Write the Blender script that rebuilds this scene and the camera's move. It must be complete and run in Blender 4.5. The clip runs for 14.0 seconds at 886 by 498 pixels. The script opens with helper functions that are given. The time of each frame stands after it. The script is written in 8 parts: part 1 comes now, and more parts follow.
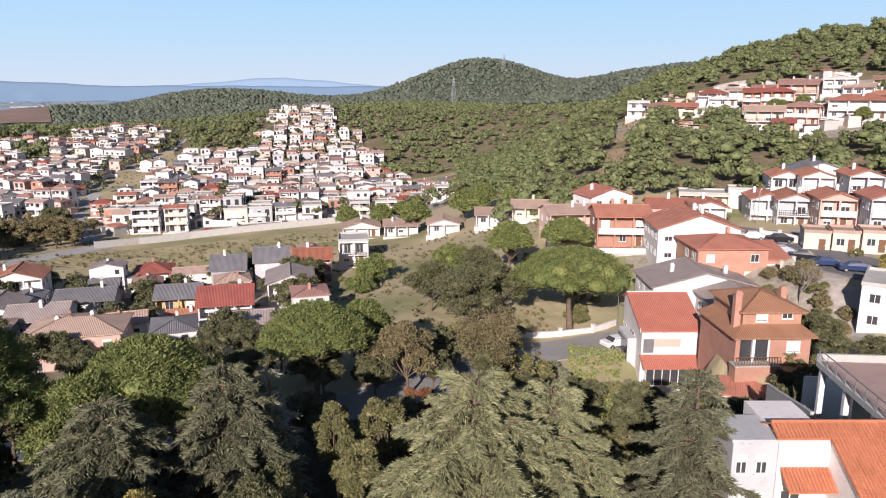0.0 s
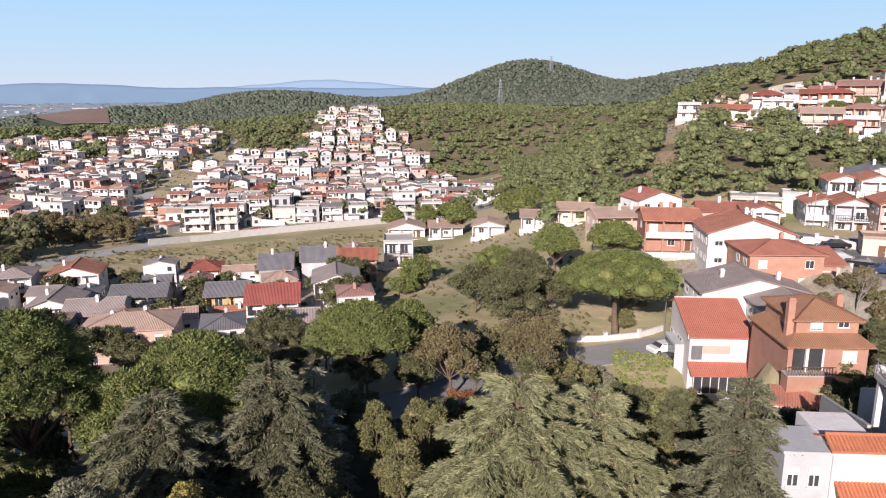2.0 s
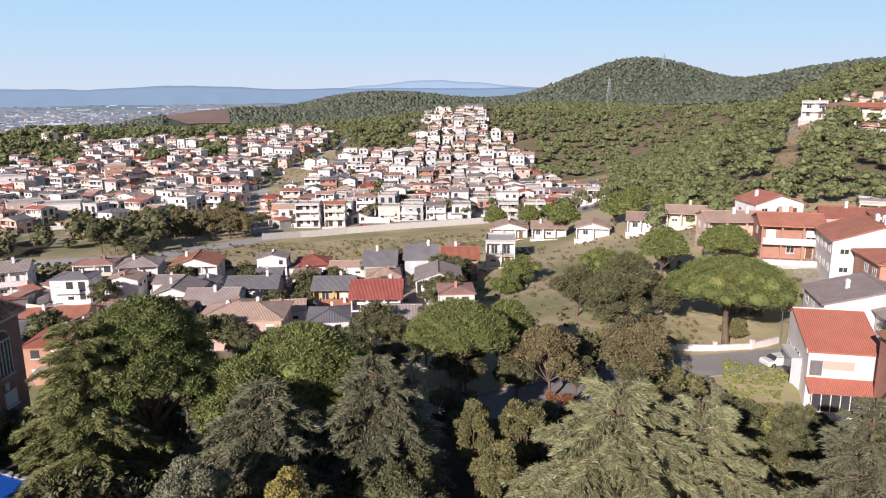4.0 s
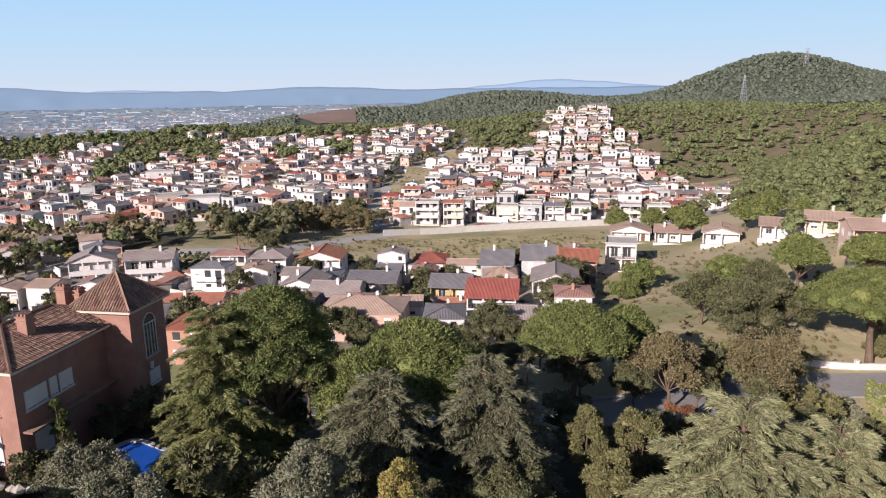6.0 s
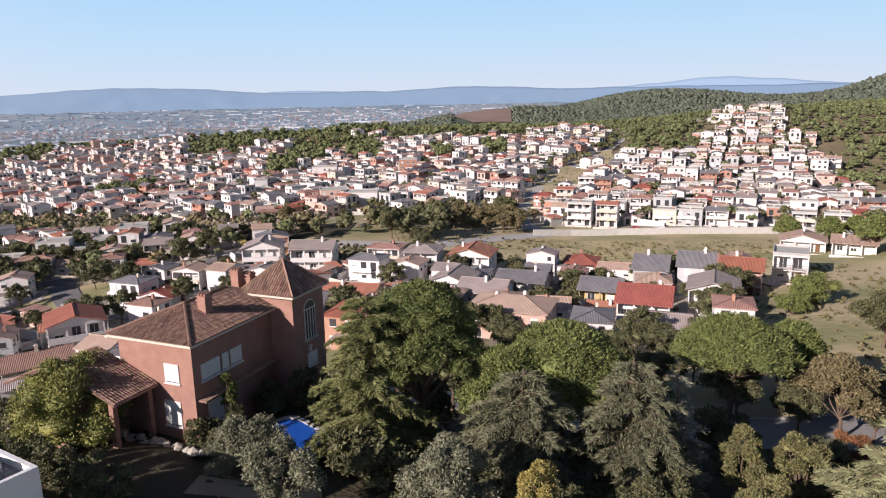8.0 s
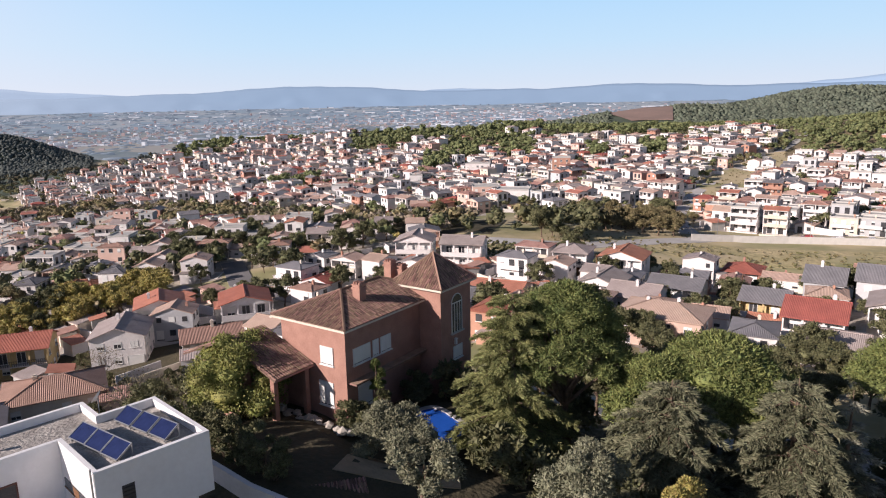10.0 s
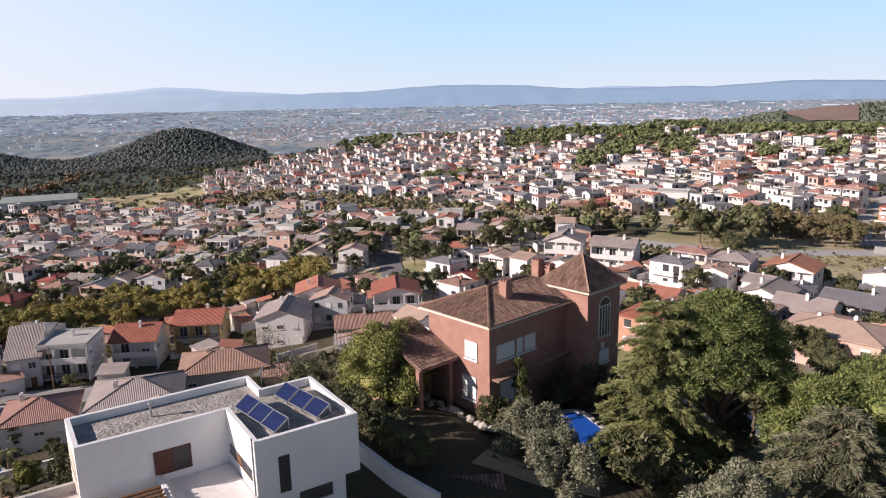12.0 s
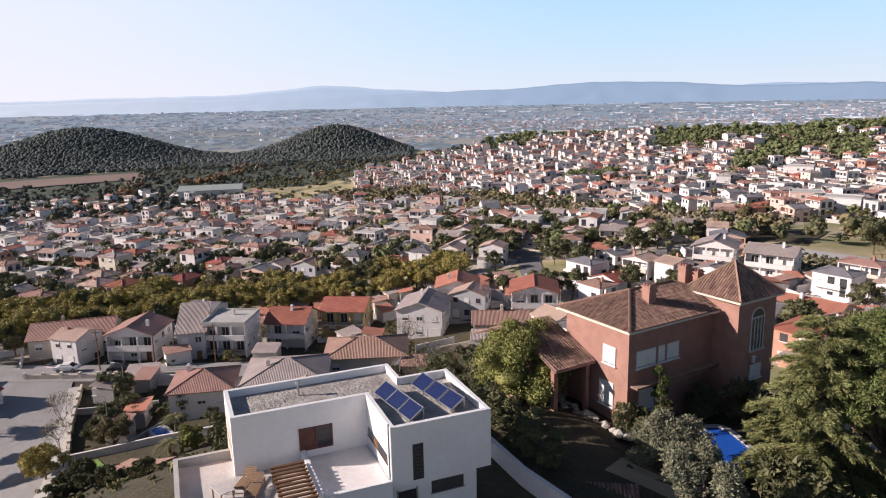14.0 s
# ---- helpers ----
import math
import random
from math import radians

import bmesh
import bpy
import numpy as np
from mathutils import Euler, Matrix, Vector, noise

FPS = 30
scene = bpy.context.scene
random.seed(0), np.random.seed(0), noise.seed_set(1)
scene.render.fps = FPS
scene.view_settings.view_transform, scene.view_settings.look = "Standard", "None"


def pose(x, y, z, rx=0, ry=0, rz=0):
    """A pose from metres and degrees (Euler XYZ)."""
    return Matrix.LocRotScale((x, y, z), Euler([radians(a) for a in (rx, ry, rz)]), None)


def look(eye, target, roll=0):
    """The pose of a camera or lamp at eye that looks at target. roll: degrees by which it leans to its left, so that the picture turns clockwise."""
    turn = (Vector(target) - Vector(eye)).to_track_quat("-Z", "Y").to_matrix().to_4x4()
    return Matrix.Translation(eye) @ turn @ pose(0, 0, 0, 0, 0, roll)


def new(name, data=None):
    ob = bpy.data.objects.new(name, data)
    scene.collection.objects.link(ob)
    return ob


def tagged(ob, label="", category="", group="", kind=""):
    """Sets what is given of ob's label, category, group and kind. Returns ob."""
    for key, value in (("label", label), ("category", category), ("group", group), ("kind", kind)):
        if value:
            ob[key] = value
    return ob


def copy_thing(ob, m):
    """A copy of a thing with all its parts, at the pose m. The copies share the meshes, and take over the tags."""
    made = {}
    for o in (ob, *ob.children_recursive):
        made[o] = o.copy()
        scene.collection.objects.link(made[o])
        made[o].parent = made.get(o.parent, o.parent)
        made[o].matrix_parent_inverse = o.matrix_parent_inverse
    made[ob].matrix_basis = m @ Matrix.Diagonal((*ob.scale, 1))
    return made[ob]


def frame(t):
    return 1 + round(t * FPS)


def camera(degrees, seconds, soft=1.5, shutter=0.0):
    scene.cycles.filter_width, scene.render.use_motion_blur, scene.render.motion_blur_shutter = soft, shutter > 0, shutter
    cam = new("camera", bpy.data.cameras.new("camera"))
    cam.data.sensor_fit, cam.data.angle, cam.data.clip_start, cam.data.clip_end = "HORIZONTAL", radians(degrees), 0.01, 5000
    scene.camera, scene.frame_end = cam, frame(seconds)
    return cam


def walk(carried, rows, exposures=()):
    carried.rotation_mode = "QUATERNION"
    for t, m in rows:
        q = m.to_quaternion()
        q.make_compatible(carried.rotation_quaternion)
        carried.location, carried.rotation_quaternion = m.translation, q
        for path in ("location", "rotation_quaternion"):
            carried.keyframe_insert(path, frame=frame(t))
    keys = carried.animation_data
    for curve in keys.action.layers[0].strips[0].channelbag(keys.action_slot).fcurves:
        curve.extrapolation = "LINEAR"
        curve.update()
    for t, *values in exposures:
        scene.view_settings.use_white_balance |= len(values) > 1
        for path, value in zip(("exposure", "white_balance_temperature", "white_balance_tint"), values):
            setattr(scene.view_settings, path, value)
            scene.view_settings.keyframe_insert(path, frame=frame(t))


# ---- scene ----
cam = camera(64.75, 14.0, soft=1.1)
import itertools


# The camera hovers in one spot above a hill and turns to its left.
EYE = (0.0, 0.0, 60.0)
TURN = [
    (0.0, -2.92, -12.71, 0.08), (0.5, -2.05, -12.67, 0.07), (1.0, -1.20, -12.64, 0.06),
    (1.5, -0.32, -12.60, 0.08), (2.0, 0.81, -12.58, 0.13), (4.5, 11.71, -12.55, 0.62),
    (5.0, 14.03, -12.55, 0.74), (5.5, 16.38, -12.51, 0.79), (6.0, 19.01, -12.47, 0.86),
    (6.5, 22.14, -12.40, 0.95), (7.0, 25.29, -12.36, 0.99), (7.5, 28.35, -12.36, 1.04),
    (8.0, 31.45, -12.33, 1.08), (10.5, 47.00, -12.27, 1.13), (11.0, 50.12, -12.25, 1.12),
    (11.5, 53.19, -12.23, 1.13), (12.0, 56.28, -12.19, 1.16), (12.5, 59.35, -12.17, 1.20),
    (13.0, 62.41, -12.16, 1.23), (13.5, 65.47, -12.17, 1.27), (14.0, 67.97, -12.15, 1.22),
]
walk(cam, [(t, pose(*EYE, 90 + tilt, roll, yaw)) for t, yaw, tilt, roll in TURN], exposures=[(0.0, 0.36, 6330, 20.5), (6.0, 0.33, 6400, 21), (14.0, 0.48, 6580, 22)])

# ---- light ----
SUN_AZ, SUN_EL = 162.0, 23.5     # degrees from +y towards -x, and above the horizon
world = bpy.data.worlds.new("sky")
scene.world = world
world.use_nodes = True
wn = world.node_tree.nodes
sky = wn.new("ShaderNodeTexSky")
sky.sky_type, sky.sun_disc = "NISHITA", False
sky.sun_elevation, sky.sun_rotation = radians(SUN_EL), radians(360 - SUN_AZ)
sky.air_density, sky.dust_density, sky.ozone_density, sky.altitude = 1.0, 0.4, 2.5, 300
# haze pales the sky towards the horizon, the same all round
geo, sep, tone, blend, fall = [wn.new(k) for k in ("ShaderNodeNewGeometry", "ShaderNodeSeparateXYZ", "ShaderNodeValToRGB", "ShaderNodeMix", "ShaderNodeMapRange")]
ln = world.node_tree.links
ln.new(geo.outputs["Position"], sep.inputs[0])
ln.new(sep.outputs["Z"], tone.inputs[0])
ln.new(sep.outputs["Z"], fall.inputs[0])
tone.color_ramp.elements[0].position, tone.color_ramp.elements[0].color = 0.0, (0.68, 0.79, 0.86, 1)
tone.color_ramp.elements[1].position, tone.color_ramp.elements[1].color = 0.22, (0.29, 0.64, 0.96, 1)
mid = tone.color_ramp.elements.new(0.07)
mid.color = (0.52, 0.77, 0.92, 1)
scale = wn.new("ShaderNodeVectorMath")
scale.operation, scale.inputs[3].default_value = "SCALE", 15.4
side, near, pale = [wn.new(k) for k in ("ShaderNodeVectorMath", "ShaderNodeMapRange", "ShaderNodeMix")]
side.operation = "DOT_PRODUCT"
side.inputs[1].default_value = (-math.sin(radians(SUN_AZ)), math.cos(radians(SUN_AZ)), 0)
ln.new(geo.outputs["Position"], side.inputs[0])
near.interpolation_type = "SMOOTHSTEP"
near.inputs[1].default_value, near.inputs[2].default_value, near.inputs[4].default_value = -0.35, 0.6, 0.75
ln.new(side.outputs["Value"], near.inputs[0])
pale.data_type = "RGBA"
pale.inputs[7].default_value = (0.86, 0.885, 0.91, 1)
ln.new(near.outputs[0], pale.inputs[0])
ln.new(tone.outputs[0], pale.inputs[6])
ln.new(pale.outputs[2], scale.inputs[0])
fall.interpolation_type = "SMOOTHSTEP"
fall.inputs[1].default_value, fall.inputs[2].default_value = 0.17, 0.30
fall.inputs[3].default_value, fall.inputs[4].default_value = 1.0, 0.0
blend.data_type = "RGBA"
ln.new(fall.outputs[0], blend.inputs[0])
ln.new(sky.outputs[0], blend.inputs[6])
ln.new(scale.outputs[0], blend.inputs[7])
ln.new(blend.outputs[2], wn["Background"].inputs[0])
wn["Background"].inputs[1].default_value = 0.05
sun = new("sun", bpy.data.lights.new("sun", "SUN"))
sun.data.energy, sun.data.angle, sun.data.color = 5.0, radians(0.55), (1.0, 0.93, 0.83)
sa, se = radians(SUN_AZ), radians(SUN_EL)
sun.matrix_world = look((-math.sin(sa) * math.cos(se) * 300, math.cos(sa) * math.cos(se) * 300, math.sin(se) * 300 + 60), (0, 0, 60))


# ---- materials ----
def mat(name, a, b=None, size=1.0, rough=0.85, bump=0.0, fine=0.0, metal=0.0, jitter=0.0, island=0.0, spec=0.3, axis=None):
    """A surface that wanders between two colours at two scales; jitter varies it from object to object, island from piece to piece."""
    m = bpy.data.materials.new(name)
    m.use_nodes = True
    nt = m.node_tree
    n, lk = nt.nodes, nt.links
    p = n["Principled BSDF"]
    p.inputs["Roughness"].default_value, p.inputs["Metallic"].default_value = rough, metal
    p.inputs["Specular IOR Level"].default_value = spec
    b = b or tuple(c * 0.8 for c in a)
    co = n.new("ShaderNodeTexCoord")
    src = co.outputs["Object"]
    if axis == "world":
        g = n.new("ShaderNodeNewGeometry")
        src = g.outputs["Position"]
    n1, n2 = n.new("ShaderNodeTexNoise"), n.new("ShaderNodeTexNoise")
    n1.inputs["Scale"].default_value, n1.inputs["Detail"].default_value = 1.0 / size, 5
    n2.inputs["Scale"].default_value, n2.inputs["Detail"].default_value = 9.0 / size, 3
    lk.new(src, n1.inputs["Vector"])
    lk.new(src, n2.inputs["Vector"])
    add = n.new("ShaderNodeMath")
    add.operation = "MULTIPLY_ADD"
    lk.new(n2.outputs[0], add.inputs[0])
    add.inputs[1].default_value = 0.6
    lk.new(n1.outputs[0], add.inputs[2])
    ramp = n.new("ShaderNodeMapRange")
    ramp.inputs[1].default_value, ramp.inputs[2].default_value = 0.55, 1.05
    lk.new(add.outputs[0], ramp.inputs[0])
    mix = n.new("ShaderNodeMix")
    mix.data_type = "RGBA"
    mix.inputs[6].default_value, mix.inputs[7].default_value = (*a, 1), (*b, 1)
    lk.new(ramp.outputs[0], mix.inputs[0])
    out = mix.outputs[2]
    for amount, kind in ((jitter, "ob"), (island, "isle")):
        if amount:
            hsv = n.new("ShaderNodeHueSaturation")
            if kind == "ob":
                r = n.new("ShaderNodeObjectInfo").outputs["Random"]
            else:
                r = n.new("ShaderNodeNewGeometry").outputs["Random Per Island"]
            for sock, k, lo in (("Value", amount, 1.0), ("Hue", amount * 0.06, 0.5)):
                mr = n.new("ShaderNodeMapRange")
                mr.inputs[3].default_value, mr.inputs[4].default_value = lo - k, lo + k
                if sock == "Hue":
                    fr = n.new("ShaderNodeMath")
                    fr.operation = "MULTIPLY"
                    fr.inputs[1].default_value = 7.31
                    lk.new(r, fr.inputs[0])
                    fr2 = n.new("ShaderNodeMath")
                    fr2.operation = "FRACT"
                    lk.new(fr.outputs[0], fr2.inputs[0])
                    lk.new(fr2.outputs[0], mr.inputs[0])
                else:
                    lk.new(r, mr.inputs[0])
                lk.new(mr.outputs[0], hsv.inputs[sock])
            lk.new(out, hsv.inputs["Color"])
            out = hsv.outputs[0]
    lk.new(out, p.inputs["Base Color"])
    if bump:
        bp = n.new("ShaderNodeBump")
        bp.inputs["Strength"].default_value, bp.inputs["Distance"].default_value = bump, 0.12 * size
        n3 = n.new("ShaderNodeTexNoise")
        n3.inputs["Scale"].default_value, n3.inputs["Detail"].default_value = (fine or 6.0) / size, 4
        lk.new(src, n3.inputs["Vector"])
        lk.new(n3.outputs[0], bp.inputs["Height"])
        lk.new(bp.outputs[0], p.inputs["Normal"])
    return m


def tile_mat(name, a, b, pitch=0.24, jitter=0.0):
    """Roof tile colour with blotches and rows of barrel relief that follow the slope."""
    m = mat(name, a, b, 2.2, 0.8, 0, jitter=jitter)
    n, lk = m.node_tree.nodes, m.node_tree.links
    co = [x for x in n if x.bl_idname == "ShaderNodeTexCoord"][0]
    w = n.new("ShaderNodeTexWave")
    w.wave_type, w.bands_direction = "BANDS", "X"
    w.inputs["Scale"].default_value = 0.314 / pitch
    w.inputs["Distortion"].default_value = 0.4
    lk.new(co.outputs["UV"], w.inputs["Vector"])
    bp = n.new("ShaderNodeBump")
    bp.inputs["Strength"].default_value, bp.inputs["Distance"].default_value = 0.9, 0.07
    lk.new(w.outputs[1], bp.inputs["Height"])
    lk.new(bp.outputs[0], n["Principled BSDF"].inputs["Normal"])
    return m


# a colour that also emits, to paint distance haze on far things
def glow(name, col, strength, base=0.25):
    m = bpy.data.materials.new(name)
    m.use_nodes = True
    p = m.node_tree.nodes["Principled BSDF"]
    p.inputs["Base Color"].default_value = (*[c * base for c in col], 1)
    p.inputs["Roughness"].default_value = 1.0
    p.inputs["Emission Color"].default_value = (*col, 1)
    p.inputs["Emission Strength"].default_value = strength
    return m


M = {
    "white": mat("white_render", (0.76, 0.72, 0.7), (0.63, 0.59, 0.57), 2.5, 0.9, 0.15, jitter=0.06),
    "whitewash": mat("fresh_white_render", (0.78, 0.77, 0.77), (0.7, 0.685, 0.68), 2.5, 0.9, 0.1),
    "cream": mat("cream_render", (0.66, 0.585, 0.49), (0.56, 0.49, 0.4), 2.5, 0.9, 0.15, jitter=0.10),
    "pink": mat("pink_render", (0.66, 0.465, 0.385), (0.57, 0.395, 0.325), 2.5, 0.9, 0.15, jitter=0.10),
    "ochre": mat("ochre_render", (0.58, 0.44, 0.22), (0.48, 0.36, 0.18), 2.5, 0.9, 0.15, jitter=0.10),
    "grey": mat("grey_render", (0.52, 0.52, 0.53), (0.43, 0.43, 0.44), 2.5, 0.9, 0.15, jitter=0.10),
    "paleblue": mat("pale_blue_render", (0.60, 0.66, 0.74), (0.52, 0.58, 0.66), 2.5, 0.9, 0.15),
    "brickwall": mat("orange_brick", (0.5, 0.28, 0.2), (0.4, 0.215, 0.155), 1.2, 0.9, 0.3, fine=14, jitter=0.08),
    "darkbrick": mat("dark_red_brick", (0.41, 0.228, 0.175), (0.3, 0.16, 0.125), 1.0, 0.9, 0.35, fine=14),
    "stone": mat("stone_wall", (0.48, 0.44, 0.38), (0.34, 0.31, 0.27), 0.8, 0.95, 0.5),
    "concrete": mat("concrete", (0.50, 0.48, 0.45), (0.40, 0.385, 0.36), 1.6, 0.95, 0.2),
    "tile_red": tile_mat("red_roof_tile", (0.40, 0.135, 0.095), (0.28, 0.095, 0.07), jitter=0.16),
    "tile_orange": tile_mat("orange_roof_tile", (0.52, 0.225, 0.15), (0.40, 0.165, 0.11), jitter=0.12),
    "tile_brown": tile_mat("brown_roof_tile", (0.42, 0.25, 0.2), (0.31, 0.18, 0.145), jitter=0.15),
    "tile_dark": tile_mat("dark_slate_tile", (0.23, 0.22, 0.23), (0.16, 0.155, 0.165), jitter=0.2),
    "tile_grey": tile_mat("grey_fibre_tile", (0.40, 0.335, 0.31), (0.30, 0.25, 0.23), jitter=0.15),
    "tile_tan": tile_mat("tan_roof_tile", (0.53, 0.375, 0.30), (0.42, 0.295, 0.235), jitter=0.12),
    "glass": mat("window_glass", (0.07, 0.07, 0.075), (0.045, 0.045, 0.05), 1.5, 0.12, spec=0.6),
    "frame": mat("white_window_frame", (0.70, 0.69, 0.67), (0.62, 0.61, 0.59), 1.0, 0.5),
    "wood": mat("brown_wood", (0.20, 0.10, 0.05), (0.14, 0.07, 0.035), 0.6, 0.6),
    "shutter": mat("roller_shutter", (0.74, 0.73, 0.70), (0.66, 0.65, 0.62), 0.7, 0.6),
    "iron": mat("dark_iron", (0.05, 0.05, 0.055), (0.035, 0.035, 0.04), 0.5, 0.5, metal=0.4),
    "steel": mat("grey_steel", (0.42, 0.43, 0.44), (0.34, 0.35, 0.36), 0.5, 0.4, metal=0.7),
    "bark": mat("bark", (0.20, 0.14, 0.10), (0.12, 0.085, 0.06), 0.4, 0.95, 0.6),
    "palebark": mat("pale_bark", (0.34, 0.29, 0.24), (0.24, 0.20, 0.165), 0.4, 0.95, 0.4),
    "pine": mat("pine_needles", (0.19, 0.21, 0.065), (0.105, 0.13, 0.04), 1.2, 0.75, island=0.42),
    "pine_dark": mat("dark_pine_needles", (0.155, 0.175, 0.055), (0.085, 0.11, 0.034), 1.2, 0.75, island=0.42),
    "cedar": mat("blue_grey_cedar_needles", (0.175, 0.175, 0.102), (0.106, 0.108, 0.062), 1.0, 0.75, island=0.42),
    "cedar_green": mat("green_cedar_needles", (0.235, 0.24, 0.092), (0.135, 0.145, 0.053), 1.0, 0.75, island=0.42),
    "cedar_pale": mat("pale_grey_cedar_needles", (0.34, 0.33, 0.25), (0.22, 0.215, 0.16), 1.0, 0.75, island=0.4),
    "cedar_light": mat("light_cedar_needles", (0.285, 0.28, 0.145), (0.175, 0.18, 0.09), 1.0, 0.75, island=0.42),
    "oak": mat("oak_leaves", (0.145, 0.142, 0.066), (0.08, 0.083, 0.039), 1.0, 0.7, island=0.35),
    "brownoak": mat("browning_leaves", (0.23, 0.19, 0.095), (0.145, 0.12, 0.06), 1.0, 0.7, island=0.35),
    "rust": mat("rust_leaves", (0.29, 0.13, 0.065), (0.19, 0.09, 0.045), 1.0, 0.7, island=0.35),
    "olive": mat("olive_leaves", (0.235, 0.23, 0.145), (0.135, 0.14, 0.088), 1.0, 0.7, island=0.35),
    "lightgreen": mat("light_green_leaves", (0.21, 0.19, 0.08), (0.125, 0.125, 0.052), 1.0, 0.7, island=0.35),
    "yellowgreen": mat("yellow_green_leaves", (0.27, 0.27, 0.075), (0.16, 0.17, 0.05), 1.0, 0.7, island=0.4),
    "yellow": mat("yellow_autumn_leaves", (0.39, 0.32, 0.10), (0.27, 0.23, 0.075), 1.0, 0.7, island=0.35),
    "forest": mat("far_pine_crowns", (0.185, 0.205, 0.088), (0.105, 0.122, 0.052), 2.5, 0.85, 1.0, fine=3, island=0.35),
    # hill wood lightened for the thin haze in front of it
    "forest_hill": mat("hill_wood", (0.12, 0.138, 0.095), (0.08, 0.094, 0.07), 6, 0.9, 0.8, island=0.35),
    "meadowtree": mat("dull_brown_crowns", (0.14, 0.12, 0.075), (0.085, 0.08, 0.05), 3.0, 0.9, 0.8, island=0.4),
    "russet": mat("russet_crowns", (0.27, 0.16, 0.085), (0.18, 0.11, 0.06), 2.0, 0.85, island=0.35),
    "twigs": mat("dry_twigs", (0.27, 0.225, 0.16), (0.19, 0.155, 0.11), 1.0, 0.85, island=0.3),
    # base colour greyed and blued to paint in distance haze
    "forest_far": mat("distant_wood", (0.10, 0.112, 0.10), (0.066, 0.078, 0.074), 5, 0.9, 0.8, island=0.3),
    # copses emit blue as painted haze, not a colour of their leaves
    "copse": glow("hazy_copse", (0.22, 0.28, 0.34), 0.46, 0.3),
    "water": mat("pool_water", (0.02, 0.11, 0.5), (0.015, 0.09, 0.42), 1.0, 0.08, 0.1, spec=0.5),
    "asphalt": mat("asphalt", (0.2, 0.19, 0.19), (0.15, 0.145, 0.145), 6, 0.95, 0.1, axis="world"),
    # asphalt in a lighter colour that carries its sunlit look
    "sunroad": mat("sunlit_asphalt", (0.34, 0.325, 0.315), (0.27, 0.26, 0.25), 6, 0.95, 0.1, axis="world"),
    "pavers_red": mat("red_pavers", (0.42, 0.25, 0.2), (0.33, 0.2, 0.16), 1.5, 0.9, 0.2, axis="world"),
    "paleroad": mat("pale_concrete_road", (0.48, 0.46, 0.44), (0.38, 0.36, 0.34), 6, 0.95, 0.1, axis="world"),
    "gravel": mat("roof_gravel", (0.5, 0.46, 0.42), (0.22, 0.2, 0.18), 1.3, 0.95, 0.7),
    "grass": mat("dry_grass", (0.47, 0.38, 0.22), (0.31, 0.275, 0.135), 9, 0.95, 0.6, axis="world"),
    # leaf litter, its colour darkened further to paint in tree shade
    "litter": mat("shaded_leaf_litter", (0.085, 0.07, 0.042), (0.05, 0.046, 0.026), 3, 0.95, 0.6, axis="world"),
    "woodfloor": mat("wood_floor", (0.16, 0.14, 0.075), (0.25, 0.19, 0.125), 12, 0.95, 0.6, axis="world"),
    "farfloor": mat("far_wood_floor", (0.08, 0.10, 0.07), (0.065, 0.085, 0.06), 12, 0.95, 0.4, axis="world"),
    "paved": mat("paved_yards", (0.5, 0.44, 0.39), (0.21, 0.19, 0.13), 7, 0.95, 0.2, axis="world"),
    "turf": mat("garden_turf", (0.2, 0.3, 0.07), (0.13, 0.21, 0.05), 2, 0.95, 0.5, axis="world"),
    "bankgrass": mat("long_bank_grass", (0.26, 0.27, 0.1), (0.17, 0.19, 0.065), 1.5, 0.9, island=0.35),
    "redsoil": mat("reddish_field", (0.27, 0.185, 0.155), (0.2, 0.145, 0.12), 30, 1.0, 0.2, axis="world"),
    "soil": mat("dry_soil", (0.42, 0.3, 0.19), (0.3, 0.23, 0.14), 7, 0.95, 0.5, axis="world"),
}


# ---- the lie of the land ----
AZ = np.array([-40, -20, 0, 20, 40, 60, 80, 105, 212.5])        # degrees to the left of +y
RR = np.array([0, 50, 90, 140, 200, 330, 480, 600, 700, 1000, 1500, 2500])
LAND = np.array([
    [37, 37, 37, 37, 37, 37, 37, 37],
    [33, 29, 30, 32, 35, 36.5, 34, 31],
    [32, 25, 28, 24, 25, 21, 18, 14],
    [31, 34, 23.5, 16, 19, 17, 11, 13],
    [43, 42, 21, 17, 21, 16, 10, 11],
    [67, 54, 12, 15, 12, 9, -1, -1],
    [81, 61, 26, 21, 18, 8, -9, -8],
    [87, 52, 40, 29, 29, 13, -14, -13],
    [89, 36, 46, 28, 24, 21, -18, -17],
    [80, 34, 38, 8, -16, -22, -27, -27],
    [56, 14, 2, -30, -46, -48, -48, -48],
    [0, -42, -50, -54, -54, -54, -54, -54]], float)
LAND = np.hstack([LAND, (LAND[:, :1] + LAND[:, -1:]) / 2 + 4])
HILLS = [(134, 1290, 91, 119), (-365, 1240, 62, 150), (-190, 1290, 12, 130), (-500, 960, 32, 95), (-600, 809, 24, 100), (400, 1035, 62, 125), (-1266, 300, 55, 80), (-1310, -118, 63, 112),
         (-78, 560, 8, 60), (196, 362, 21, 80), (95, 440, -18, 75), (20, 130, 2.5, 22)]
# levelled ground: x, y, radius, height
PADS = [(32, 81, 7, 23.7), (30, 71.5, 4.5, 25.0), (40, 72, 5, 31.0), (-44, 34, 5, 35.6), (-35.5, 35.5, 6, 35.0), (-35, 8, 9, 36.8), (23, 88, 6, 26.6), (28, 38, 7, 33.0), (67, 102, 15, 34.6), (77, 126, 12, 35.4)]


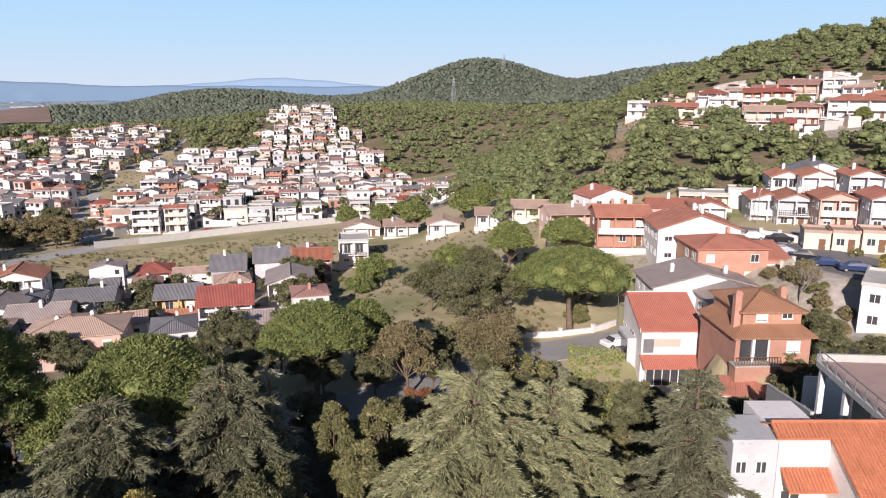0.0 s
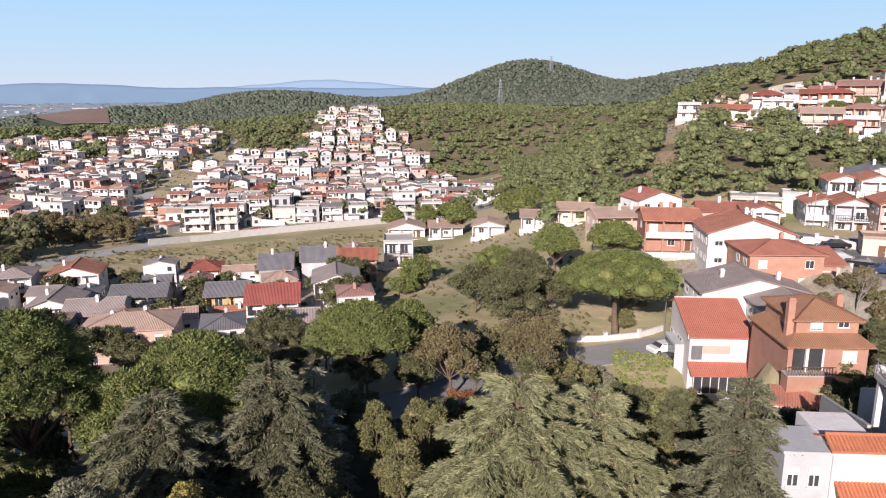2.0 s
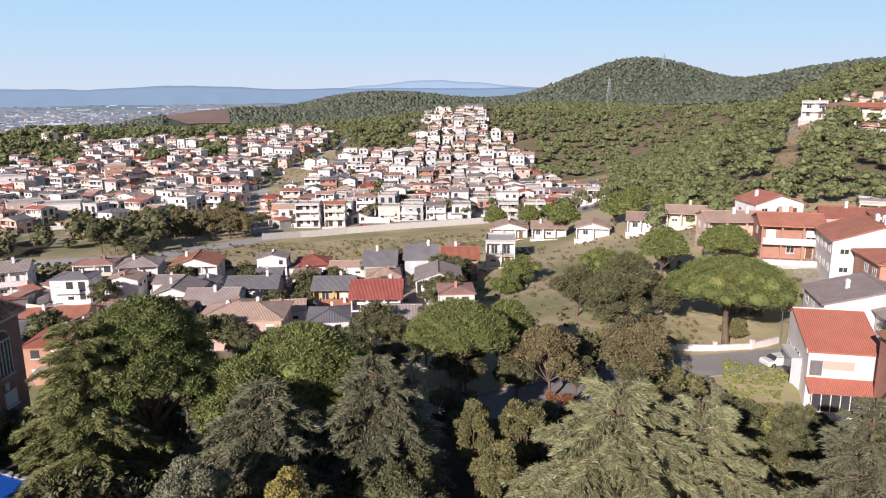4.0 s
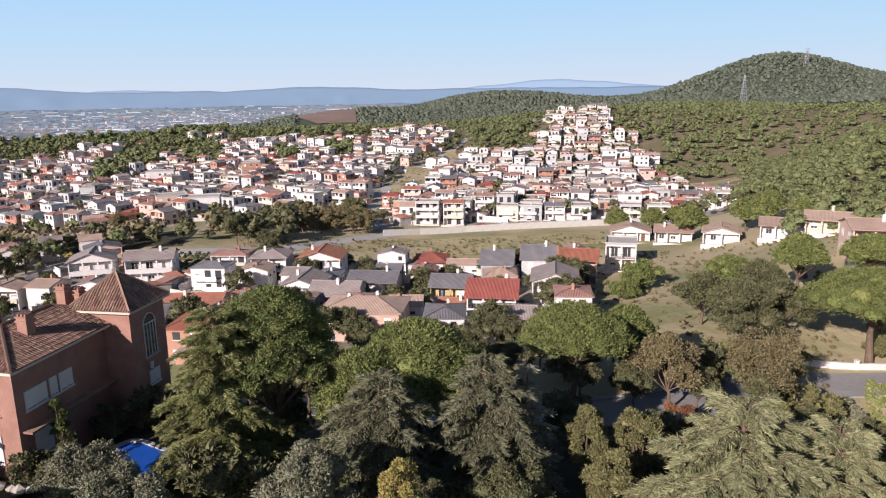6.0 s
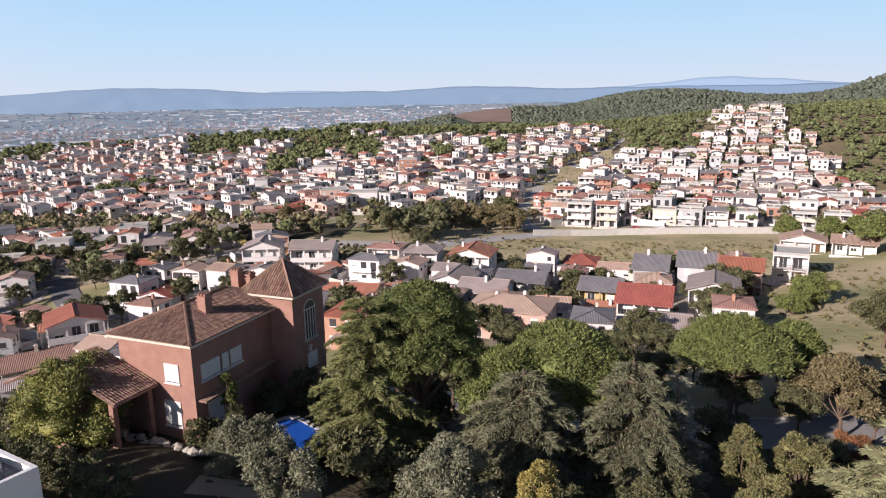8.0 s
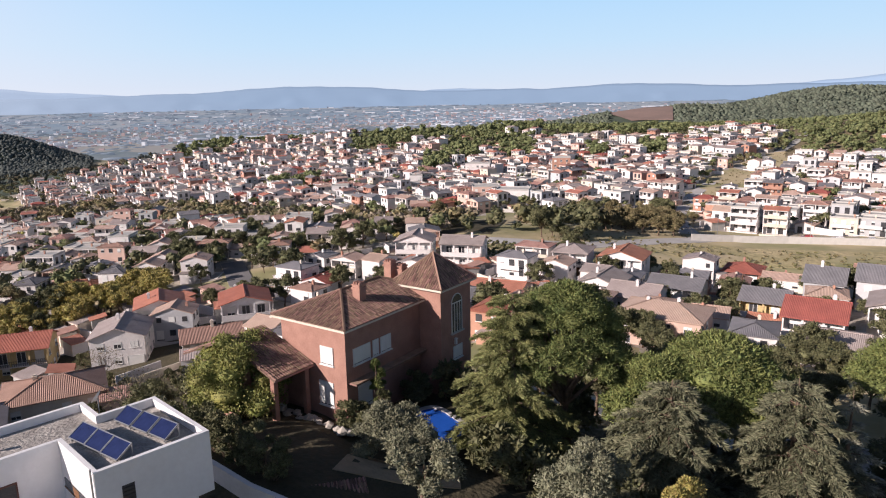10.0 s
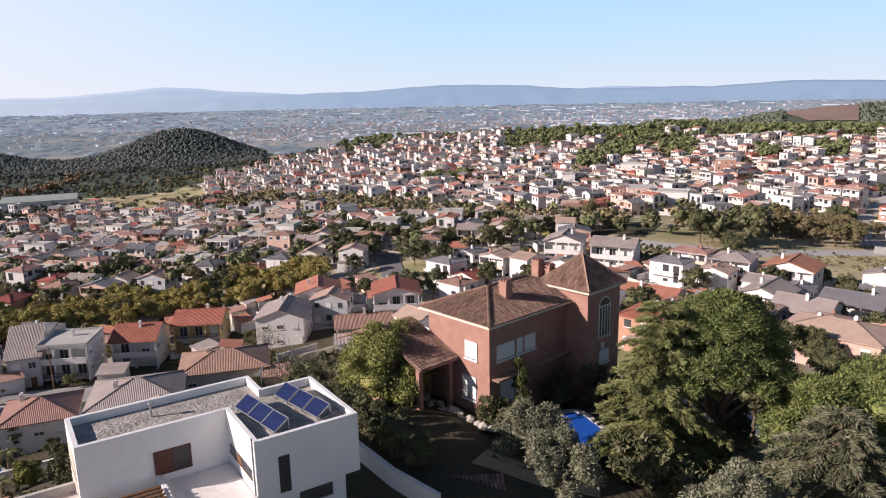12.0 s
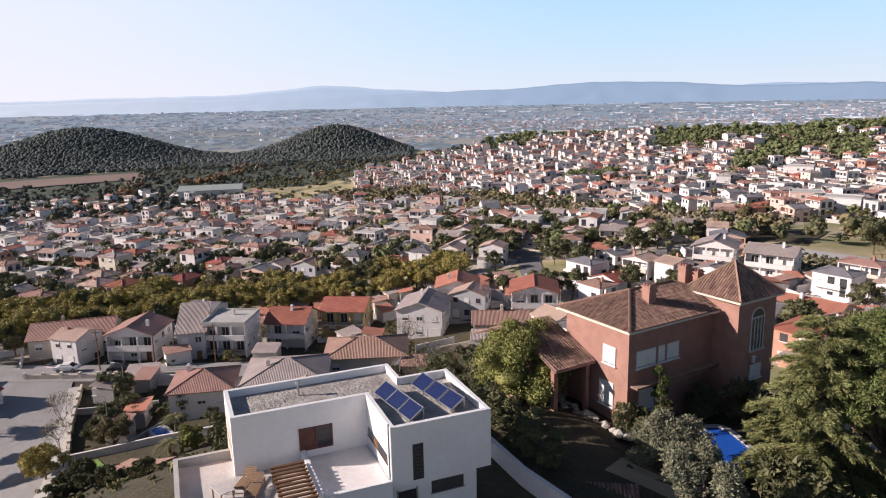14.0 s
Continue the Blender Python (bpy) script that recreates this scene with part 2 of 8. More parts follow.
def spline(k, u):
    k = np.asarray(k)
    return ((2 * k[1]) + (k[2] - k[0]) * u + (2 * k[0] - 5 * k[1] + 4 * k[2] - k[3]) * u * u + (3 * k[1] - k[0] - 3 * k[2] + k[3]) * u ** 3) / 2


def land(x, y):
    """Ground height at x, y (arrays or numbers)."""
    x, y = np.atleast_1d(np.asarray(x, float)), np.atleast_1d(np.asarray(y, float))
    r, az = np.hypot(x, y), np.degrees(np.arctan2(-x, y))
    az = np.where(az < -40, az + 360, az)
    edge = np.append(AZ, 320)
    c = np.clip(np.searchsorted(edge, az, "right") - 1, 0, 8)
    u = (az - edge[c]) / (edge[c + 1] - edge[c])
    u = u * u * (3 - 2 * u) * 0.35 + u * 0.65
    i = np.clip(np.searchsorted(RR, r, "right") - 1, 0, len(RR) - 2)
    v = np.clip((r - RR[i]) / (RR[i + 1] - RR[i]), 0, 1)
    rows = []
    for d in (-1, 0, 1, 2):
        j = np.clip(i + d, 0, len(RR) - 1)
        a, b = LAND[j, c % 9], LAND[j, (c + 1) % 9]
        rows.append(a + (b - a) * u)
    z = spline(rows, v)
    for hx, hy, hz, s in HILLS:
        z = z + hz * np.exp(-((x - hx) ** 2 + (y - hy) ** 2) / (2 * s * s))
    # the plain climbs gently to the foot of the mountains
    k = np.clip((r - 2400) / 2550, 0, 1)
    z = z + 92 * k ** 1.25
    for hx, hy, rad, hz in PADS:
        k = np.clip(1.6 - np.hypot(x - hx, y - hy) / rad, 0, 0.6) / 0.6
        z = z + (hz - z) * k * k * (3 - 2 * k)
    return z


def ground_at(x, y):
    return float(land(x, y)[0])


def polar(az, r):
    return -r * math.sin(radians(az)), r * math.cos(radians(az))


# ---- building helpers ----
def mesh(name, verts, faces, mats, idx=None, uvs=None, smooth=False):
    me = bpy.data.meshes.new(name)
    me.from_pydata([tuple(v) for v in verts] if not isinstance(verts, np.ndarray) else verts.tolist(), [], faces if isinstance(faces, list) else faces.tolist())
    for m in mats if isinstance(mats, (list, tuple)) else [mats]:
        me.materials.append(M[m] if isinstance(m, str) else m)
    if idx is not None:
        me.polygons.foreach_set("material_index", np.asarray(idx, np.int32))
    if uvs is not None:
        me.uv_layers.new(name="UVMap").data.foreach_set("uv", np.asarray(uvs, np.float32).ravel())
    if smooth:
        me.polygons.foreach_set("use_smooth", np.ones(len(me.polygons), bool))
    me.update()
    return me


def piece(name, me, parent=None, label="", at=None):
    ob = new(name, me)
    if at is not None:
        ob.matrix_basis = at
    if parent is not None:
        ob.parent = parent
    if label:
        ob["label"] = label
    return ob


class Shape:
    """Collects boxes, prisms and slopes into one mesh."""

    def __init__(self):
        self.v, self.f, self.i, self.uv = [], [], [], []

    def face(self, pts, k=0, uv=None):
        n = len(self.v)
        self.v += [tuple(p) for p in pts]
        self.f.append(list(range(n, n + len(pts))))
        self.i.append(k)
        if uv is None:
            p0, p1 = Vector(pts[0]), Vector(pts[1])
            u = (p1 - p0).normalized()
            nn = u.cross(Vector(pts[-1]) - p0)
            w = nn.normalized().cross(u) if nn.length > 1e-9 else Vector((0, 0, 1))
            uv = [((Vector(p) - p0).dot(u), (Vector(p) - p0).dot(w)) for p in pts]
        self.uv += uv
        return self

    def box(self, x0, x1, y0, y1, z0, z1, k=0, bottom=True):
        a, b, c, d = (x0, y0), (x1, y0), (x1, y1), (x0, y1)
        for p, q in ((a, b), (b, c), (c, d), (d, a)):
            self.face([(*p, z0), (*q, z0), (*q, z1), (*p, z1)], k)
        self.face([(*a, z1), (*b, z1), (*c, z1), (*d, z1)], k)
        if bottom:
            self.face([(*d, z0), (*c, z0), (*b, z0), (*a, z0)], k)
        return self

    def slab(self, pts, t, k=0):
        """A sloping plate of thickness t whose upper face is pts, the first edge along the eave."""
        self.face(pts, k)
        low = [(p[0], p[1], p[2] - t) for p in pts]
        self.face(low[::-1], k)
        n = len(pts)
        for j in range(n):
            self.face([low[j], low[(j + 1) % n], pts[(j + 1) % n], pts[j]], k)
        return self

    def tube(self, path, radii, k=0, sides=7):
        path = [Vector(p) for p in path]
        rings = []
        for j, p in enumerate(path):
            d = (path[min(j + 1, len(path) - 1)] - path[max(j - 1, 0)]).normalized()
            u = d.orthogonal().normalized()
            w = d.cross(u)
            rings.append([p + (u * math.cos(a) + w * math.sin(a)) * radii[j] for a in (2 * math.pi * s / sides for s in range(sides))])
        for ra, rb in zip(rings, rings[1:]):
            for s in range(sides):
                self.face([ra[s], ra[(s + 1) % sides], rb[(s + 1) % sides], rb[s]], k, [(0, 0), (1, 0), (1, 1), (0, 1)])
        self.face(rings[-1], k, [(0, 0)] * sides)
        self.face(rings[0][::-1], k, [(0, 0)] * sides)
        return self

    def done(self, name, mats, smooth=False):
        return mesh(name, self.v, self.f, mats, self.i, self.uv, smooth)


# ---- ground ----
# built-up and green zones: degrees from, to, metres from, to
SPUR = [(-4, 23.5, 236, 290), (-4, 21.8, 290, 330), (0, 20.0, 330, 400), (2.2, 17.6, 400, 455), (4, 12, 455, 500), (6, 10.5, 500, 610)]
SLOPE = [(26.2, 50, 264, 300), (25.2, 50, 300, 575), (22.8, 25.5, 345, 585), (19.6, 22.8, 415, 590), (18, 19.6, 480, 570), (50, 66, 240, 660), (66, 75, 380, 660)]
VALE = [(44, 76, 184, 420), (76, 106, 184, 440), (76, 86, 440, 540)]
CREST = [(-35, -26, 228, 292), (-26, -21.5, 252, 305), (-21.5, -17, 258, 284)]
TOWN = SPUR + SLOPE + VALE + CREST + [(58, 108, 150, 168), (8, 60, 104, 172), (-36, -18, 96, 140)]
STRIP = [(23.6, 26, 262, 300), (22.0, 25, 300, 345), (20.2, 22.6, 345, 415), (17.7, 19.5, 415, 480), (24, 33, 210, 250)]
GREEN = STRIP + [(3, 12, 175, 205), (8, 36, 172, 207), (36, 45, 168, 200), (82, 105, 166, 184), (66, 82, 166, 178), (76, 82.2, 455, 575), (69.5, 74.6, 410, 452)]
COPSES = [(39.2, 43.6, 500, 600), (41, 44, 470, 520), (36.5, 39.2, 465, 560), (54, 58, 405, 436), (60.5, 64.5, 630, 690), (12, 17, 455, 545), (44, 48, 560, 640), (48, 51.4, 550, 650),
          (36, 40.3, 575, 650), (43.6, 45.4, 432, 486), (31, 32.4, 462, 500), (26.4, 28.2, 462, 512), (25, 36, 545, 595), (60, 66, 300, 338)]
NEAR_WOOD = [(-30, 58, 8, 62), (-14, 26, 62, 70), (58, 104, 46, 92), (56, 80, 22, 47), (58, 108, 90, 150)]
WOOD = [(-44, -8, 175, 420), (-8, -4, 215, 420), (-44, 2, 400, 760), (-6, 4, 400, 760), (2, 20, 500, 780), (18, 45, 590, 800), (45, 60, 660, 760)] + COPSES
MEADOW = [(84, 110, 440, 1010), (62, 86, 640, 1060)]
FAR_WOOD = [(-44, 22, 780, 1500), (18, 42, 800, 1250), (71.5, 81.5, 1080, 1430), (88, 110, 1050, 1450)]


def ground_sheet():
    rr = np.concatenate([[0], np.geomspace(4, 4950, 190)])
    aa = np.radians(np.concatenate([np.arange(-45, 112, 0.75), np.arange(112, 315, 4.0)]))
    g, a = np.meshgrid(rr, aa, indexing="ij")
    x, y = -g * np.sin(a), g * np.cos(a)
    z = land(x.ravel(), y.ravel())
    rough = np.clip(g.ravel() / 900, 0, 1) * 1.5
    z = z + np.array([noise.noise((px * 0.05, py * 0.05, 0)) for px, py in zip(x.ravel(), y.ravel())]) * rough
    v = np.column_stack([x.ravel(), y.ravel(), z])
    n, m = g.shape
    i, j = np.meshgrid(np.arange(n - 1), np.arange(m), indexing="ij")
    q = np.column_stack([(i * m + j).ravel(), (i * m + (j + 1) % m).ravel(), ((i + 1) * m + (j + 1) % m).ravel(), ((i + 1) * m + j).ravel()])
    rc, ac = rr[i.ravel()] * 1.02, np.degrees(aa[j.ravel()])
    wob = np.array([noise.noise((k * 0.31, 7.7, 0)) for k in range(len(rc))])
    idx = (rc > 1450).astype(int)
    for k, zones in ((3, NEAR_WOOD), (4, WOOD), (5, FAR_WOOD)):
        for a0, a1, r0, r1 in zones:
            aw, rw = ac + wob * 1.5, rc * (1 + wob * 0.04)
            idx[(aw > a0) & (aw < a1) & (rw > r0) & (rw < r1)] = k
    for a0, a1, r0, r1 in TOWN:
        hit = (ac + wob * 2 > a0) & (ac + wob * 2 < a1) & (rc > r0 * (1 + wob * 0.05)) & (rc < r1 * (1 + wob * 0.05))
        idx[hit] = 2
    for k, zones in ((4, COPSES), (5, MEADOW)):
        for a0, a1, r0, r1 in zones:
            idx[(ac > a0) & (ac < a1) & (rc > r0) & (rc < r1)] = k
    for a0, a1, r0, r1 in GREEN:
        idx[(ac > a0) & (ac < a1) & (rc > r0) & (rc < r1)] = 0
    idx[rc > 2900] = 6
    # the farther fields are bluer and emit more, for thicker painted haze
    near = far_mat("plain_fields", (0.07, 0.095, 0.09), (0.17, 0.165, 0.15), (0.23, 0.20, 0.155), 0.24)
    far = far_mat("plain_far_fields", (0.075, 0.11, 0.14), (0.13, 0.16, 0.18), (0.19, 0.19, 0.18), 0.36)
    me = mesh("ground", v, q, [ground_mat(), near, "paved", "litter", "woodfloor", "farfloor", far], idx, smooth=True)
    return tagged(piece("ground", me), "dry grassy hillsides and a wide hazy valley plain", "ground", kind="structure")


def ground_mat():
    m = mat("hillside_ground", (0.43, 0.36, 0.21), (0.47, 0.38, 0.25), 14, 0.95, 0.2, axis="world")
    n, lk = m.node_tree.nodes, m.node_tree.links
    p = n["Principled BSDF"]
    src = [l for l in lk if l.to_socket == p.inputs["Base Color"]][0].from_socket
    g, t, mr, mx = n.new("ShaderNodeNewGeometry"), n.new("ShaderNodeTexNoise"), n.new("ShaderNodeMapRange"), n.new("ShaderNodeMix")
    t.inputs["Scale"].default_value, t.inputs["Detail"].default_value = 0.035, 6
    lk.new(g.outputs["Position"], t.inputs["Vector"])
    mr.inputs[1].default_value, mr.inputs[2].default_value = 0.45, 0.62
    lk.new(t.outputs[0], mr.inputs[0])
    mx.data_type = "RGBA"
    mx.inputs[7].default_value = (0.25, 0.245, 0.115, 1)
    lk.new(mr.outputs[0], mx.inputs[0])
    lk.new(src, mx.inputs[6])
    lk.new(mx.outputs[2], p.inputs["Base Color"])
    return m


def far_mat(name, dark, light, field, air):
    """The plain far off: strips of field, wood and built-up land, blue with painted haze."""
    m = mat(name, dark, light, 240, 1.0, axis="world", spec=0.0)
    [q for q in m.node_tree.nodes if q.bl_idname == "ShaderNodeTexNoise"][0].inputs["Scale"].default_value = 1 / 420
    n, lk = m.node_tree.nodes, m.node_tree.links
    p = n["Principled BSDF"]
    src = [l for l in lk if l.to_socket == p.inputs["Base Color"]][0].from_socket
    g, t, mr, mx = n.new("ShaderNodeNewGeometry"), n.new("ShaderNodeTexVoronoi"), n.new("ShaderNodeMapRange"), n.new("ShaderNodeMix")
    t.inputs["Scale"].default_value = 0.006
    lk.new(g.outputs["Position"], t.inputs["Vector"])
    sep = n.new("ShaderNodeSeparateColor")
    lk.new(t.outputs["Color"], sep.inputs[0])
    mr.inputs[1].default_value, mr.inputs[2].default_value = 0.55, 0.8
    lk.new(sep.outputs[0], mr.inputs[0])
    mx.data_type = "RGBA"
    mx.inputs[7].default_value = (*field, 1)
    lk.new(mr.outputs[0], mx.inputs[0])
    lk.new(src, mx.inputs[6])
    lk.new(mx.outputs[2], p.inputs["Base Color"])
    # bluish emission lays the haze of distance over the fields
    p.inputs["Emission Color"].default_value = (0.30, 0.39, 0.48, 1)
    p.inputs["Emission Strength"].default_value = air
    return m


ground_sheet()


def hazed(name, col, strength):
    """Mountain haze painted as emission, which pales towards the sun's side."""
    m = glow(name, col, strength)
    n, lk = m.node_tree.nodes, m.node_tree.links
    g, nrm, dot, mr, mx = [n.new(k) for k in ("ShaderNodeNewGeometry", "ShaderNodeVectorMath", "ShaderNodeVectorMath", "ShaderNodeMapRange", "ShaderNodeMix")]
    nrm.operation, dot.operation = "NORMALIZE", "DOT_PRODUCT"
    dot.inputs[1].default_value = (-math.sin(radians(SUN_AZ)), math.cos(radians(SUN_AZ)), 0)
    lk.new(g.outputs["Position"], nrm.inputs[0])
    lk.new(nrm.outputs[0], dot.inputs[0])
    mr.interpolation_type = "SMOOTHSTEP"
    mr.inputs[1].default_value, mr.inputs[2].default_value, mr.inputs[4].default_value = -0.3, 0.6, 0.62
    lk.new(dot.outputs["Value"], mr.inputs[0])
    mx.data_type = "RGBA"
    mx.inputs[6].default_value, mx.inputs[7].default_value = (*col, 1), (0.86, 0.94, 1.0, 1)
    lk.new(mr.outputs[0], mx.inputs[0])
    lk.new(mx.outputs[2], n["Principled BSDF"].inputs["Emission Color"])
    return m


def mountains(name, r, az0, az1, peaks, base, col, strength, seed, deep):
    """A far range: rows of folded spurs that climb to a jagged crest."""
    k, rows = 300, 9
    v, f = [], []
    for j in range(k + 1):
        az = az0 + (az1 - az0) * j / k
        e = base + sum(h * math.exp(-((az - c) / w) ** 2) for c, h, w in peaks)
        e += noise.fractal((az * 0.25, seed, 0), 1.0, 2.0, 6) * 0.13
        for i in range(rows):
            u = i / (rows - 1)
            q = r - deep * (1 - u)
            fold = noise.fractal((az * 0.55, seed + u * 2.2, 3.0), 1.0, 2.0, 5) * 0.4 * math.sin(math.pi * min(u * 1.0, 1))
            x, y = polar(az, q)
            low = -0.75
            el = low + (e - low) * (u ** 1.2) + fold * (1 - u)
            v.append((x, y, 60 + q * math.tan(radians(el))))
        v.append((*polar(az, r + 30), -95))
    n = rows + 1
    for j in range(k):
        for i in range(n - 1):
            a = n * j + i
            f.append([a, a + n, a + n + 1, a + 1])
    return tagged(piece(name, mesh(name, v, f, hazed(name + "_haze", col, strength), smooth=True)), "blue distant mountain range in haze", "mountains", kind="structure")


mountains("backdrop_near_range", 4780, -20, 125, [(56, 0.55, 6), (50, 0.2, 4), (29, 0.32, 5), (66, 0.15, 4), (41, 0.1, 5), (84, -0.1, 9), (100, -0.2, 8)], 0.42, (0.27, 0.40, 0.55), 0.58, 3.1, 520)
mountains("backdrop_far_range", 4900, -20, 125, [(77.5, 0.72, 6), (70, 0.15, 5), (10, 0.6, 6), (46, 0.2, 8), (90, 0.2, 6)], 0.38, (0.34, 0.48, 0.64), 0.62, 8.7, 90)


# ---- woods ----
def ico(sub):
    bm = bmesh.new()
    bmesh.ops.create_icosphere(bm, subdivisions=sub, radius=1)
    v = np.array([p.co[:] for p in bm.verts])
    f = np.array([[p.index for p in q.verts] for q in bm.faces])
    bm.free()
    return v, f


def blob(sub, seed, rough=0.28, flat=0.75):
    v, f = ico(sub)
    d = np.array([1 + rough * noise.fractal((p[0] * 1.7 + seed * 9.1, p[1] * 1.7, p[2] * 1.7), 1.0, 2.0, 3) for p in v])
    v = v * d[:, None]
    v[:, 2] = np.where(v[:, 2] < 0, v[:, 2] * 0.55, v[:, 2]) * flat
    return v, f


def dome(sub, seed, rough, flat=0.9):
    """A lumpy crown without its underside, for woods far off."""
    v, f = blob(sub, seed, rough, flat)
    f = f[v[f].mean(1)[:, 2] > -0.12]
    keep = np.unique(f)
    back = np.zeros(len(v), int)
    back[keep] = np.arange(len(keep))
    return v[keep], back[f]


def leafy(seed, lumps, leaves, size, flat=0.8, spread=0.55, core=1):
    """A crown template about one metre in radius: lumpy cores clothed in many small leaf blades."""
    rng = np.random.RandomState(seed)
    vs, fs, off = [], [], 0
    for j in range(lumps):
        a, h = rng.uniform(0, 6.283), rng.uniform(-0.35, 0.55)
        rad = spread * math.sqrt(rng.uniform(0.05, 1)) * math.sqrt(max(0.1, 1 - h * h))
        c = np.array([math.cos(a) * rad, math.sin(a) * rad, h * flat])
        s = rng.uniform(0.33, 0.52)
        v, f = blob(core, seed * 31 + j, 0.35, 0.85)
        vs.append(v * s * 0.86 + c)
        fs.append(f + off)
        off += len(v)
        n = leaves // lumps
        d = rng.normal(size=(n, 3))
        d /= np.linalg.norm(d, axis=1)[:, None]
        d[:, 2] = np.where(d[:, 2] < -0.3, -d[:, 2], d[:, 2])
        p = c + d * s * rng.uniform(0.82, 1.1, (n, 1)) * [1, 1, 0.85]
        t1 = rng.normal(size=(n, 3))
        t1 -= d * (t1 * d).sum(1)[:, None] * 0.7
        t1 /= np.linalg.norm(t1, axis=1)[:, None]
        t2 = np.cross(d, t1) + d * rng.uniform(-0.6, 0.6, (n, 1))
        sz = size * rng.uniform(0.6, 1.4, (n, 1))
        tri = np.stack([p - t1 * sz, p + t1 * sz, p + t2 * sz * 1.5 + d * sz * 0.4], 1).reshape(-1, 3)
        vs.append(tri)
        fs.append(np.arange(n * 3).reshape(-1, 3) + off)
        off += n * 3
    return np.concatenate(vs), np.concatenate(fs)


def scatter(name, templates, spots, material, label, category):
    """One joined mass of many crowns. spots: x, y, z, radius, height factor."""
    rng = np.random.RandomState(len(spots))
    vs, fs, off = [], [], 0
    for x, y, z, r, hf in spots:
        v, f = templates[rng.randint(len(templates))]
        a = rng.uniform(0, 6.283)
        c, s = math.cos(a), math.sin(a)
        w = np.column_stack([v[:, 0] * c - v[:, 1] * s, v[:, 0] * s + v[:, 1] * c, v[:, 2] * hf]) * r + [x, y, z]
        vs.append(w)
        fs.append(f + off)
        off += len(v)
    v, f = np.concatenate(vs).astype(np.float32), np.concatenate(fs).astype(np.int32)
    me = bpy.data.meshes.new(name)
    me.vertices.add(len(v))
    me.vertices.foreach_set("co", v.ravel())
    me.loops.add(f.size)
    me.loops.foreach_set("vertex_index", f.ravel())
    me.polygons.add(len(f))
    me.polygons.foreach_set("loop_start", np.arange(0, f.size, 3, dtype=np.int32))
    me.polygons.foreach_set("use_smooth", np.ones(len(f), bool))
    me.update(calc_edges=True)
    me.materials.append(M[material] if isinstance(material, str) else material)
    return tagged(piece(name, me), label, category, kind="stuff")


def inside(az, r, zones):
    return any(a0 <= az <= a1 and r0 <= r <= r1 for a0, a1, r0, r1 in zones)


def woodland(count, seed, zones, bare, rad, lift, hf=(0.7, 1.0)):
    """Spots for crowns, by area, within polar zones and outside bare ones."""
    rng = np.random.RandomState(seed)
    area = np.array([(a1 - a0) * (r1 * r1 - r0 * r0) for a0, a1, r0, r1 in zones], float)
    out = []
    for zi in rng.choice(len(zones), count, p=area / area.sum()):
        a0, a1, r0, r1 = zones[zi]
        az, r = rng.uniform(a0, a1), math.sqrt(rng.uniform(r0 * r0, r1 * r1))
        if inside(az, r, bare):
            continue
        x, y = polar(az, r)
        k = rng.uniform(*rad) * rng.uniform(0.8, 1.2)
        out.append((x, y, None, k, rng.uniform(*hf)))
    z = land([o[0] for o in out], [o[1] for o in out])
    return [(x, y, zz + k * lift, k, h) for (x, y, _, k, h), zz in zip(out, z)]


BARE = [(-35, -26, 226, 296), (-26, -21.5, 250, 312), (-21.5, -16.8, 256, 290), (-18.1, -16.3, 185, 262), (-7.2, -5.4, 440, 475), (25.9, 30.6, 850, 1110)] + SPUR
NEAR_T = [leafy(s, 5, 270, 0.09, 0.7, 0.6, 1) for s in (11, 12, 13, 14)]
RIDGE_T = [leafy(s, 3, 57, 0.18, 0.75, 0.55, 1) for s in (31, 32, 33, 34, 35)]
DIM_T = [dome(1, s, 0.6) for s in (6, 7, 8, 9)]
scatter("pine_wood_near", NEAR_T, woodland(1750, 5, [(-44, -8, 158, 420), (-8, -4, 215, 420), (-44, -34, 150, 300)], BARE, (2.3, 4.2), 0.85, (0.8, 1.15)), "forest", "umbrella pine wood on the slope of the hill", "woodland")
scatter("pine_wood_ridge", RIDGE_T, woodland(7000, 6, WOOD[2:], BARE, (2.0, 3.7), 0.8, (0.8, 1.1)), "forest", "dense dark green pine wood along the ridge", "woodland")
scatter("distant_wood", DIM_T, woodland(26000, 7, [(-34, 22, 900, 1320), (16, 40, 830, 1270)], BARE, (1.5, 3.0), 0.6, (0.9, 1.6)), "forest_hill", "bluish distant pine woods on rounded hills", "woodland")
scatter("knoll_wood", DIM_T, woodland(20000, 8, [(70.5, 82.5, 1060, 1360), (86, 104, 1020, 1380), (81, 88, 1000, 1080), (82.3, 86.3, 1070, 1340)], BARE + [(92, 110, 800, 990)], (1.5, 2.9), 0.6, (0.8, 1.5)), "forest_far", "dark wooded knolls at the edge of the plain", "woodland")
MEADOWS = [(84, 110, 440, 900), (84, 110, 440, 640), (66, 84, 640, 1060), (84, 92, 900, 1040)]
OPEN = [(77, 84, 500, 560), (92, 110, 800, 990)]
scatter("plain_trees", RIDGE_T, woodland(1300, 9, MEADOWS, OPEN, (1.8, 4.2), 0.8), "meadowtree", "brownish trees and hedgerows at the edge of the plain", "woodland")
scatter("plain_pines", RIDGE_T, woodland(1100, 10, MEADOWS + [(50, 66, 665, 760)], OPEN, (1.6, 3.8), 0.8, (0.8, 1.8)), "forest_far", "dark pines at the edge of the plain", "woodland")
scatter("russet_trees", RIDGE_T, woodland(26, 14, [(85.5, 88.5, 690, 760), (92, 94, 600, 640)], [], (4.0, 6.5), 1.0), "russet", "large russet trees at the edge of the plain", "woodland")


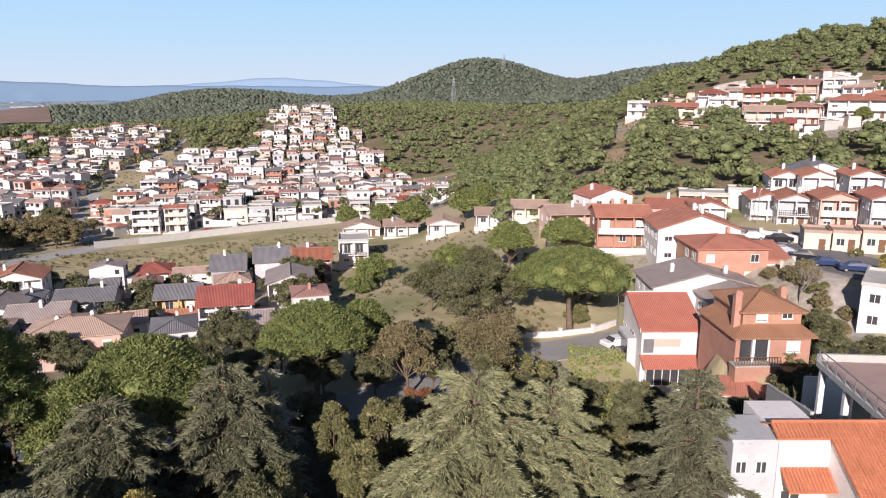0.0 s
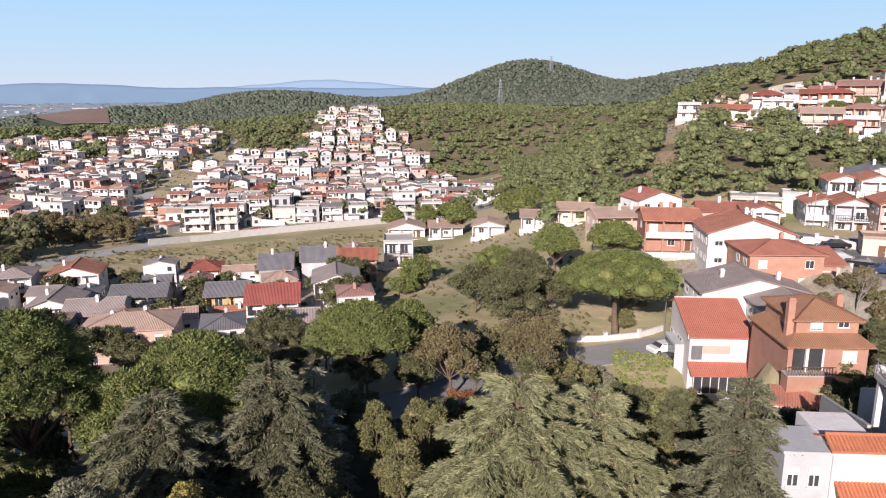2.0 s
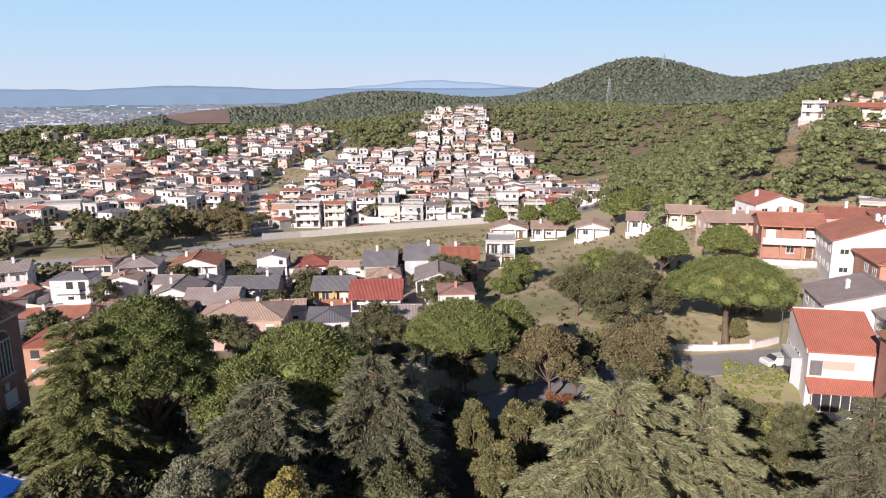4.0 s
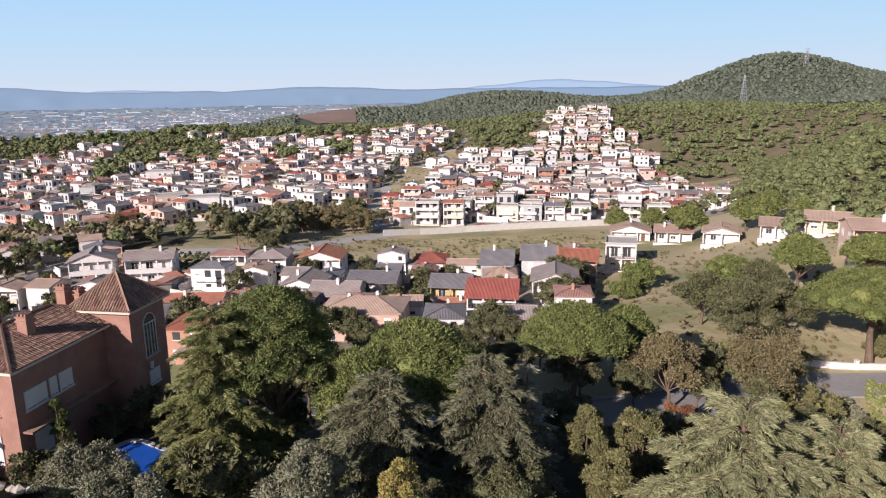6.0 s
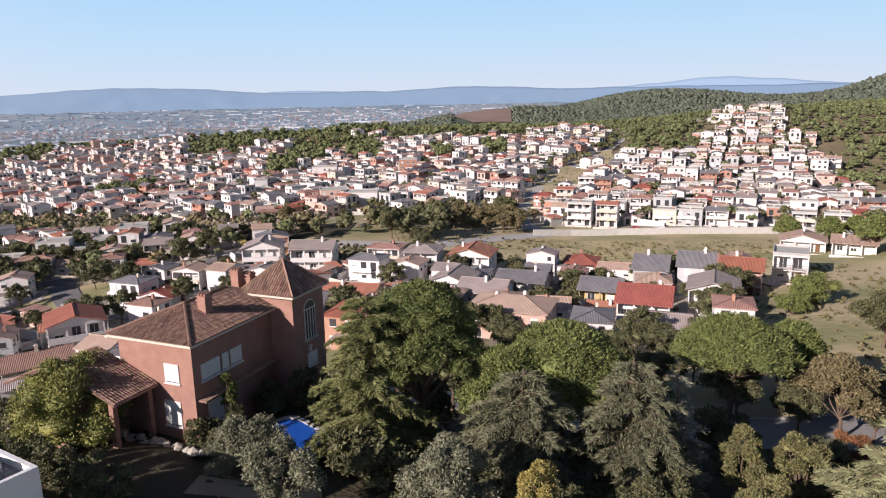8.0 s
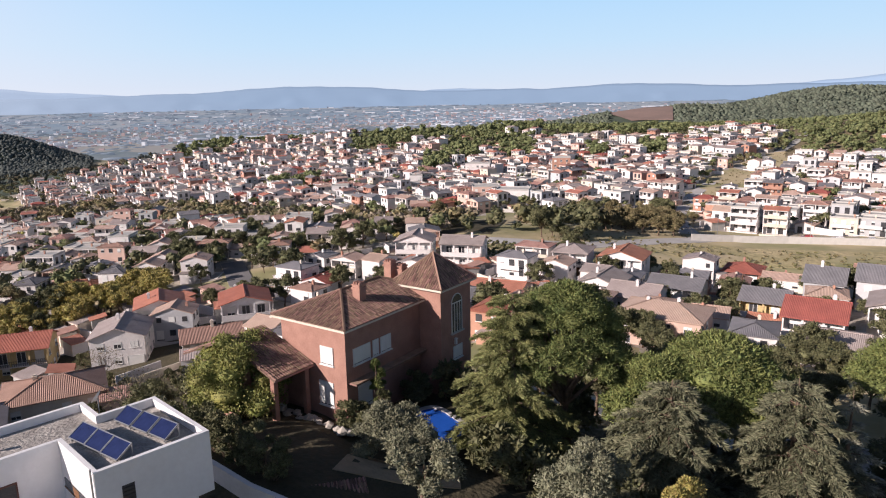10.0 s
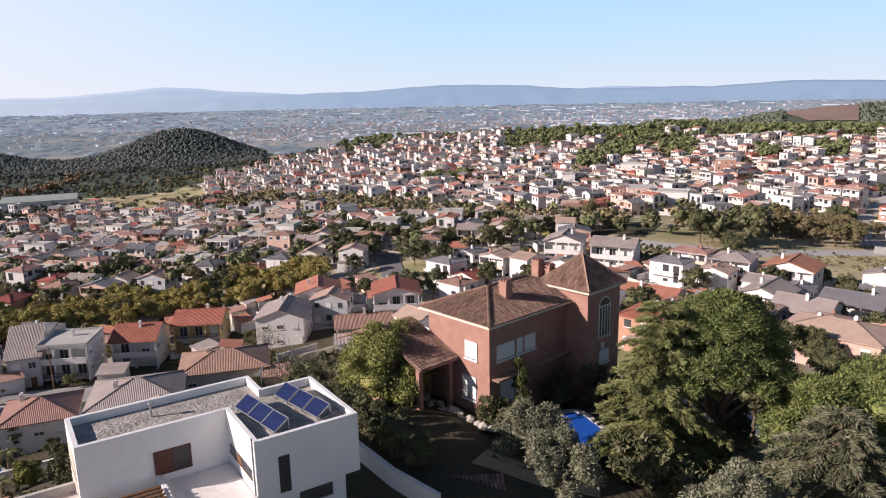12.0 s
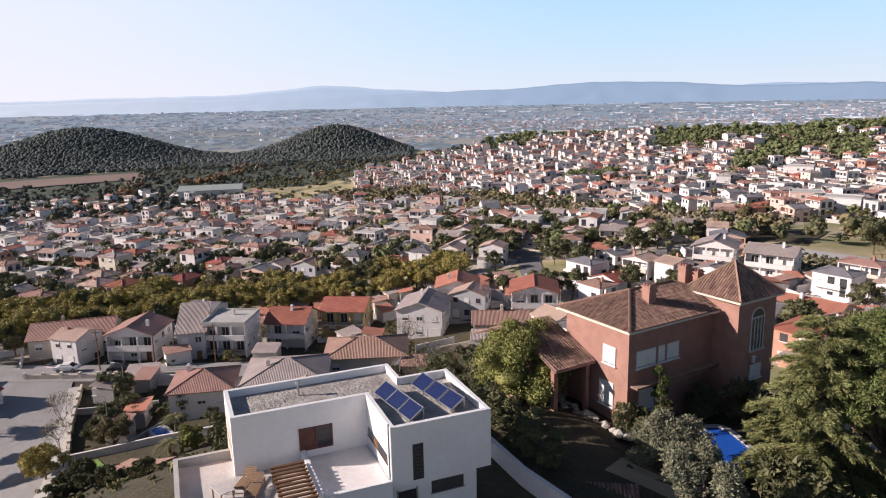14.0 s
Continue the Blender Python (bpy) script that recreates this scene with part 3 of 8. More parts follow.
# dry tufts and low scrub on the open slopes
TUFT_T = [leafy(s, 2, 44, 0.3, 0.9, 0.5, 0) for s in (41, 42, 43)]
scatter("scrub", TUFT_T, woodland(900, 11, [(-12, 9, 92, 170), (6, 36, 173, 206), *STRIP, (-24, -8, 140, 180), (-12, 0, 74, 100)], [], (0.2, 0.65), 0.3), "brownoak", "dry tufts and low scrub on the open slope", "scrub")
scatter("weeds", TUFT_T, woodland(1100, 12, [(-12, 9, 92, 170), (6, 36, 173, 206), (-19, -15, 175, 290), (62, 104, 48, 92)], [], (0.2, 0.6), 0.4), "lightgreen", "green weeds in the dry grass", "weeds")
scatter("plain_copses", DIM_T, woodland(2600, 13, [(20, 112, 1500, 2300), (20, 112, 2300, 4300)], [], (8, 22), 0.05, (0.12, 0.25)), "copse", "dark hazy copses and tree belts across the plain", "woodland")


# ---- houses ----
def window_mesh(w, h, shut, style="frame"):
    """A window that stands 4 cm proud: frame, sill, dark pane, and a shutter part-way down."""
    s = Shape()
    t = 0.07
    for x0, x1, z0, z1 in ((-w / 2, w / 2, h - t, h), (-w / 2, w / 2, 0, t), (-w / 2, -w / 2 + t, t, h - t), (w / 2 - t, w / 2, t, h - t), (-t / 2, t / 2, t, h - t)):
        s.box(x0, x1, -0.05, 0.02, z0, z1, 0)
    s.box(-w / 2 + t, w / 2 - t, -0.015, 0.02, t, h - t, 1, False)
    s.box(-w / 2 - 0.08, w / 2 + 0.08, -0.14, 0.02, -0.06, 0, 0)
    if shut:
        s.box(-w / 2 + t, w / 2 - t, -0.035, -0.01, h - t - (h - 2 * t) * shut, h - t, 2)
    return s.done("window", [style, "glass", "shutter"])


WIN = {}


def window(w, h, shut=0.0, style="frame"):
    key = (w, h, shut, style)
    if key not in WIN:
        WIN[key] = window_mesh(*key)
    return WIN[key]


SIDE = {"s": 0, "e": 90, "n": 180, "w": 270}


def on_wall(side, along, z, W, D):
    """A pose on the outer face of a wall of a W x D block; along runs to the right as seen from outside."""
    d = {"s": (along, -D / 2), "e": (W / 2, along), "n": (-along, D / 2), "w": (-W / 2, -along)}[side]
    return pose(d[0], d[1], z, 0, 0, SIDE[side])


def roof_shape(kind, W, D, H, pitch, over=0.45, t=0.16):
    """gable: ridge along x; gabley: ridge along y; hip; flat; shed: rises to +y."""
    s = Shape()
    w, d = W / 2 + over, D / 2 + over
    k = math.tan(radians(pitch))
    e = H - over * k + 0.10
    if kind == "gabley":
        h = e + w * k
        s.slab([(w, -d, e), (w, d, e), (0, d, h), (0, -d, h)], t)
        s.slab([(-w, d, e), (-w, -d, e), (0, -d, h), (0, d, h)], t)
        s.box(-0.12, 0.12, -d, d, h - 0.06, h + 0.07)
    elif kind == "gable":
        h = e + d * k
        s.slab([(-w, -d, e), (w, -d, e), (w, 0, h), (-w, 0, h)], t)
        s.slab([(w, d, e), (-w, d, e), (-w, 0, h), (w, 0, h)], t)
        s.box(-w, w, -0.12, 0.12, h - 0.06, h + 0.07)
    elif kind == "hip":
        m = min(w, d)
        h = e + m * k
        a, b = (w - m), (d - m)
        P, Q = ((-a, -b, h), (a, b, h))
        s.slab([(-w, -d, e), (w, -d, e), (a, -b, h), (-a, -b, h)], t)
        s.slab([(w, d, e), (-w, d, e), (-a, b, h), (a, b, h)], t)
        s.slab([(w, -d, e), (w, d, e), (a, b, h), (a, -b, h)], t)
        s.slab([(-w, d, e), (-w, -d, e), (-a, -b, h), (-a, b, h)], t)
        for cx, cy, ex, ey in ((-w, -d, -a, -b), (w, -d, a, -b), (w, d, a, b), (-w, d, -a, b)):
            s.tube([(cx, cy, e), (ex, ey, h)], [0.11, 0.11], 0, 5)
    elif kind == "shed":
        h = e + 2 * d * k
        s.slab([(-w, -d, e), (w, -d, e), (w, d, h), (-w, d, h)], t)
    else:
        w, d = W / 2, D / 2
        s.box(-w - 0.1, w + 0.1, -d - 0.1, d + 0.1, H, H + 0.12)
        for x0, x1, y0, y1 in ((-w - .1, w + .1, -d - .1, -d + .1), (-w - .1, w + .1, d - .1, d + .1), (-w - .1, -w + .1, -d + .1, d - .1), (w - .1, w + .1, -d + .1, d - .1)):
            s.box(x0, x1, y0, y1, H + 0.12, H + 0.5)
    return s


def wall_shape(kind, W, D, H, pitch, foot=2.5):
    s = Shape()
    w, d = W / 2, D / 2
    k = math.tan(radians(pitch))
    s.box(-w, w, -d, d, -foot, H, 0, False)
    if kind == "gabley":
        for y, q in ((-d, 1), (d, -1)):
            s.face([(-w * q, y, H), (w * q, y, H), (0, y, H + w * k)], 0)
    elif kind == "gable":
        for x, q in ((w, 1), (-w, -1)):
            s.face([(x, -d * q, H), (x, d * q, H), (x, 0, H + d * k)], 0)
    elif kind == "shed":
        h = H + D * k
        s.face([(w, -d, H), (w, d, H), (w, d, h)], 0)
        s.face([(-w, d, H), (-w, -d, H), (-w, d, h)], 0)
        s.face([(w, d, H), (-w, d, H), (-w, d, h), (w, d, h)], 0)
    return s


def chimney_mesh(h=1.0, w=0.5, m="white"):
    s = Shape()
    s.box(-w / 2, w / 2, -w / 2, w / 2, -0.8, h)
    s.box(-w / 2 - 0.07, w / 2 + 0.07, -w / 2 - 0.07, w / 2 + 0.07, h, h + 0.1)
    s.box(-w / 2 + 0.05, w / 2 - 0.05, -w / 2 + 0.05, w / 2 - 0.05, h + 0.1, h + 0.3)
    return s.done("chimney", m)


CHIM = {m: chimney_mesh(m=m) for m in ("white", "brickwall", "cream", "darkbrick")}


def balcony_mesh(w, depth=1.1, m="white"):
    s = Shape()
    s.box(-w / 2, w / 2, -depth, 0, -0.16, 0)
    for z in (0.45, 0.95):
        s.box(-w / 2, w / 2, -depth, -depth + 0.05, z, z + 0.06, 1)
    n = max(3, int(w / 0.35))
    for j in range(n + 1):
        x = -w / 2 + w * j / n
        s.box(x - 0.025, x + 0.025, -depth, -depth + 0.04, 0, 0.95, 1)
    for x in (-w / 2, w / 2 - 0.05):
        s.box(x, x + 0.05, -depth, 0, 0.93, 1.0, 1)
    return s.done("balcony", [m, "iron"])


def door_mesh(w=1.0, h=2.1, m="wood"):
    s = Shape()
    s.box(-w / 2, w / 2, -0.06, 0.02, 0, h, 0)
    s.box(-w / 2 - 0.08, -w / 2, -0.09, 0.02, 0, h + 0.08, 1)
    s.box(w / 2, w / 2 + 0.08, -0.09, 0.02, 0, h + 0.08, 1)
    s.box(-w / 2, w / 2, -0.09, 0.02, h, h + 0.08, 1)
    s.box(w / 2 - 0.16, w / 2 - 0.1, -0.1, -0.06, h * 0.46, h * 0.52, 1)
    return s.done("door", [m, "frame"])


DOOR = {"wood": door_mesh(), "garage": door_mesh(2.6, 2.2, "shutter")}


def shell(kind, W, D, H, floors, pitch, foot, g, storey):
    """Walls with a recessed front of depth g: side fins, floor slabs and a beam under the roof. Material 0 wall, 2 trim."""
    w, d = W / 2, D / 2
    k = math.tan(radians(pitch))
    s = Shape()
    s.box(-w, w, -d + g, d, -foot, H, 0, False)
    if g:
        s.box(-w, -w + 0.22, -d, -d + g, -foot, H, 0, False)
        s.box(w - 0.22, w, -d, -d + g, -foot, H, 0, False)
        s.box(-w + 0.22, w - 0.22, -d, -d + g, -foot, 0, 0, False)
        s.box(-w + 0.22, w - 0.22, -d, -d + 0.2, H - 0.4, H, 0)
        for fl in range(1, floors):
            s.box(-w + 0.22, w - 0.22, -d - 0.25, -d + g, fl * storey - 0.2, fl * storey, 2)
    if kind == "gabley":
        for y, q in ((-d, 1), (d, -1)):
            s.face([(-w * q, y, H), (w * q, y, H), (0, y, H + w * k)], 0)
    elif kind == "gable":
        for x, q in ((w, 1), (-w, -1)):
            s.face([(x, -d * q, H), (x, d * q, H), (x, 0, H + d * k)], 0)
    elif kind == "shed":
        h = H + D * k
        s.face([(w, -d, H), (w, d, H), (w, d, h)], 0)
        s.face([(-w, d, H), (-w, -d, H), (-w, d, h)], 0)
        s.face([(w, d, H), (-w, d, H), (-w, d, h), (w, d, h)], 0)
    return s


def parapet_mesh(w, m):
    return Shape().box(-w / 2, w / 2, -0.24, -0.12, 0, 0.85, 0).box(-w / 2, w / 2, -0.27, -0.09, 0.85, 0.93, 0).done("parapet", m)


def terrace_mesh(W, depth, m, rng):
    """A terrace on a plinth before the house, with a garage door in its face and a low wall round it."""
    s = Shape()
    w = W / 2 + 0.4
    s.box(-w, w, -depth, -0.01, -5.0, -0.25, 0, False)
    s.box(-w, w, -depth - 0.1, -depth + 0.08, -0.35, 0.55, 2)
    for x in (-w, w - 0.16):
        s.box(x, x + 0.16, -depth + 0.08, -0.01, -0.3, 0.5, 2)
    x = rng.uniform(-0.5, 0.2) * w
    s.box(x, x + 2.5, -depth - 0.04, -depth + 0.05, -2.9, -0.75, 1)
    return s


def near_house(name, W, D, floors, kind, wall, roof, pitch=18, chim=1, balcony=True, seed=0, foot=3.0, over=0.45, style="frame"):
    """A detached house with its own windows, doors, recessed front, parapets and chimneys."""
    rng = random.Random(seed)
    H = floors * 2.75 + 0.3
    e = new(name)
    g = 1.3 if balcony and kind != "shed" else 0.0
    piece("wall", shell(kind, W, D, H, floors, pitch, foot, g, 2.75).done("wall", [wall, wall, "white"]), e)
    piece("roof", roof_shape(kind, W, D, H, pitch, over).done("roof", roof), e)
    k = math.tan(radians(pitch))
    for c in range(chim):
        x, y = rng.uniform(-W, W) * 0.28, rng.uniform(-D, D) * 0.2
        top = {"gabley": H + (W / 2 - abs(x)) * k, "gable": H + (D / 2 - abs(y)) * k, "hip": H + (min(W, D) / 2 - max(abs(x), abs(y))) * k, "shed": H + (y + D / 2) * k}.get(kind, H)
        piece("chimney", CHIM[wall if wall in CHIM else "white"], e, at=pose(x, y, top))
    for side, L in (("s", W), ("e", D), ("w", D), ("n", W)):
        n = max(2, int(L / 2.7))
        inner = pose(0, g, 0) if side == "s" else Matrix()
        for fl in range(floors):
            for j in range(n):
                a = (j + 0.5) / n * (L - 0.5) - (L - 0.5) / 2 + rng.uniform(-0.15, 0.15)
                r = rng.random()
                if side == "s" and fl == 0 and j == n - 1:
                    piece("door", DOOR["garage" if r < 0.5 and W > 7 else "wood"], e, at=on_wall(side, a, 0, W, D) @ inner)
                    continue
                if side == "n" and fl == 0:
                    continue
                if r < 0.88:
                    tall = side == "s" and fl > 0 and balcony
                    piece("window", window(1.25 if not tall else 1.5, 1.2 if not tall else 2.05, rng.choice([0, 0, 0.35, 0.6, 0.95]), style), e,
                          at=on_wall(side, a, fl * 2.75 + (0.95 if not tall else 0.12), W, D) @ inner)
    if g:
        for fl in range(1, floors):
            m = on_wall("s", 0, fl * 2.75, W, D)
            if rng.random() < 0.55:
                piece("parapet", parapet_mesh(W - 0.44, "white"), e, at=m)
            else:
                piece("balcony", balcony_mesh(W * 0.9, 0.3, "white"), e, at=m)
        for x in ((-W * 0.17, W * 0.17) if W > 8 else (0.1,)):
            piece("pillar", Shape().box(-0.16, 0.16, 0.0, 0.3, 0, H - 0.4, 0, False).done("pillar", wall), e, at=on_wall("s", x, 0, W, D))
        piece("terrace", terrace_mesh(W, 2.4, wall, rng).done("terrace", ["concrete", "shutter", "white"]), e, at=on_wall("s", 0, 0, W, D))
    return e


def far_house(W, D, floors, kind, wall, roof, pitch=18, seed=0, tiers=False):
    """A house of the far slopes: walls with glazed openings, recessed front or set-back upper storey, terrace, roof and chimney."""
    rng = random.Random(seed)
    st = 2.6
    H = floors * st
    g = rng.choice([1.2, 1.5, 1.8]) if tiers else 0.0
    trim = rng.choice(["white", "white", "cream", wall])
    s = shell(kind, W, D, H, floors, pitch, 5.0, g, st)

    def add(b, m):
        for f, i in zip(b.f, b.i):
            s.face([m @ Vector(b.v[q]) for q in f], i)

    for side, L in (("s", W), ("e", D), ("w", D)):
        n = max(2, int(L / 2.3))
        for fl in range(floors):
            for j in range(n):
                if rng.random() < 0.12:
                    continue
                a = (j + 0.5) / n * (L - 0.5) - (L - 0.5) / 2
                ww, hh, z = rng.choice([(1.1, 1.15, 0.95), (1.35, 1.95, 0.1), (1.35, 1.95, 0.1), (0.9, 1.0, 1.05)])
                m = on_wall(side, a, z + fl * st, W, D) @ (pose(0, g, 0) if side == "s" else Matrix())
                b = Shape().box(-ww / 2, ww / 2, -0.05, 0.02, 0, hh, 1, False)
                b.box(-ww / 2 - 0.1, ww / 2 + 0.1, -0.12, 0.02, -0.1, 0, 2)
                if rng.random() < 0.45:
                    b.box(-ww / 2, ww / 2, -0.07, 0, hh * rng.choice([0.1, 0.4, 0.6]), hh, 3)
                add(b, m)
    if g:
        for fl in range(1, floors):
            add(Shape().box(-W / 2 + 0.22, W / 2 - 0.22, -0.25, -0.12, 0, 0.85, 2), on_wall("s", 0, fl * st, W, D))
        add(Shape().box(-0.15, 0.15, 0, 0.3, 0, H - 0.4, 2), on_wall("s", rng.uniform(-1, 1), 0, W, D))
    elif floors > 1 and rng.random() < 0.7:
        add(Shape().box(-W * 0.42, W * 0.3, -1.1, 0.02, -0.18, 0, 2).box(-W * 0.42, W * 0.3, -1.1, -1.0, 0, 0.85, 2), on_wall("s", 0, st, W, D))
    t = terrace_mesh(W, rng.uniform(1.8, 3.0), wall, rng)
    t.i = [(0, 3, 2)[i] for i in t.i]
    add(t, on_wall("s", 0, 0, W, D))
    if rng.random() < 0.6:
        x0 = rng.choice([-1, 1]) * (W / 2 + 1.1)
        add(Shape().box(-1.2, 1.2, 0, 3.6, -4, 2.3, 0, False).box(-1.35, 1.35, -0.2, 3.8, 2.3, 2.45, 4), pose(x0, rng.uniform(-D / 2, 0), 0))
    e = new("house", s.done("house", [wall, "glass", trim, "shutter", "tile_grey"]))
    piece("roof", roof_shape(kind, W, D, H, pitch, 0.28).done("roof", roof), e)
    piece("chimney", CHIM[rng.choice(["cream", "brickwall", "darkbrick", "white"])], e, at=pose(W * rng.uniform(-0.3, 0.3), D * rng.uniform(-0.1, 0.1), H + 0.4 if kind != "flat" else H) @ Matrix.Diagonal((0.85, 0.85, 0.85, 1)))
    return e


COLOUR = {"white": "white-rendered", "cream": "cream-rendered", "pink": "pink-rendered", "ochre": "ochre-rendered", "grey": "grey-rendered", "brickwall": "orange brick", "paleblue": "pale blue rendered", "darkbrick": "dark red brick"}
ROOFS = {"tile_red": "red tiles", "tile_orange": "orange tiles", "tile_brown": "brown tiles", "tile_dark": "dark slates", "tile_grey": "weathered grey tiles", "tile_tan": "faded tan tiles", "concrete": "a flat concrete roof", "gravel": "a flat gravel roof"}
KINDS = {"gable": "gabled", "gabley": "gable-fronted", "hip": "hip-roofed", "flat": "flat-roofed", "shed": "lean-to"}


def house_label(wall, roof, kind, floors):
    return f"{COLOUR[wall]} {KINDS[kind]} {('one', 'two', 'three')[floors - 1]}-storey house with {ROOFS[roof]}"


LOW, CLAY = [], []      # low pitched-roofed kinds, and those among them under clay tiles


def protos():
    rng = random.Random(4)
    out = []
    for j in range(44):
        wall = rng.choices(["white", "cream", "pink", "ochre", "grey", "brickwall"], [17, 3, 3, 0.6, 2.5, 3])[0]
        kind = rng.choices(["gable", "gabley", "hip", "flat"], [8, 5, 5, 5])[0]
        roof = "concrete" if kind == "flat" else rng.choices(["tile_red", "tile_orange", "tile_brown", "tile_grey", "tile_tan", "tile_dark"], [2.2, 2.2, 7, 6.5, 4.5, 1.6])[0]
        floors = rng.choices([1, 2, 3], [1.5, 10, 4])[0]
        h = far_house(rng.uniform(5.6, 8.6), rng.uniform(5.2, 6.8), floors, kind, wall, roof, rng.uniform(12, 20), j, rng.random() < 0.6)
        tagged(h, house_label(wall, roof, kind, floors), "house", "houses on the slopes")
        out.append(h)
        if floors < 3 and kind != "flat":
            LOW.append(j)
            if roof in ("tile_red", "tile_orange", "tile_tan", "tile_brown"):
                CLAY.append(j)
    return out


STOCK = protos()
USED = [False] * len(STOCK)
PLOTS = []
FAR, FAR_JOIN = [], 268.0


def settle(ob, x, y, turn, scale=1.0, first=False):
    m = pose(x, y, ground_at(x, y), 0, 0, turn)
    PLOTS.append((x, y))
    if first:
        ob.matrix_basis = m
        return ob
    return copy_thing(ob, m)


CELLS, SEEN = {}, [0]


def free(x, y, gap):
    """True where no plot taken so far lies within the gap."""
    for a, b in PLOTS[SEEN[0]:]:
        CELLS.setdefault((int(a // 8), int(b // 8)), []).append((a, b))
    SEEN[0] = len(PLOTS)
    i, j = int(x // 8), int(y // 8)
    return all((x - a) ** 2 + (y - b) ** 2 > gap * gap for di in (-1, 0, 1) for dj in (-1, 0, 1) for a, b in CELLS.get((i + di, j + dj), ()))


def district(seed, zones, turn, step, skip, keep=0.9, kinds=None):
    """Rows of houses along streets that run across the slope."""
    rng = random.Random(seed)
    c, s = math.cos(radians(turn)), math.sin(radians(turn))
    n = int(max(z[3] for z in zones) / step[0]) + 2
    for i in range(-n, n + 1):
        for j in range(-n, n + 1):
            u, v = i * step[0] + rng.uniform(-1, 1) * step[0] * 0.16, j * step[1] + (j % 2) * step[1] * -0.16 + rng.uniform(-1, 1) * 1.0
            x, y = u * c - v * s, u * s + v * c
            a, q = math.degrees(math.atan2(-x, y)), math.hypot(x, y)
            if not inside(a, q, zones) or inside(a, q, skip) or rng.random() > keep or not free(x, y, 6.4):
                continue
            k = rng.choice(kinds or LOW) if kinds or q < 215 else rng.randrange(len(STOCK))
            t = turn + rng.choice([0, 0, 0, 90, -90]) + rng.uniform(-4, 4)
            if q > FAR_JOIN and USED[k]:
                PLOTS.append((x, y))
                FAR.append((k, pose(x, y, ground_at(x, y), 0, 0, t)))
                continue
            settle(STOCK[k], x, y, t, first=not USED[k])
            USED[k] = True


def join_far():
    """The far rows of houses, too many and too small to tell apart, as one mass."""
    keys = []
    packs = []
    for h in STOCK:
        vs, fs, mi, uv = [], [], [], []
        for o in (h, *h.children):
            m = o.matrix_basis if o is not h else Matrix()
            n = len(vs)
            vs += [m @ v.co for v in o.data.vertices]
            u = o.data.uv_layers[0].data
            for p in o.data.polygons:
                name = o.data.materials[p.material_index]
                if name not in keys:
                    keys.append(name)
                fs.append([n + i for i in p.vertices])
                mi.append(keys.index(name))
                uv += [tuple(u[i].uv) for i in p.loop_indices]
        packs.append((np.array([tuple(v) for v in vs]), fs, mi, uv))
    V, F, I, U, off = [], [], [], [], 0
    for k, m in FAR:
        v, fs, mi, uv = packs[k]
        a = np.array(m)
        V.append(v @ a[:3, :3].T + a[:3, 3])
        F += [[i + off for i in f] for f in fs]
        I += mi
        U += uv
        off += len(v)
    me = mesh("far_houses", np.concatenate(V), F, keys, I, U)
    tagged(piece("far_houses", me), "dense rows of small white and brown-roofed houses on far slopes", "houses", kind="stuff")


def yards(seed, zones, count):
    """Garden walls, sheds and low annexes between the houses, too many to count."""
    rng = random.Random(seed)
    s = Shape()
    for _ in range(count):
        a0, a1, r0, r1 = rng.choice(zones)
        az, r = rng.uniform(a0, a1), math.sqrt(rng.uniform(r0 * r0, r1 * r1))
        if inside(az, r, GREEN):
            continue
        x, y = polar(az, r)
        if not free(x, y, 5.6):
            continue
        z = ground_at(x, y)
        t = radians(rng.choice([8, 98, 65, 155, -12, 78]) + rng.uniform(-4, 4))
        c, n = math.cos(t), math.sin(t)
        if rng.random() < 0.55:
            L, W, H, k = rng.uniform(5, 11), 0.25, rng.uniform(1.0, 2.0), rng.choice([0, 0, 1, 2])
        else:
            L, W, H, k = rng.uniform(2.5, 5), rng.uniform(2.5, 4), rng.uniform(2.2, 3.0), rng.choice([0, 1, 2, 2, 3])
        b = Shape().box(-L / 2, L / 2, -W / 2, W / 2, -2, H, k, False)
        if W > 1:
            b.slab([(-L / 2 - .2, -W / 2 - .3, H + .05), (L / 2 + .2, -W / 2 - .3, H + .05), (L / 2 + .2, W / 2 + .3, H + .6), (-L / 2 - .2, W / 2 + .3, H + .6)], 0.12, rng.choice([4, 5, 6]))
        for f, i in zip(b.f, b.i):
            s.face([(x + b.v[q][0] * c - b.v[q][1] * n, y + b.v[q][0] * n + b.v[q][1] * c, z + b.v[q][2]) for q in f], i)
    tagged(piece("yard_walls", s.done("yard_walls", ["white", "cream", "concrete", "pink", "tile_brown", "tile_grey", "tile_orange"])), "pale garden walls and small sheds between houses", "walls", kind="stuff")


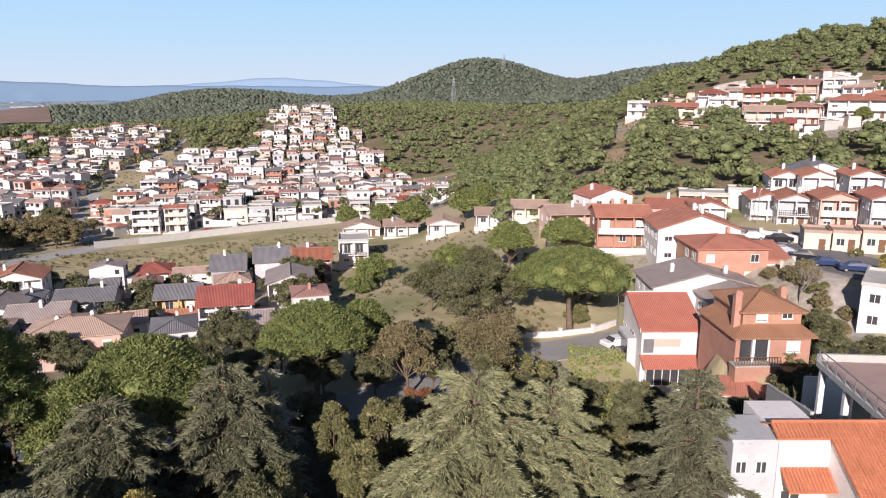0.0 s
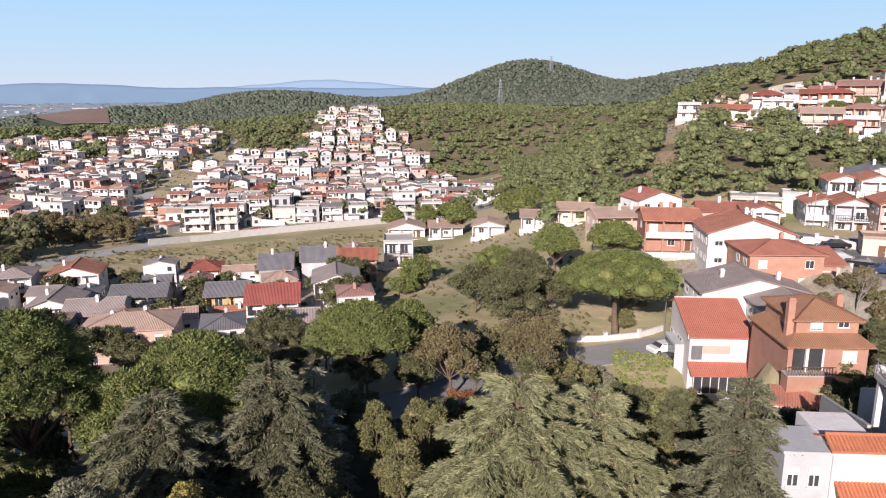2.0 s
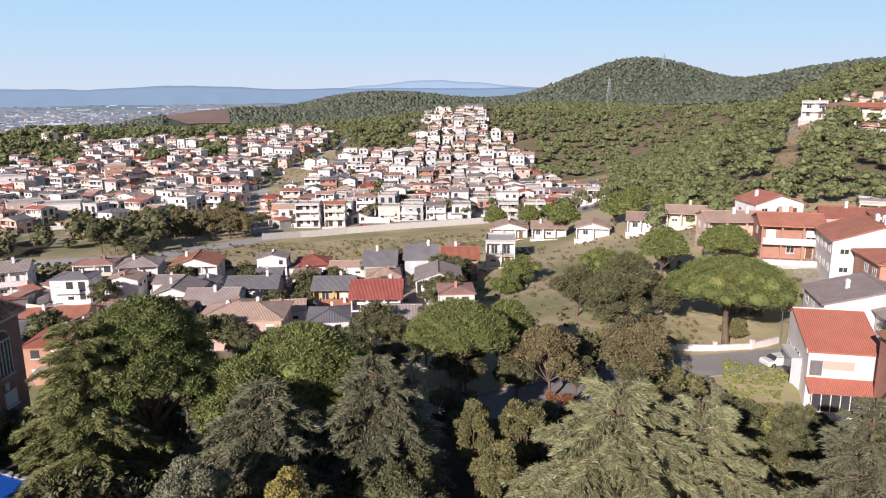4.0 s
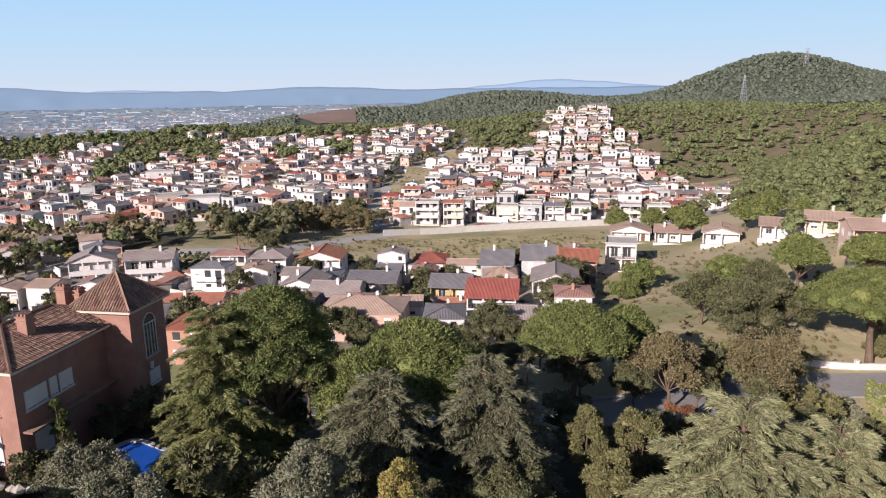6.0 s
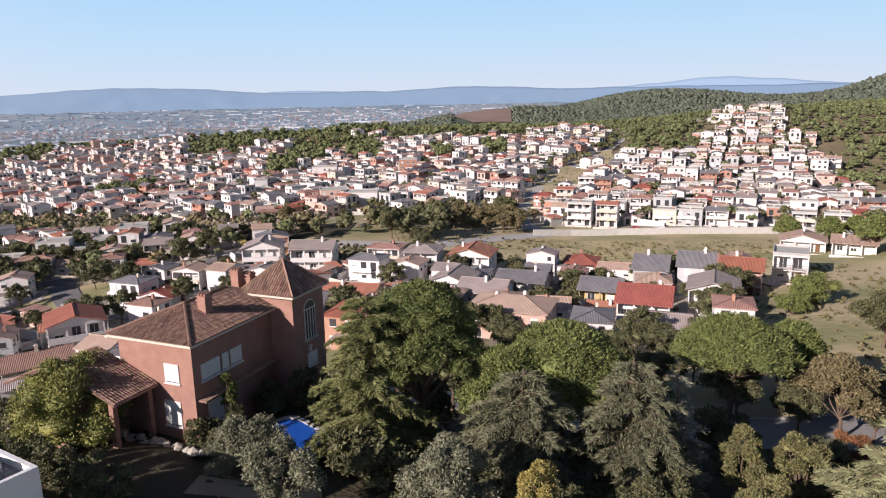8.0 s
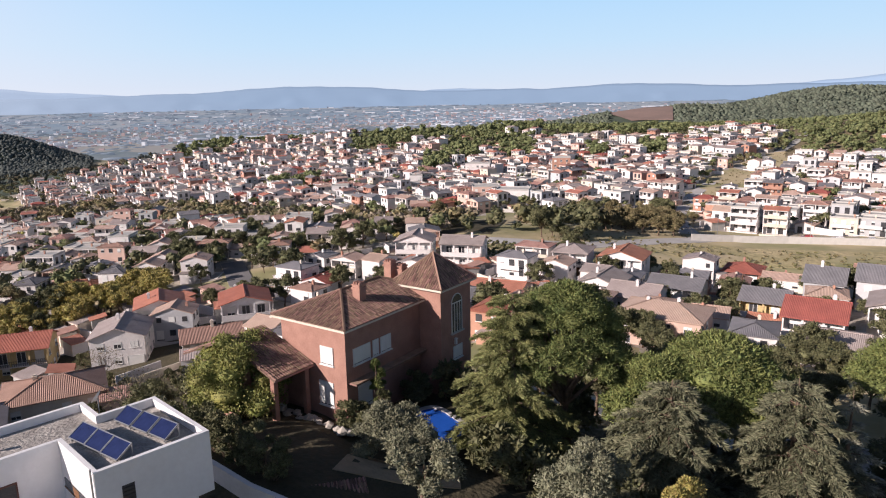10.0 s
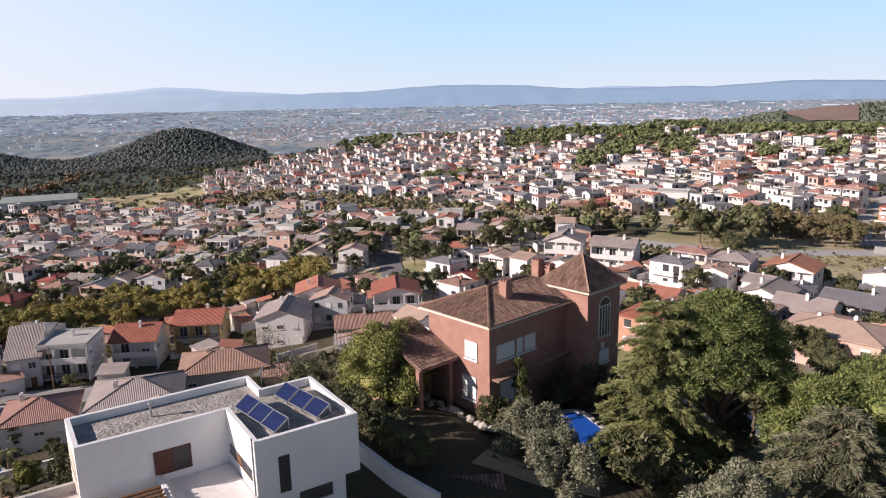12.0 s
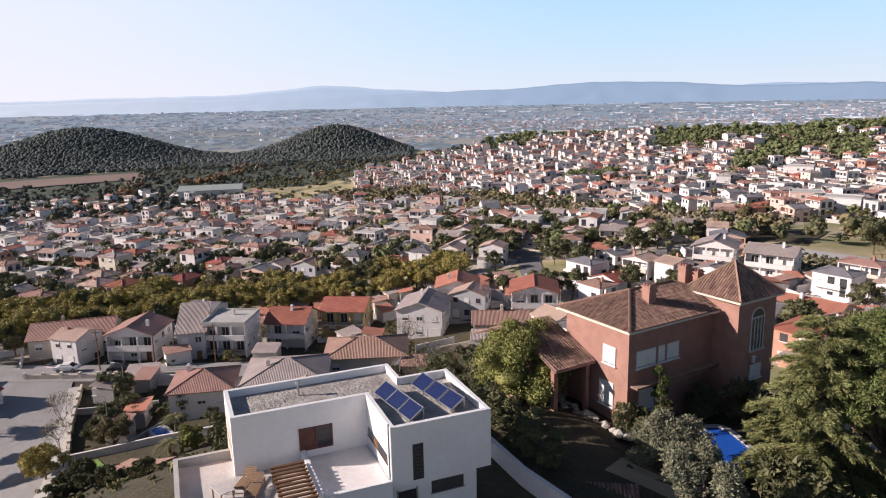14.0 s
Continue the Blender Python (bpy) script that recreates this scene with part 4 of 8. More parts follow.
# ---- roads and walls ----
def ribbon(name, pts, width, material, label, lift=0.12, category="road"):
    """A road laid over the ground along a line of points."""
    P = []
    for a, b in zip(pts, pts[1:]):
        n = max(2, int(math.dist(a, b) / 2.5))
        P += [(a[0] + (b[0] - a[0]) * j / n, a[1] + (b[1] - a[1]) * j / n) for j in range(n)]
    P.append(pts[-1])
    s = Shape()
    rows = []
    for j, p in enumerate(P):
        a, b = P[max(0, j - 2)], P[min(len(P) - 1, j + 2)]
        d = Vector((b[0] - a[0], b[1] - a[1])).normalized()
        n = Vector((-d.y, d.x))
        rows.append([(p[0] + n.x * o, p[1] + n.y * o) for o in np.linspace(-width / 2, width / 2, 5)])
    zs = [[ground_at(*q) + lift for q in r] for r in rows]
    for j in range(len(rows) - 1):
        for i in range(4):
            s.face([(*rows[j][i], zs[j][i]), (*rows[j][i + 1], zs[j][i + 1]), (*rows[j + 1][i + 1], zs[j + 1][i + 1]), (*rows[j + 1][i], zs[j + 1][i])])
    for j in range(len(rows) - 1):
        for i, o in ((0, 1), (4, -1)):
            q = [(*rows[j][i], zs[j][i]), (*rows[j + 1][i], zs[j + 1][i]), (*rows[j + 1][i], zs[j + 1][i] - 0.5), (*rows[j][i], zs[j][i] - 0.5)]
            s.face(q[::o])
    for p in P[::3]:
        PLOTS.append(p)
    return tagged(piece(name, s.done(name, material)), label, category, kind="structure")


def long_wall(name, pts, height, thick, material, label, piers=0.0, foot=1.2, category="wall"):
    """A garden or retaining wall that follows the ground, with piers every so many metres."""
    e = new(name)
    for a, b in zip(pts, pts[1:]):
        n = max(1, int(math.dist(a, b) / 3.0))
        for j in range(n):
            p, q = [(a[0] + (b[0] - a[0]) * k / n, a[1] + (b[1] - a[1]) * k / n) for k in (j, j + 1)]
            L, ang = math.dist(p, q), math.degrees(math.atan2(q[1] - p[1], q[0] - p[0]))
            z, rise = ground_at(*p), ground_at(*q) - ground_at(*p)
            s = Shape()
            for y0, y1, z0, z1 in ((-thick / 2, thick / 2, -foot, height - 0.08), (-thick / 2 - 0.04, thick / 2 + 0.04, height - 0.08, height)):
                s.box(0, L, y0, y1, z0, z1)
            s.v = [(vx, vy, vz + rise * vx / L) for vx, vy, vz in s.v]
            piece("wall_panel", s.done("wall_panel", material), e, at=pose(p[0], p[1], z, 0, 0, ang))
            if piers:
                t = Shape().box(-0.22, 0.22, -0.22, 0.22, -foot, height + piers)
                t.box(-0.28, 0.28, -0.28, 0.28, height + piers, height + piers + 0.1)
                piece("pier", t.done("pier", material), e, at=pose(p[0], p[1], z, 0, 0, ang))
    return tagged(e, label, category)


ribbon("road_garden", [(-40, 52), (-26, 56), (-12, 62), (0, 69.5), (8, 77.5), (16, 85), (24, 87.8), (33, 91.5), (40, 98)], 6.5, "sunroad", "grey asphalt lane between gardens")
ribbon("road_valley", [(-150, 128), (-124, 143), (-103, 158), (-92, 185), (-83, 203), (-66, 213), (-46, 220), (-24, 226), (0, 236), (14, 262)], 7, "paleroad", "pale street along the foot of the slope")
ribbon("road_hill", [(-92, 204), polar(24.9, 238), polar(25.4, 262), polar(24.9, 300), polar(24.0, 340), polar(22.6, 385), polar(21.0, 425), polar(18.9, 470), polar(17.4, 520), polar(16.6, 560)], 6, "paleroad", "pale street climbing between two rows of houses")
ribbon("road_junction", [(-56, -32), (-76, -26.5), (-92, -24), (-110, -24.3), (-136, -24.6)], 13, "sunroad", "wide grey asphalt street with long tree shadows")
ribbon("road_avenue", [(-150, -52), (-141, -31), (-135, -15), (-130, -2), (-124, 14), (-118, 30)], 9, "sunroad", "grey asphalt street in front of a row of houses", 0.16)
ribbon("road_parking", [(56, 124), (59.5, 115), (62, 107), (65.5, 99), (70, 90)], 14, "asphalt", "grey asphalt street with parked cars")
ribbon("road_row", [(-176, 96), (-150, 84), (-128, 84), (-106, 92), (-92, 110)], 6, "asphalt", "grey street between houses")
ribbon("field_grass", [(-92, 178), (-66, 186), (-34, 196), (-16, 199)], 22, "grass", "dry grass field below the street", 0.05, "field")
long_wall("retaining_wall", [(-87, 194), (-78, 202), (-65, 209), (-45, 215.8), (-24, 221.6), (-8, 227)], 2.0, 0.4, "concrete", "long pale concrete retaining wall along the street")
long_wall("garden_wall", [(15.5, 90.5), (21, 91.6), (26, 93.0), (30, 95.5)], 0.8, 0.25, "white", "low white garden wall with square piers", 0.35)
long_wall("boundary_wall", [(-43, 18.2), (-38.4, 18.4), (-34, 18.5), (-29.5, 18.9)], 1.2, 0.25, "white", "white boundary wall between two gardens")
long_wall("street_wall", [(-136, -26), (-130.5, -11), (-127, -1)], 0.9, 0.25, "cream", "pale garden wall along the pavement", 0.3)
long_wall("street_wall", [(-82, -15.0), (-96, -15.2), (-110, -16.2), (-127, -16.2)], 1.0, 0.25, "cream", "pale garden wall along the pavement", 0.3)


ribbon("kerb", [(-13.9, 64.8), (-1.9, 72.3), (6.0, 80.2), (13.8, 87.6)], 0.3, "concrete", "pale concrete kerb along the lane", 0.27, "kerb")
ribbon("dirt_path", [polar(-17.9, 285), polar(-17.6, 262), polar(-17.2, 240), polar(-16.8, 222), polar(-16.2, 196), polar(-15.4, 180)], 6, "soil", "bare dirt track up the wooded slope", 0.1, "track")


ribbon("pavement", [(-78, -17.6), (-92, -16.7), (-110, -17.3), (-128, -17.4)], 1.8, "concrete", "pale pavement along the garden walls", 0.28, "pavement")
ribbon("lawn", [(-95.5, -13.2), (-92.0, -12.0), (-90.6, -10.6)], 3.4, "turf", "small bright green lawn in a garden", 0.16, "lawn")
ribbon("red_terrace", [(-91.0, -9.0), (-83.4, -3.4)], 4.2, "pavers_red", "reddish paved garden terrace", 0.2, "terrace")
long_wall("terrace_wall", [(-90.2, -11.2), (-81.4, -5.2)], 0.8, 0.25, "darkbrick", "low wall round a paved terrace")
long_wall("plot_wall", [(-98, -15.0), (-96, -4.0), (-93, 4)], 1.1, 0.25, "white", "white wall between two gardens")
long_wall("plot_wall", [(-116, -15.8), (-113, -4.0)], 1.0, 0.25, "concrete", "grey wall between two gardens")


# ---- houses that stand out, one by one ----
SEED = itertools.count(100)


def house_at(x, y, turn, W, D, floors, kind, wall, roof, pitch=18, chim=1, balcony=True, up=0.0, label="", z=None):
    h = near_house("house", W, D, floors, kind, wall, roof, pitch, chim, balcony, next(SEED))
    h.matrix_basis = pose(x, y, (ground_at(x, y) + up) if z is None else z, 0, 0, turn)
    PLOTS.append((x, y))
    for k in (-0.3, 0.3):
        PLOTS.append((x + W * k * math.cos(radians(turn)), y + W * k * math.sin(radians(turn))))
    return tagged(h, label or house_label(wall, roof, kind, floors), "house")


# beyond the trees
house_at(-49, 101, 12, 13, 9, 2, "hip", "pink", "tile_tan", 17, 2, False)
house_at(-62, 116, 12, 9, 9, 2, "gable", "white", "tile_grey", 20)
house_at(-72, 121, 12, 8, 9, 2, "gabley", "white", "tile_grey", 20)
house_at(-61, 131, 12, 10, 8, 2, "gable", "white", "tile_dark", 20)
house_at(-31, 116, 10, 8.5, 9, 2, "gable", "white", "tile_red", 24, 1)
house_at(-21.5, 124, 10, 8, 9, 2, "gabley", "white", "tile_grey", 18, 0)
house_at(-44, 132, 10, 8, 8, 2, "gable", "ochre", "tile_dark", 22)
house_at(-20, 144, 6, 7.5, 8, 2, "gable", "pink", "tile_red", 20, 1)
house_at(-12.5, 156, 5, 6.5, 8, 2, "flat", "white", "concrete", 10, 0)
house_at(-39, 150, 10, 7, 9, 2, "gable", "grey", "tile_dark", 26, 1, False)
house_at(-30, 151, 10, 7, 9, 2, "gable", "grey", "tile_dark", 26, 1, False)
house_at(-33, 166, 8, 9, 8, 1, "gable", "white", "tile_brown", 20)
house_at(-60, 163, 12, 8, 8, 1, "hip", "darkbrick", "tile_red", 20)
house_at(-80, 143, 16, 10, 9, 2, "gabley", "white", "tile_orange", 18, 1)
house_at(-90, 137, 20, 8, 8, 2, "hip", "white", "tile_grey", 18)
house_at(-113, 124, 30, 10, 8, 2, "gable", "white", "tile_grey", 18)
house_at(-126, 120, 36, 9, 8, 2, "gabley", "white", "tile_grey", 20)
house_at(-88, 107, 20, 11, 8, 1, "gable", "pink", "tile_orange", 17)
house_at(-75, 98, 18, 11, 8, 1, "hip", "pink", "tile_tan", 17)
house_at(-101, 92, 25, 10, 8, 1, "gable", "cream", "tile_tan", 16)
house_at(-39, 122, 10, 8, 7, 1, "gable", "ochre", "tile_orange", 17)
house_at(-26, 107, 10, 8.5, 7.5, 1, "gable", "grey", "tile_grey", 14, 0)
# along the foot of the hill
house_at(-13, 191, 4, 10, 8, 1, "gabley", "white", "tile_tan", 17)
house_at(-2, 188, 2, 9, 8, 1, "gable", "white", "tile_tan", 16, 1)
house_at(9, 176, -2, 8, 8, 1, "gabley", "white", "tile_tan", 16, 0)
house_at(21, 167, -5, 9, 8, 1, "gable", "white", "tile_tan", 16)
house_at(29, 161, -8, 9, 8, 1, "gable", "cream", "tile_tan", 16)
house_at(41, 144.3, 14, 9.5, 8, 1, "gabley", "white", "tile_orange", 18, 1, False, z=36.0)
house_at(31.5, 133, 4, 10, 8, 2, "gable", "pink", "tile_tan", 16, 2, True, z=31.6)
house_at(38.8, 124.5, -6, 9.5, 9, 2, "gable", "brickwall", "tile_orange", 17, 2, True, z=32.6)
house_at(47.5, 113.5, -7, 13, 11, 2, "gabley", "white", "tile_orange", 19, 3, False, z=32.6)
house_at(56.5, 128.2, -14, 6, 7, 2, "gabley", "white", "tile_orange", 18, 1, True, z=33.4)
house_at(52, 135, -12, 9, 8, 1, "gable", "pink", "tile_orange", 17, 1, False, z=35.0)
house_at(63.7, 147, -18, 10, 7, 1, "flat", "cream", "concrete", 10, 0, True, z=35.6)
house_at(70.2, 144, -20, 4.5, 4.5, 1, "flat", "white", "concrete", 10, 0, False, z=36.8)
house_at(48, 102.5, -2, 10.4, 9, 2, "hip", "brickwall", "tile_orange", 15, 1, False, z=31.6)
house_at(55.0, 101.8, -2, 3.6, 6, 1, "shed", "brickwall", "tile_orange", 12, 0, False, z=32.6)
house_at(41.2, 95.6, -3, 14.4, 9, 1, "gabley", "white", "tile_grey", 15, 2, False, z=30.6)
house_at(43.9, 87.4, -3, 9, 6, 1, "gabley", "white", "tile_grey", 16, 0, False, z=30.2)
# terraced houses stepping up beside the parking street
for hx, hy, hz, col in ((70.6, 134.2, 33.9, "grey"), (73.4, 129.4, 34.5, "grey"), (77.4, 122.6, 35.6, "pink"), (82.0, 115.6, 36.6, "grey"), (87, 108.5, 37.4, "white")):
    house_at(hx, hy, -16, 6.2, 8.5, 2, "gabley", col, "tile_orange", 19, 1, True, z=hz)
for hx, hy, hz, col in ((78.6, 142.4, 37.2, "white"), (82.2, 137.4, 37.8, "white"), (86.8, 129.6, 38.8, "grey"), (92, 122.4, 39.6, "white")):
    house_at(hx, hy, -16, 6.2, 8.5, 2, "gabley", col, "tile_orange", 19, 1, True, z=hz)
house_at(88.5, 147, -14, 13, 9, 2, "gabley", "white", "tile_dark", 18, 1, False, z=37.4)
house_at(62.2, 81.2, -38, 9, 9, 2, "flat", "paleblue", "concrete", 12, 0, False, z=30.8)
for gx, gy, gz in ((67.5, 110.5, 34.4), (71.4, 109.0, 34.6), (75.2, 107.2, 34.9)):
    house_at(gx, gy, -22, 3.9, 5, 1, "flat", "cream", "tile_tan", 10, 0, False, 0, "low pale row garage with a flat tiled roof", gz)
long_wall("front_garden_wall", [(62.5, 118.5), (66, 112.6)], 1.3, 0.25, "white", "white front garden wall along the parking street", 0.3)
long_wall("plot_wall", [(54, 95.5), (57, 98), (57, 104)], 1.2, 0.25, "cream", "pale garden wall round a bare plot", 0.2)
# on the left-hand slope
house_at(-143, -7, 66, 9, 9, 2, "gabley", "white", "tile_brown", 20)
house_at(-152, -19, 84, 15, 10, 2, "gable", "cream", "tile_brown", 20, 1, False, -1.6)
house_at(-141, 3, 80, 5, 10, 2, "shed", "grey", "tile_grey", 16, 0, False)
house_at(-139, 10, 64, 8.5, 9, 3, "flat", "white", "concrete", 14, 1, True, -1.5)
house_at(-140, 22, 62, 8, 9, 2, "gable", "white", "tile_red", 24, 1)
house_at(-141, 34, 62, 9, 9, 2, "gable", "ochre", "tile_red", 20, 1)
house_at(-126, 46, 58, 9, 10, 2, "gabley", "white", "tile_grey", 20, 1, False)
house_at(-137, 58, 66, 9, 9, 2, "gabley", "white", "tile_orange", 18)
house_at(-119, 67, 62, 9, 9, 2, "gabley", "white", "tile_red", 16, 0)
house_at(-130, 74, 60, 10, 8, 1, "gable", "white", "tile_tan", 16)
house_at(-112, 56, 66, 10, 8, 1, "gable", "cream", "tile_brown", 17)
house_at(-103, 15, 74, 12, 11, 2, "hip", "white", "tile_grey", 17, 1, False, -1.0)
house_at(-107, 3, 78, 9, 9, 2, "hip", "white", "tile_brown", 20, 1, False, -1.0)
house_at(-108, 29, 72, 13, 10, 2, "hip", "cream", "tile_brown", 17, 1, False, -1.0)
house_at(-84, 14, 75, 9, 10, 1, "gabley", "cream", "tile_tan", 16, 1, False)

# ---- the settlement on the slopes ----
BELT = [polar(39.4, 215), polar(43.7, 218), polar(50, 243), polar(56, 276), polar(61, 326), polar(66, 378), polar(72, 432), polar(76.6, 505)]


def along(pts, step):
    out = []
    for a, b in zip(pts, pts[1:]):
        n = max(1, int(math.dist(a, b) / step))
        out += [(a[0] + (b[0] - a[0]) * k / n, a[1] + (b[1] - a[1]) * k / n) for k in range(n)]
    return out


for bx, by in along(BELT, 5):
    for k in (-11, -5, 1, 7, 12):
        PLOTS.append((bx + k * 0.5, by + k * 0.86))
district(1, SPUR, 8, (8.4, 10.6), GREEN + COPSES + [(-4, 5, 200, 242)], 0.95)
district(3, SLOPE, -12, (8.8, 11.4), GREEN + COPSES, 0.93)
district(12, [(86, 106, 440, 620)], 30, (16, 18), GREEN, 0.45)
district(5, VALE, 46, (9.8, 12.6), GREEN + COPSES, 0.9)
district(8, [(60, 106, 128, 158)], 50, (9.6, 12.5), GREEN)
district(9, [(8, 60, 104, 172)], 14, (9.2, 12), GREEN)
# the village near the top of the wooded hill
for az, r, turn, W, D, floors, kind, wall, roof, pitch in (
        (-18.3, 280, -22, 8, 7, 2, "flat", "white", "concrete", 12), (-19.8, 274, -14, 9, 7, 1, "hip", "white", "tile_brown", 18), (-21.4, 268, -24, 11, 7, 1, "gable", "cream", "tile_orange", 18),
        (-23.6, 286, -26, 10, 8, 1, "hip", "white", "tile_red", 20), (-24.3, 275, -22, 10, 7, 1, "flat", "white", "concrete", 12), (-25.6, 284, -24, 9, 7, 1, "gable", "white", "tile_tan", 16),
        (-26.7, 266, -30, 9, 8, 2, "gable", "brickwall", "tile_red", 18), (-28.0, 265, -30, 10, 8, 2, "hip", "brickwall", "tile_red", 18), (-27.6, 280, -34, 13, 9, 1, "gable", "cream", "tile_brown", 20),
        (-29.3, 272, -32, 12, 9, 2, "gable", "pink", "tile_brown", 20), (-27.2, 237, -24, 11, 8, 2, "gable", "cream", "tile_tan", 20), (-29.7, 241, -34, 10, 8, 2, "hip", "pink", "tile_brown", 18),
        (-28.6, 233, -30, 6, 5, 1, "gable", "pink", "tile_red", 20), (-33.2, 246, -34, 16, 9, 2, "hip", "white", "tile_orange", 18), (-31.4, 249, -30, 9, 7, 1, "hip", "white", "tile_brown", 18),
        (-29.3, 288, -36, 9, 7, 1, "hip", "white", "tile_tan", 16), (-30.6, 282, -34, 9, 7, 1, "gable", "white", "tile_brown", 18), (-31.9, 275, -34, 10, 7, 2, "flat", "white", "concrete", 12),
        (-33.1, 273, -38, 9, 7, 1, "gable", "white", "tile_tan", 18), (-34.6, 262, -36, 10, 8, 1, "hip", "white", "tile_orange", 18), (-34.8, 280, -36, 9, 7, 1, "gable", "cream", "tile_brown", 18)):
    house_at(*polar(az, r), turn, W, D, floors, kind, wall, roof, pitch)
for az0, az1, r in ((-25.8, -23.6, 308), (-25.6, -23.9, 301), (-26.2, -23.4, 294), (-21.2, -18.0, 262)):
    long_wall("terrace_wall", [polar(az0 + (az1 - az0) * k / 4, r + 1.5 * math.sin(k)) for k in range(5)], 1.6, 0.4, "stone", "pale stone terrace wall on the hillside")
join_far()
yards(3, SPUR + SLOPE[:6] + VALE[:2] + [(60, 106, 100, 168), (8, 60, 104, 172), (-33, -20, 225, 300)], 3000)
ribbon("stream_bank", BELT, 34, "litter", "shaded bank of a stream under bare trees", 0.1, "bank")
ribbon("field_red", [polar(26.0, 1010), polar(27.5, 1010), polar(29.0, 1010), polar(30.4, 1000)], 120, "redsoil", "bare reddish field on the ridge", 1.6, "field")
ribbon("field_brown", [polar(91, 905), polar(95, 895), polar(100, 885), polar(106, 870)], 130, "redsoil", "ploughed reddish-brown field below the knoll", 1.2, "field")
ribbon("sports_field", [polar(83.5, 532), polar(80, 530), polar(76.8, 526)], 46, "grass", "flat green sports field", 0.8, "field")
ribbon("soil_patch", [(-34.5, 26.0), (-31.0, 28.0), (-28.5, 30.5)], 5.0, "soil", "bare orange-brown garden soil", 0.04, "soil")
for gx in range(-126, -98, 4):
    for gy in range(122, 156, 4):
        PLOTS.append((gx, gy))
for gx in range(-43, -30, 2):
    for gy in range(18, 40, 2):
        PLOTS.append((gx, gy))


# ---- trees ----
def soup(name, tris, material, extra=None):
    """Many loose leaf blades (n x 3 x 3), with an optional solid core, as one mesh."""
    v = tris.reshape(-1, 3)
    f = np.arange(len(v)).reshape(-1, 3)
    if extra is not None:
        f = np.concatenate([f, extra[1] + len(v)])
        v = np.concatenate([v, extra[0]])
    v, f = v.astype(np.float32), f.astype(np.int32)
    me = bpy.data.meshes.new(name)
    me.vertices.add(len(v))
    me.vertices.foreach_set("co", v.ravel())
    me.loops.add(f.size)
    me.loops.foreach_set("vertex_index", f.ravel())
    me.polygons.add(len(f))
    me.polygons.foreach_set("loop_start", np.arange(0, f.size, 3, dtype=np.int32))
    me.update(calc_edges=True)
    me.materials.append(M[material])
    return me


def unit(a):
    return a / np.maximum(np.linalg.norm(a, axis=-1, keepdims=True), 1e-9)


def tufts(rng, c, s, n, size, squash=0.8, long=1.6):
    """Leaf blades over one clump of foliage centred at c with radius s."""
    d = unit(rng.normal(size=(n, 3)))
    d[:, 2] = np.where(d[:, 2] < -0.45, -d[:, 2], d[:, 2])
    p = c + d * s * rng.uniform(0.62, 1.12, (n, 1)) * [1, 1, squash]
    t1 = unit(np.cross(d, rng.normal(size=(n, 3))))
    t2 = unit(d + 0.8 * rng.normal(size=(n, 3)))
    z = size * rng.uniform(0.6, 1.4, (n, 1))
    return np.stack([p - t1 * z * 0.4, p + t1 * z * 0.4, p + t2 * z * long], 1)


def cores(clumps, seed, sub=1):
    vs, fs, off = [], [], 0
    for j, (c, s) in enumerate(clumps):
        v, f = blob(sub, seed + j, 0.3, 0.8)
        vs.append(v * s * 0.8 + c)
        fs.append(f + off)
        off += len(v)
    return np.concatenate(vs), np.concatenate(fs)


def crooked(base, top, radius, bends, rng):
    b, t = Vector(base), Vector(top)
    n = bends + 2
    pts = [b.lerp(t, j / (n - 1)) + Vector((rng.uniform(-1, 1), rng.uniform(-1, 1), 0)) * (0.05 * (t - b).length if 0 < j < n - 1 else 0) for j in range(n)]
    return pts, [radius * (1 - 0.55 * j / (n - 1)) for j in range(n)]


def plant(kind, label, category, trunk, crown, x, y, turn=0, deep=0.4, group=""):
    e = new(kind)
    e.matrix_basis = pose(x, y, ground_at(x, y) - deep, 0, 0, turn)
    piece("trunk", trunk, e)
    piece("crown", crown, e)
    return tagged(e, label, category, group)


def stone_pine(R, H, seed, material="pine", leaves=22000, size=0.26, dome=0.42, fine=1.0):
    """Umbrella pine: bare forking trunk and a broad domed crown of needle clumps."""
    rng = np.random.RandomState(seed)
    pr = random.Random(seed)
    s = Shape()
    fork = H * (1 - dome) * 0.72
    s.tube(*crooked((0, 0, -0.5), (pr.uniform(-.4, .4), pr.uniform(-.4, .4), fork), R * 0.055 + 0.12, 3, pr), sides=9)
    clumps = []
    n = max(24, int(14 + R * 9))
    for j in range(n):
        a, q = j * 2.39996, math.sqrt((j + 0.5) / n)
        rad = R * 0.84 * q * rng.uniform(0.9, 1.08)
        z = H - R * 0.12 - (H * dome) * (q ** 2.2) * rng.uniform(0.75, 1.0) * 0.8
        c = np.array([math.cos(a) * rad, math.sin(a) * rad, z - R * 0.10])
        clumps.append((c, R * rng.uniform(0.16, 0.25)))
        if j % 3 == 0:
            s.tube(*crooked((0, 0, fork * 0.96), tuple(c - [0, 0, R * 0.08]), R * 0.022 + 0.05, 2, pr), sides=5)
    tr = np.concatenate([tufts(rng, c, q, leaves // n, size, 0.75) for c, q in clumps])
    return s.done("trunk", "bark"), soup("crown", tr, material, cores(clumps, seed, 1 if leaves > 5000 else 0))


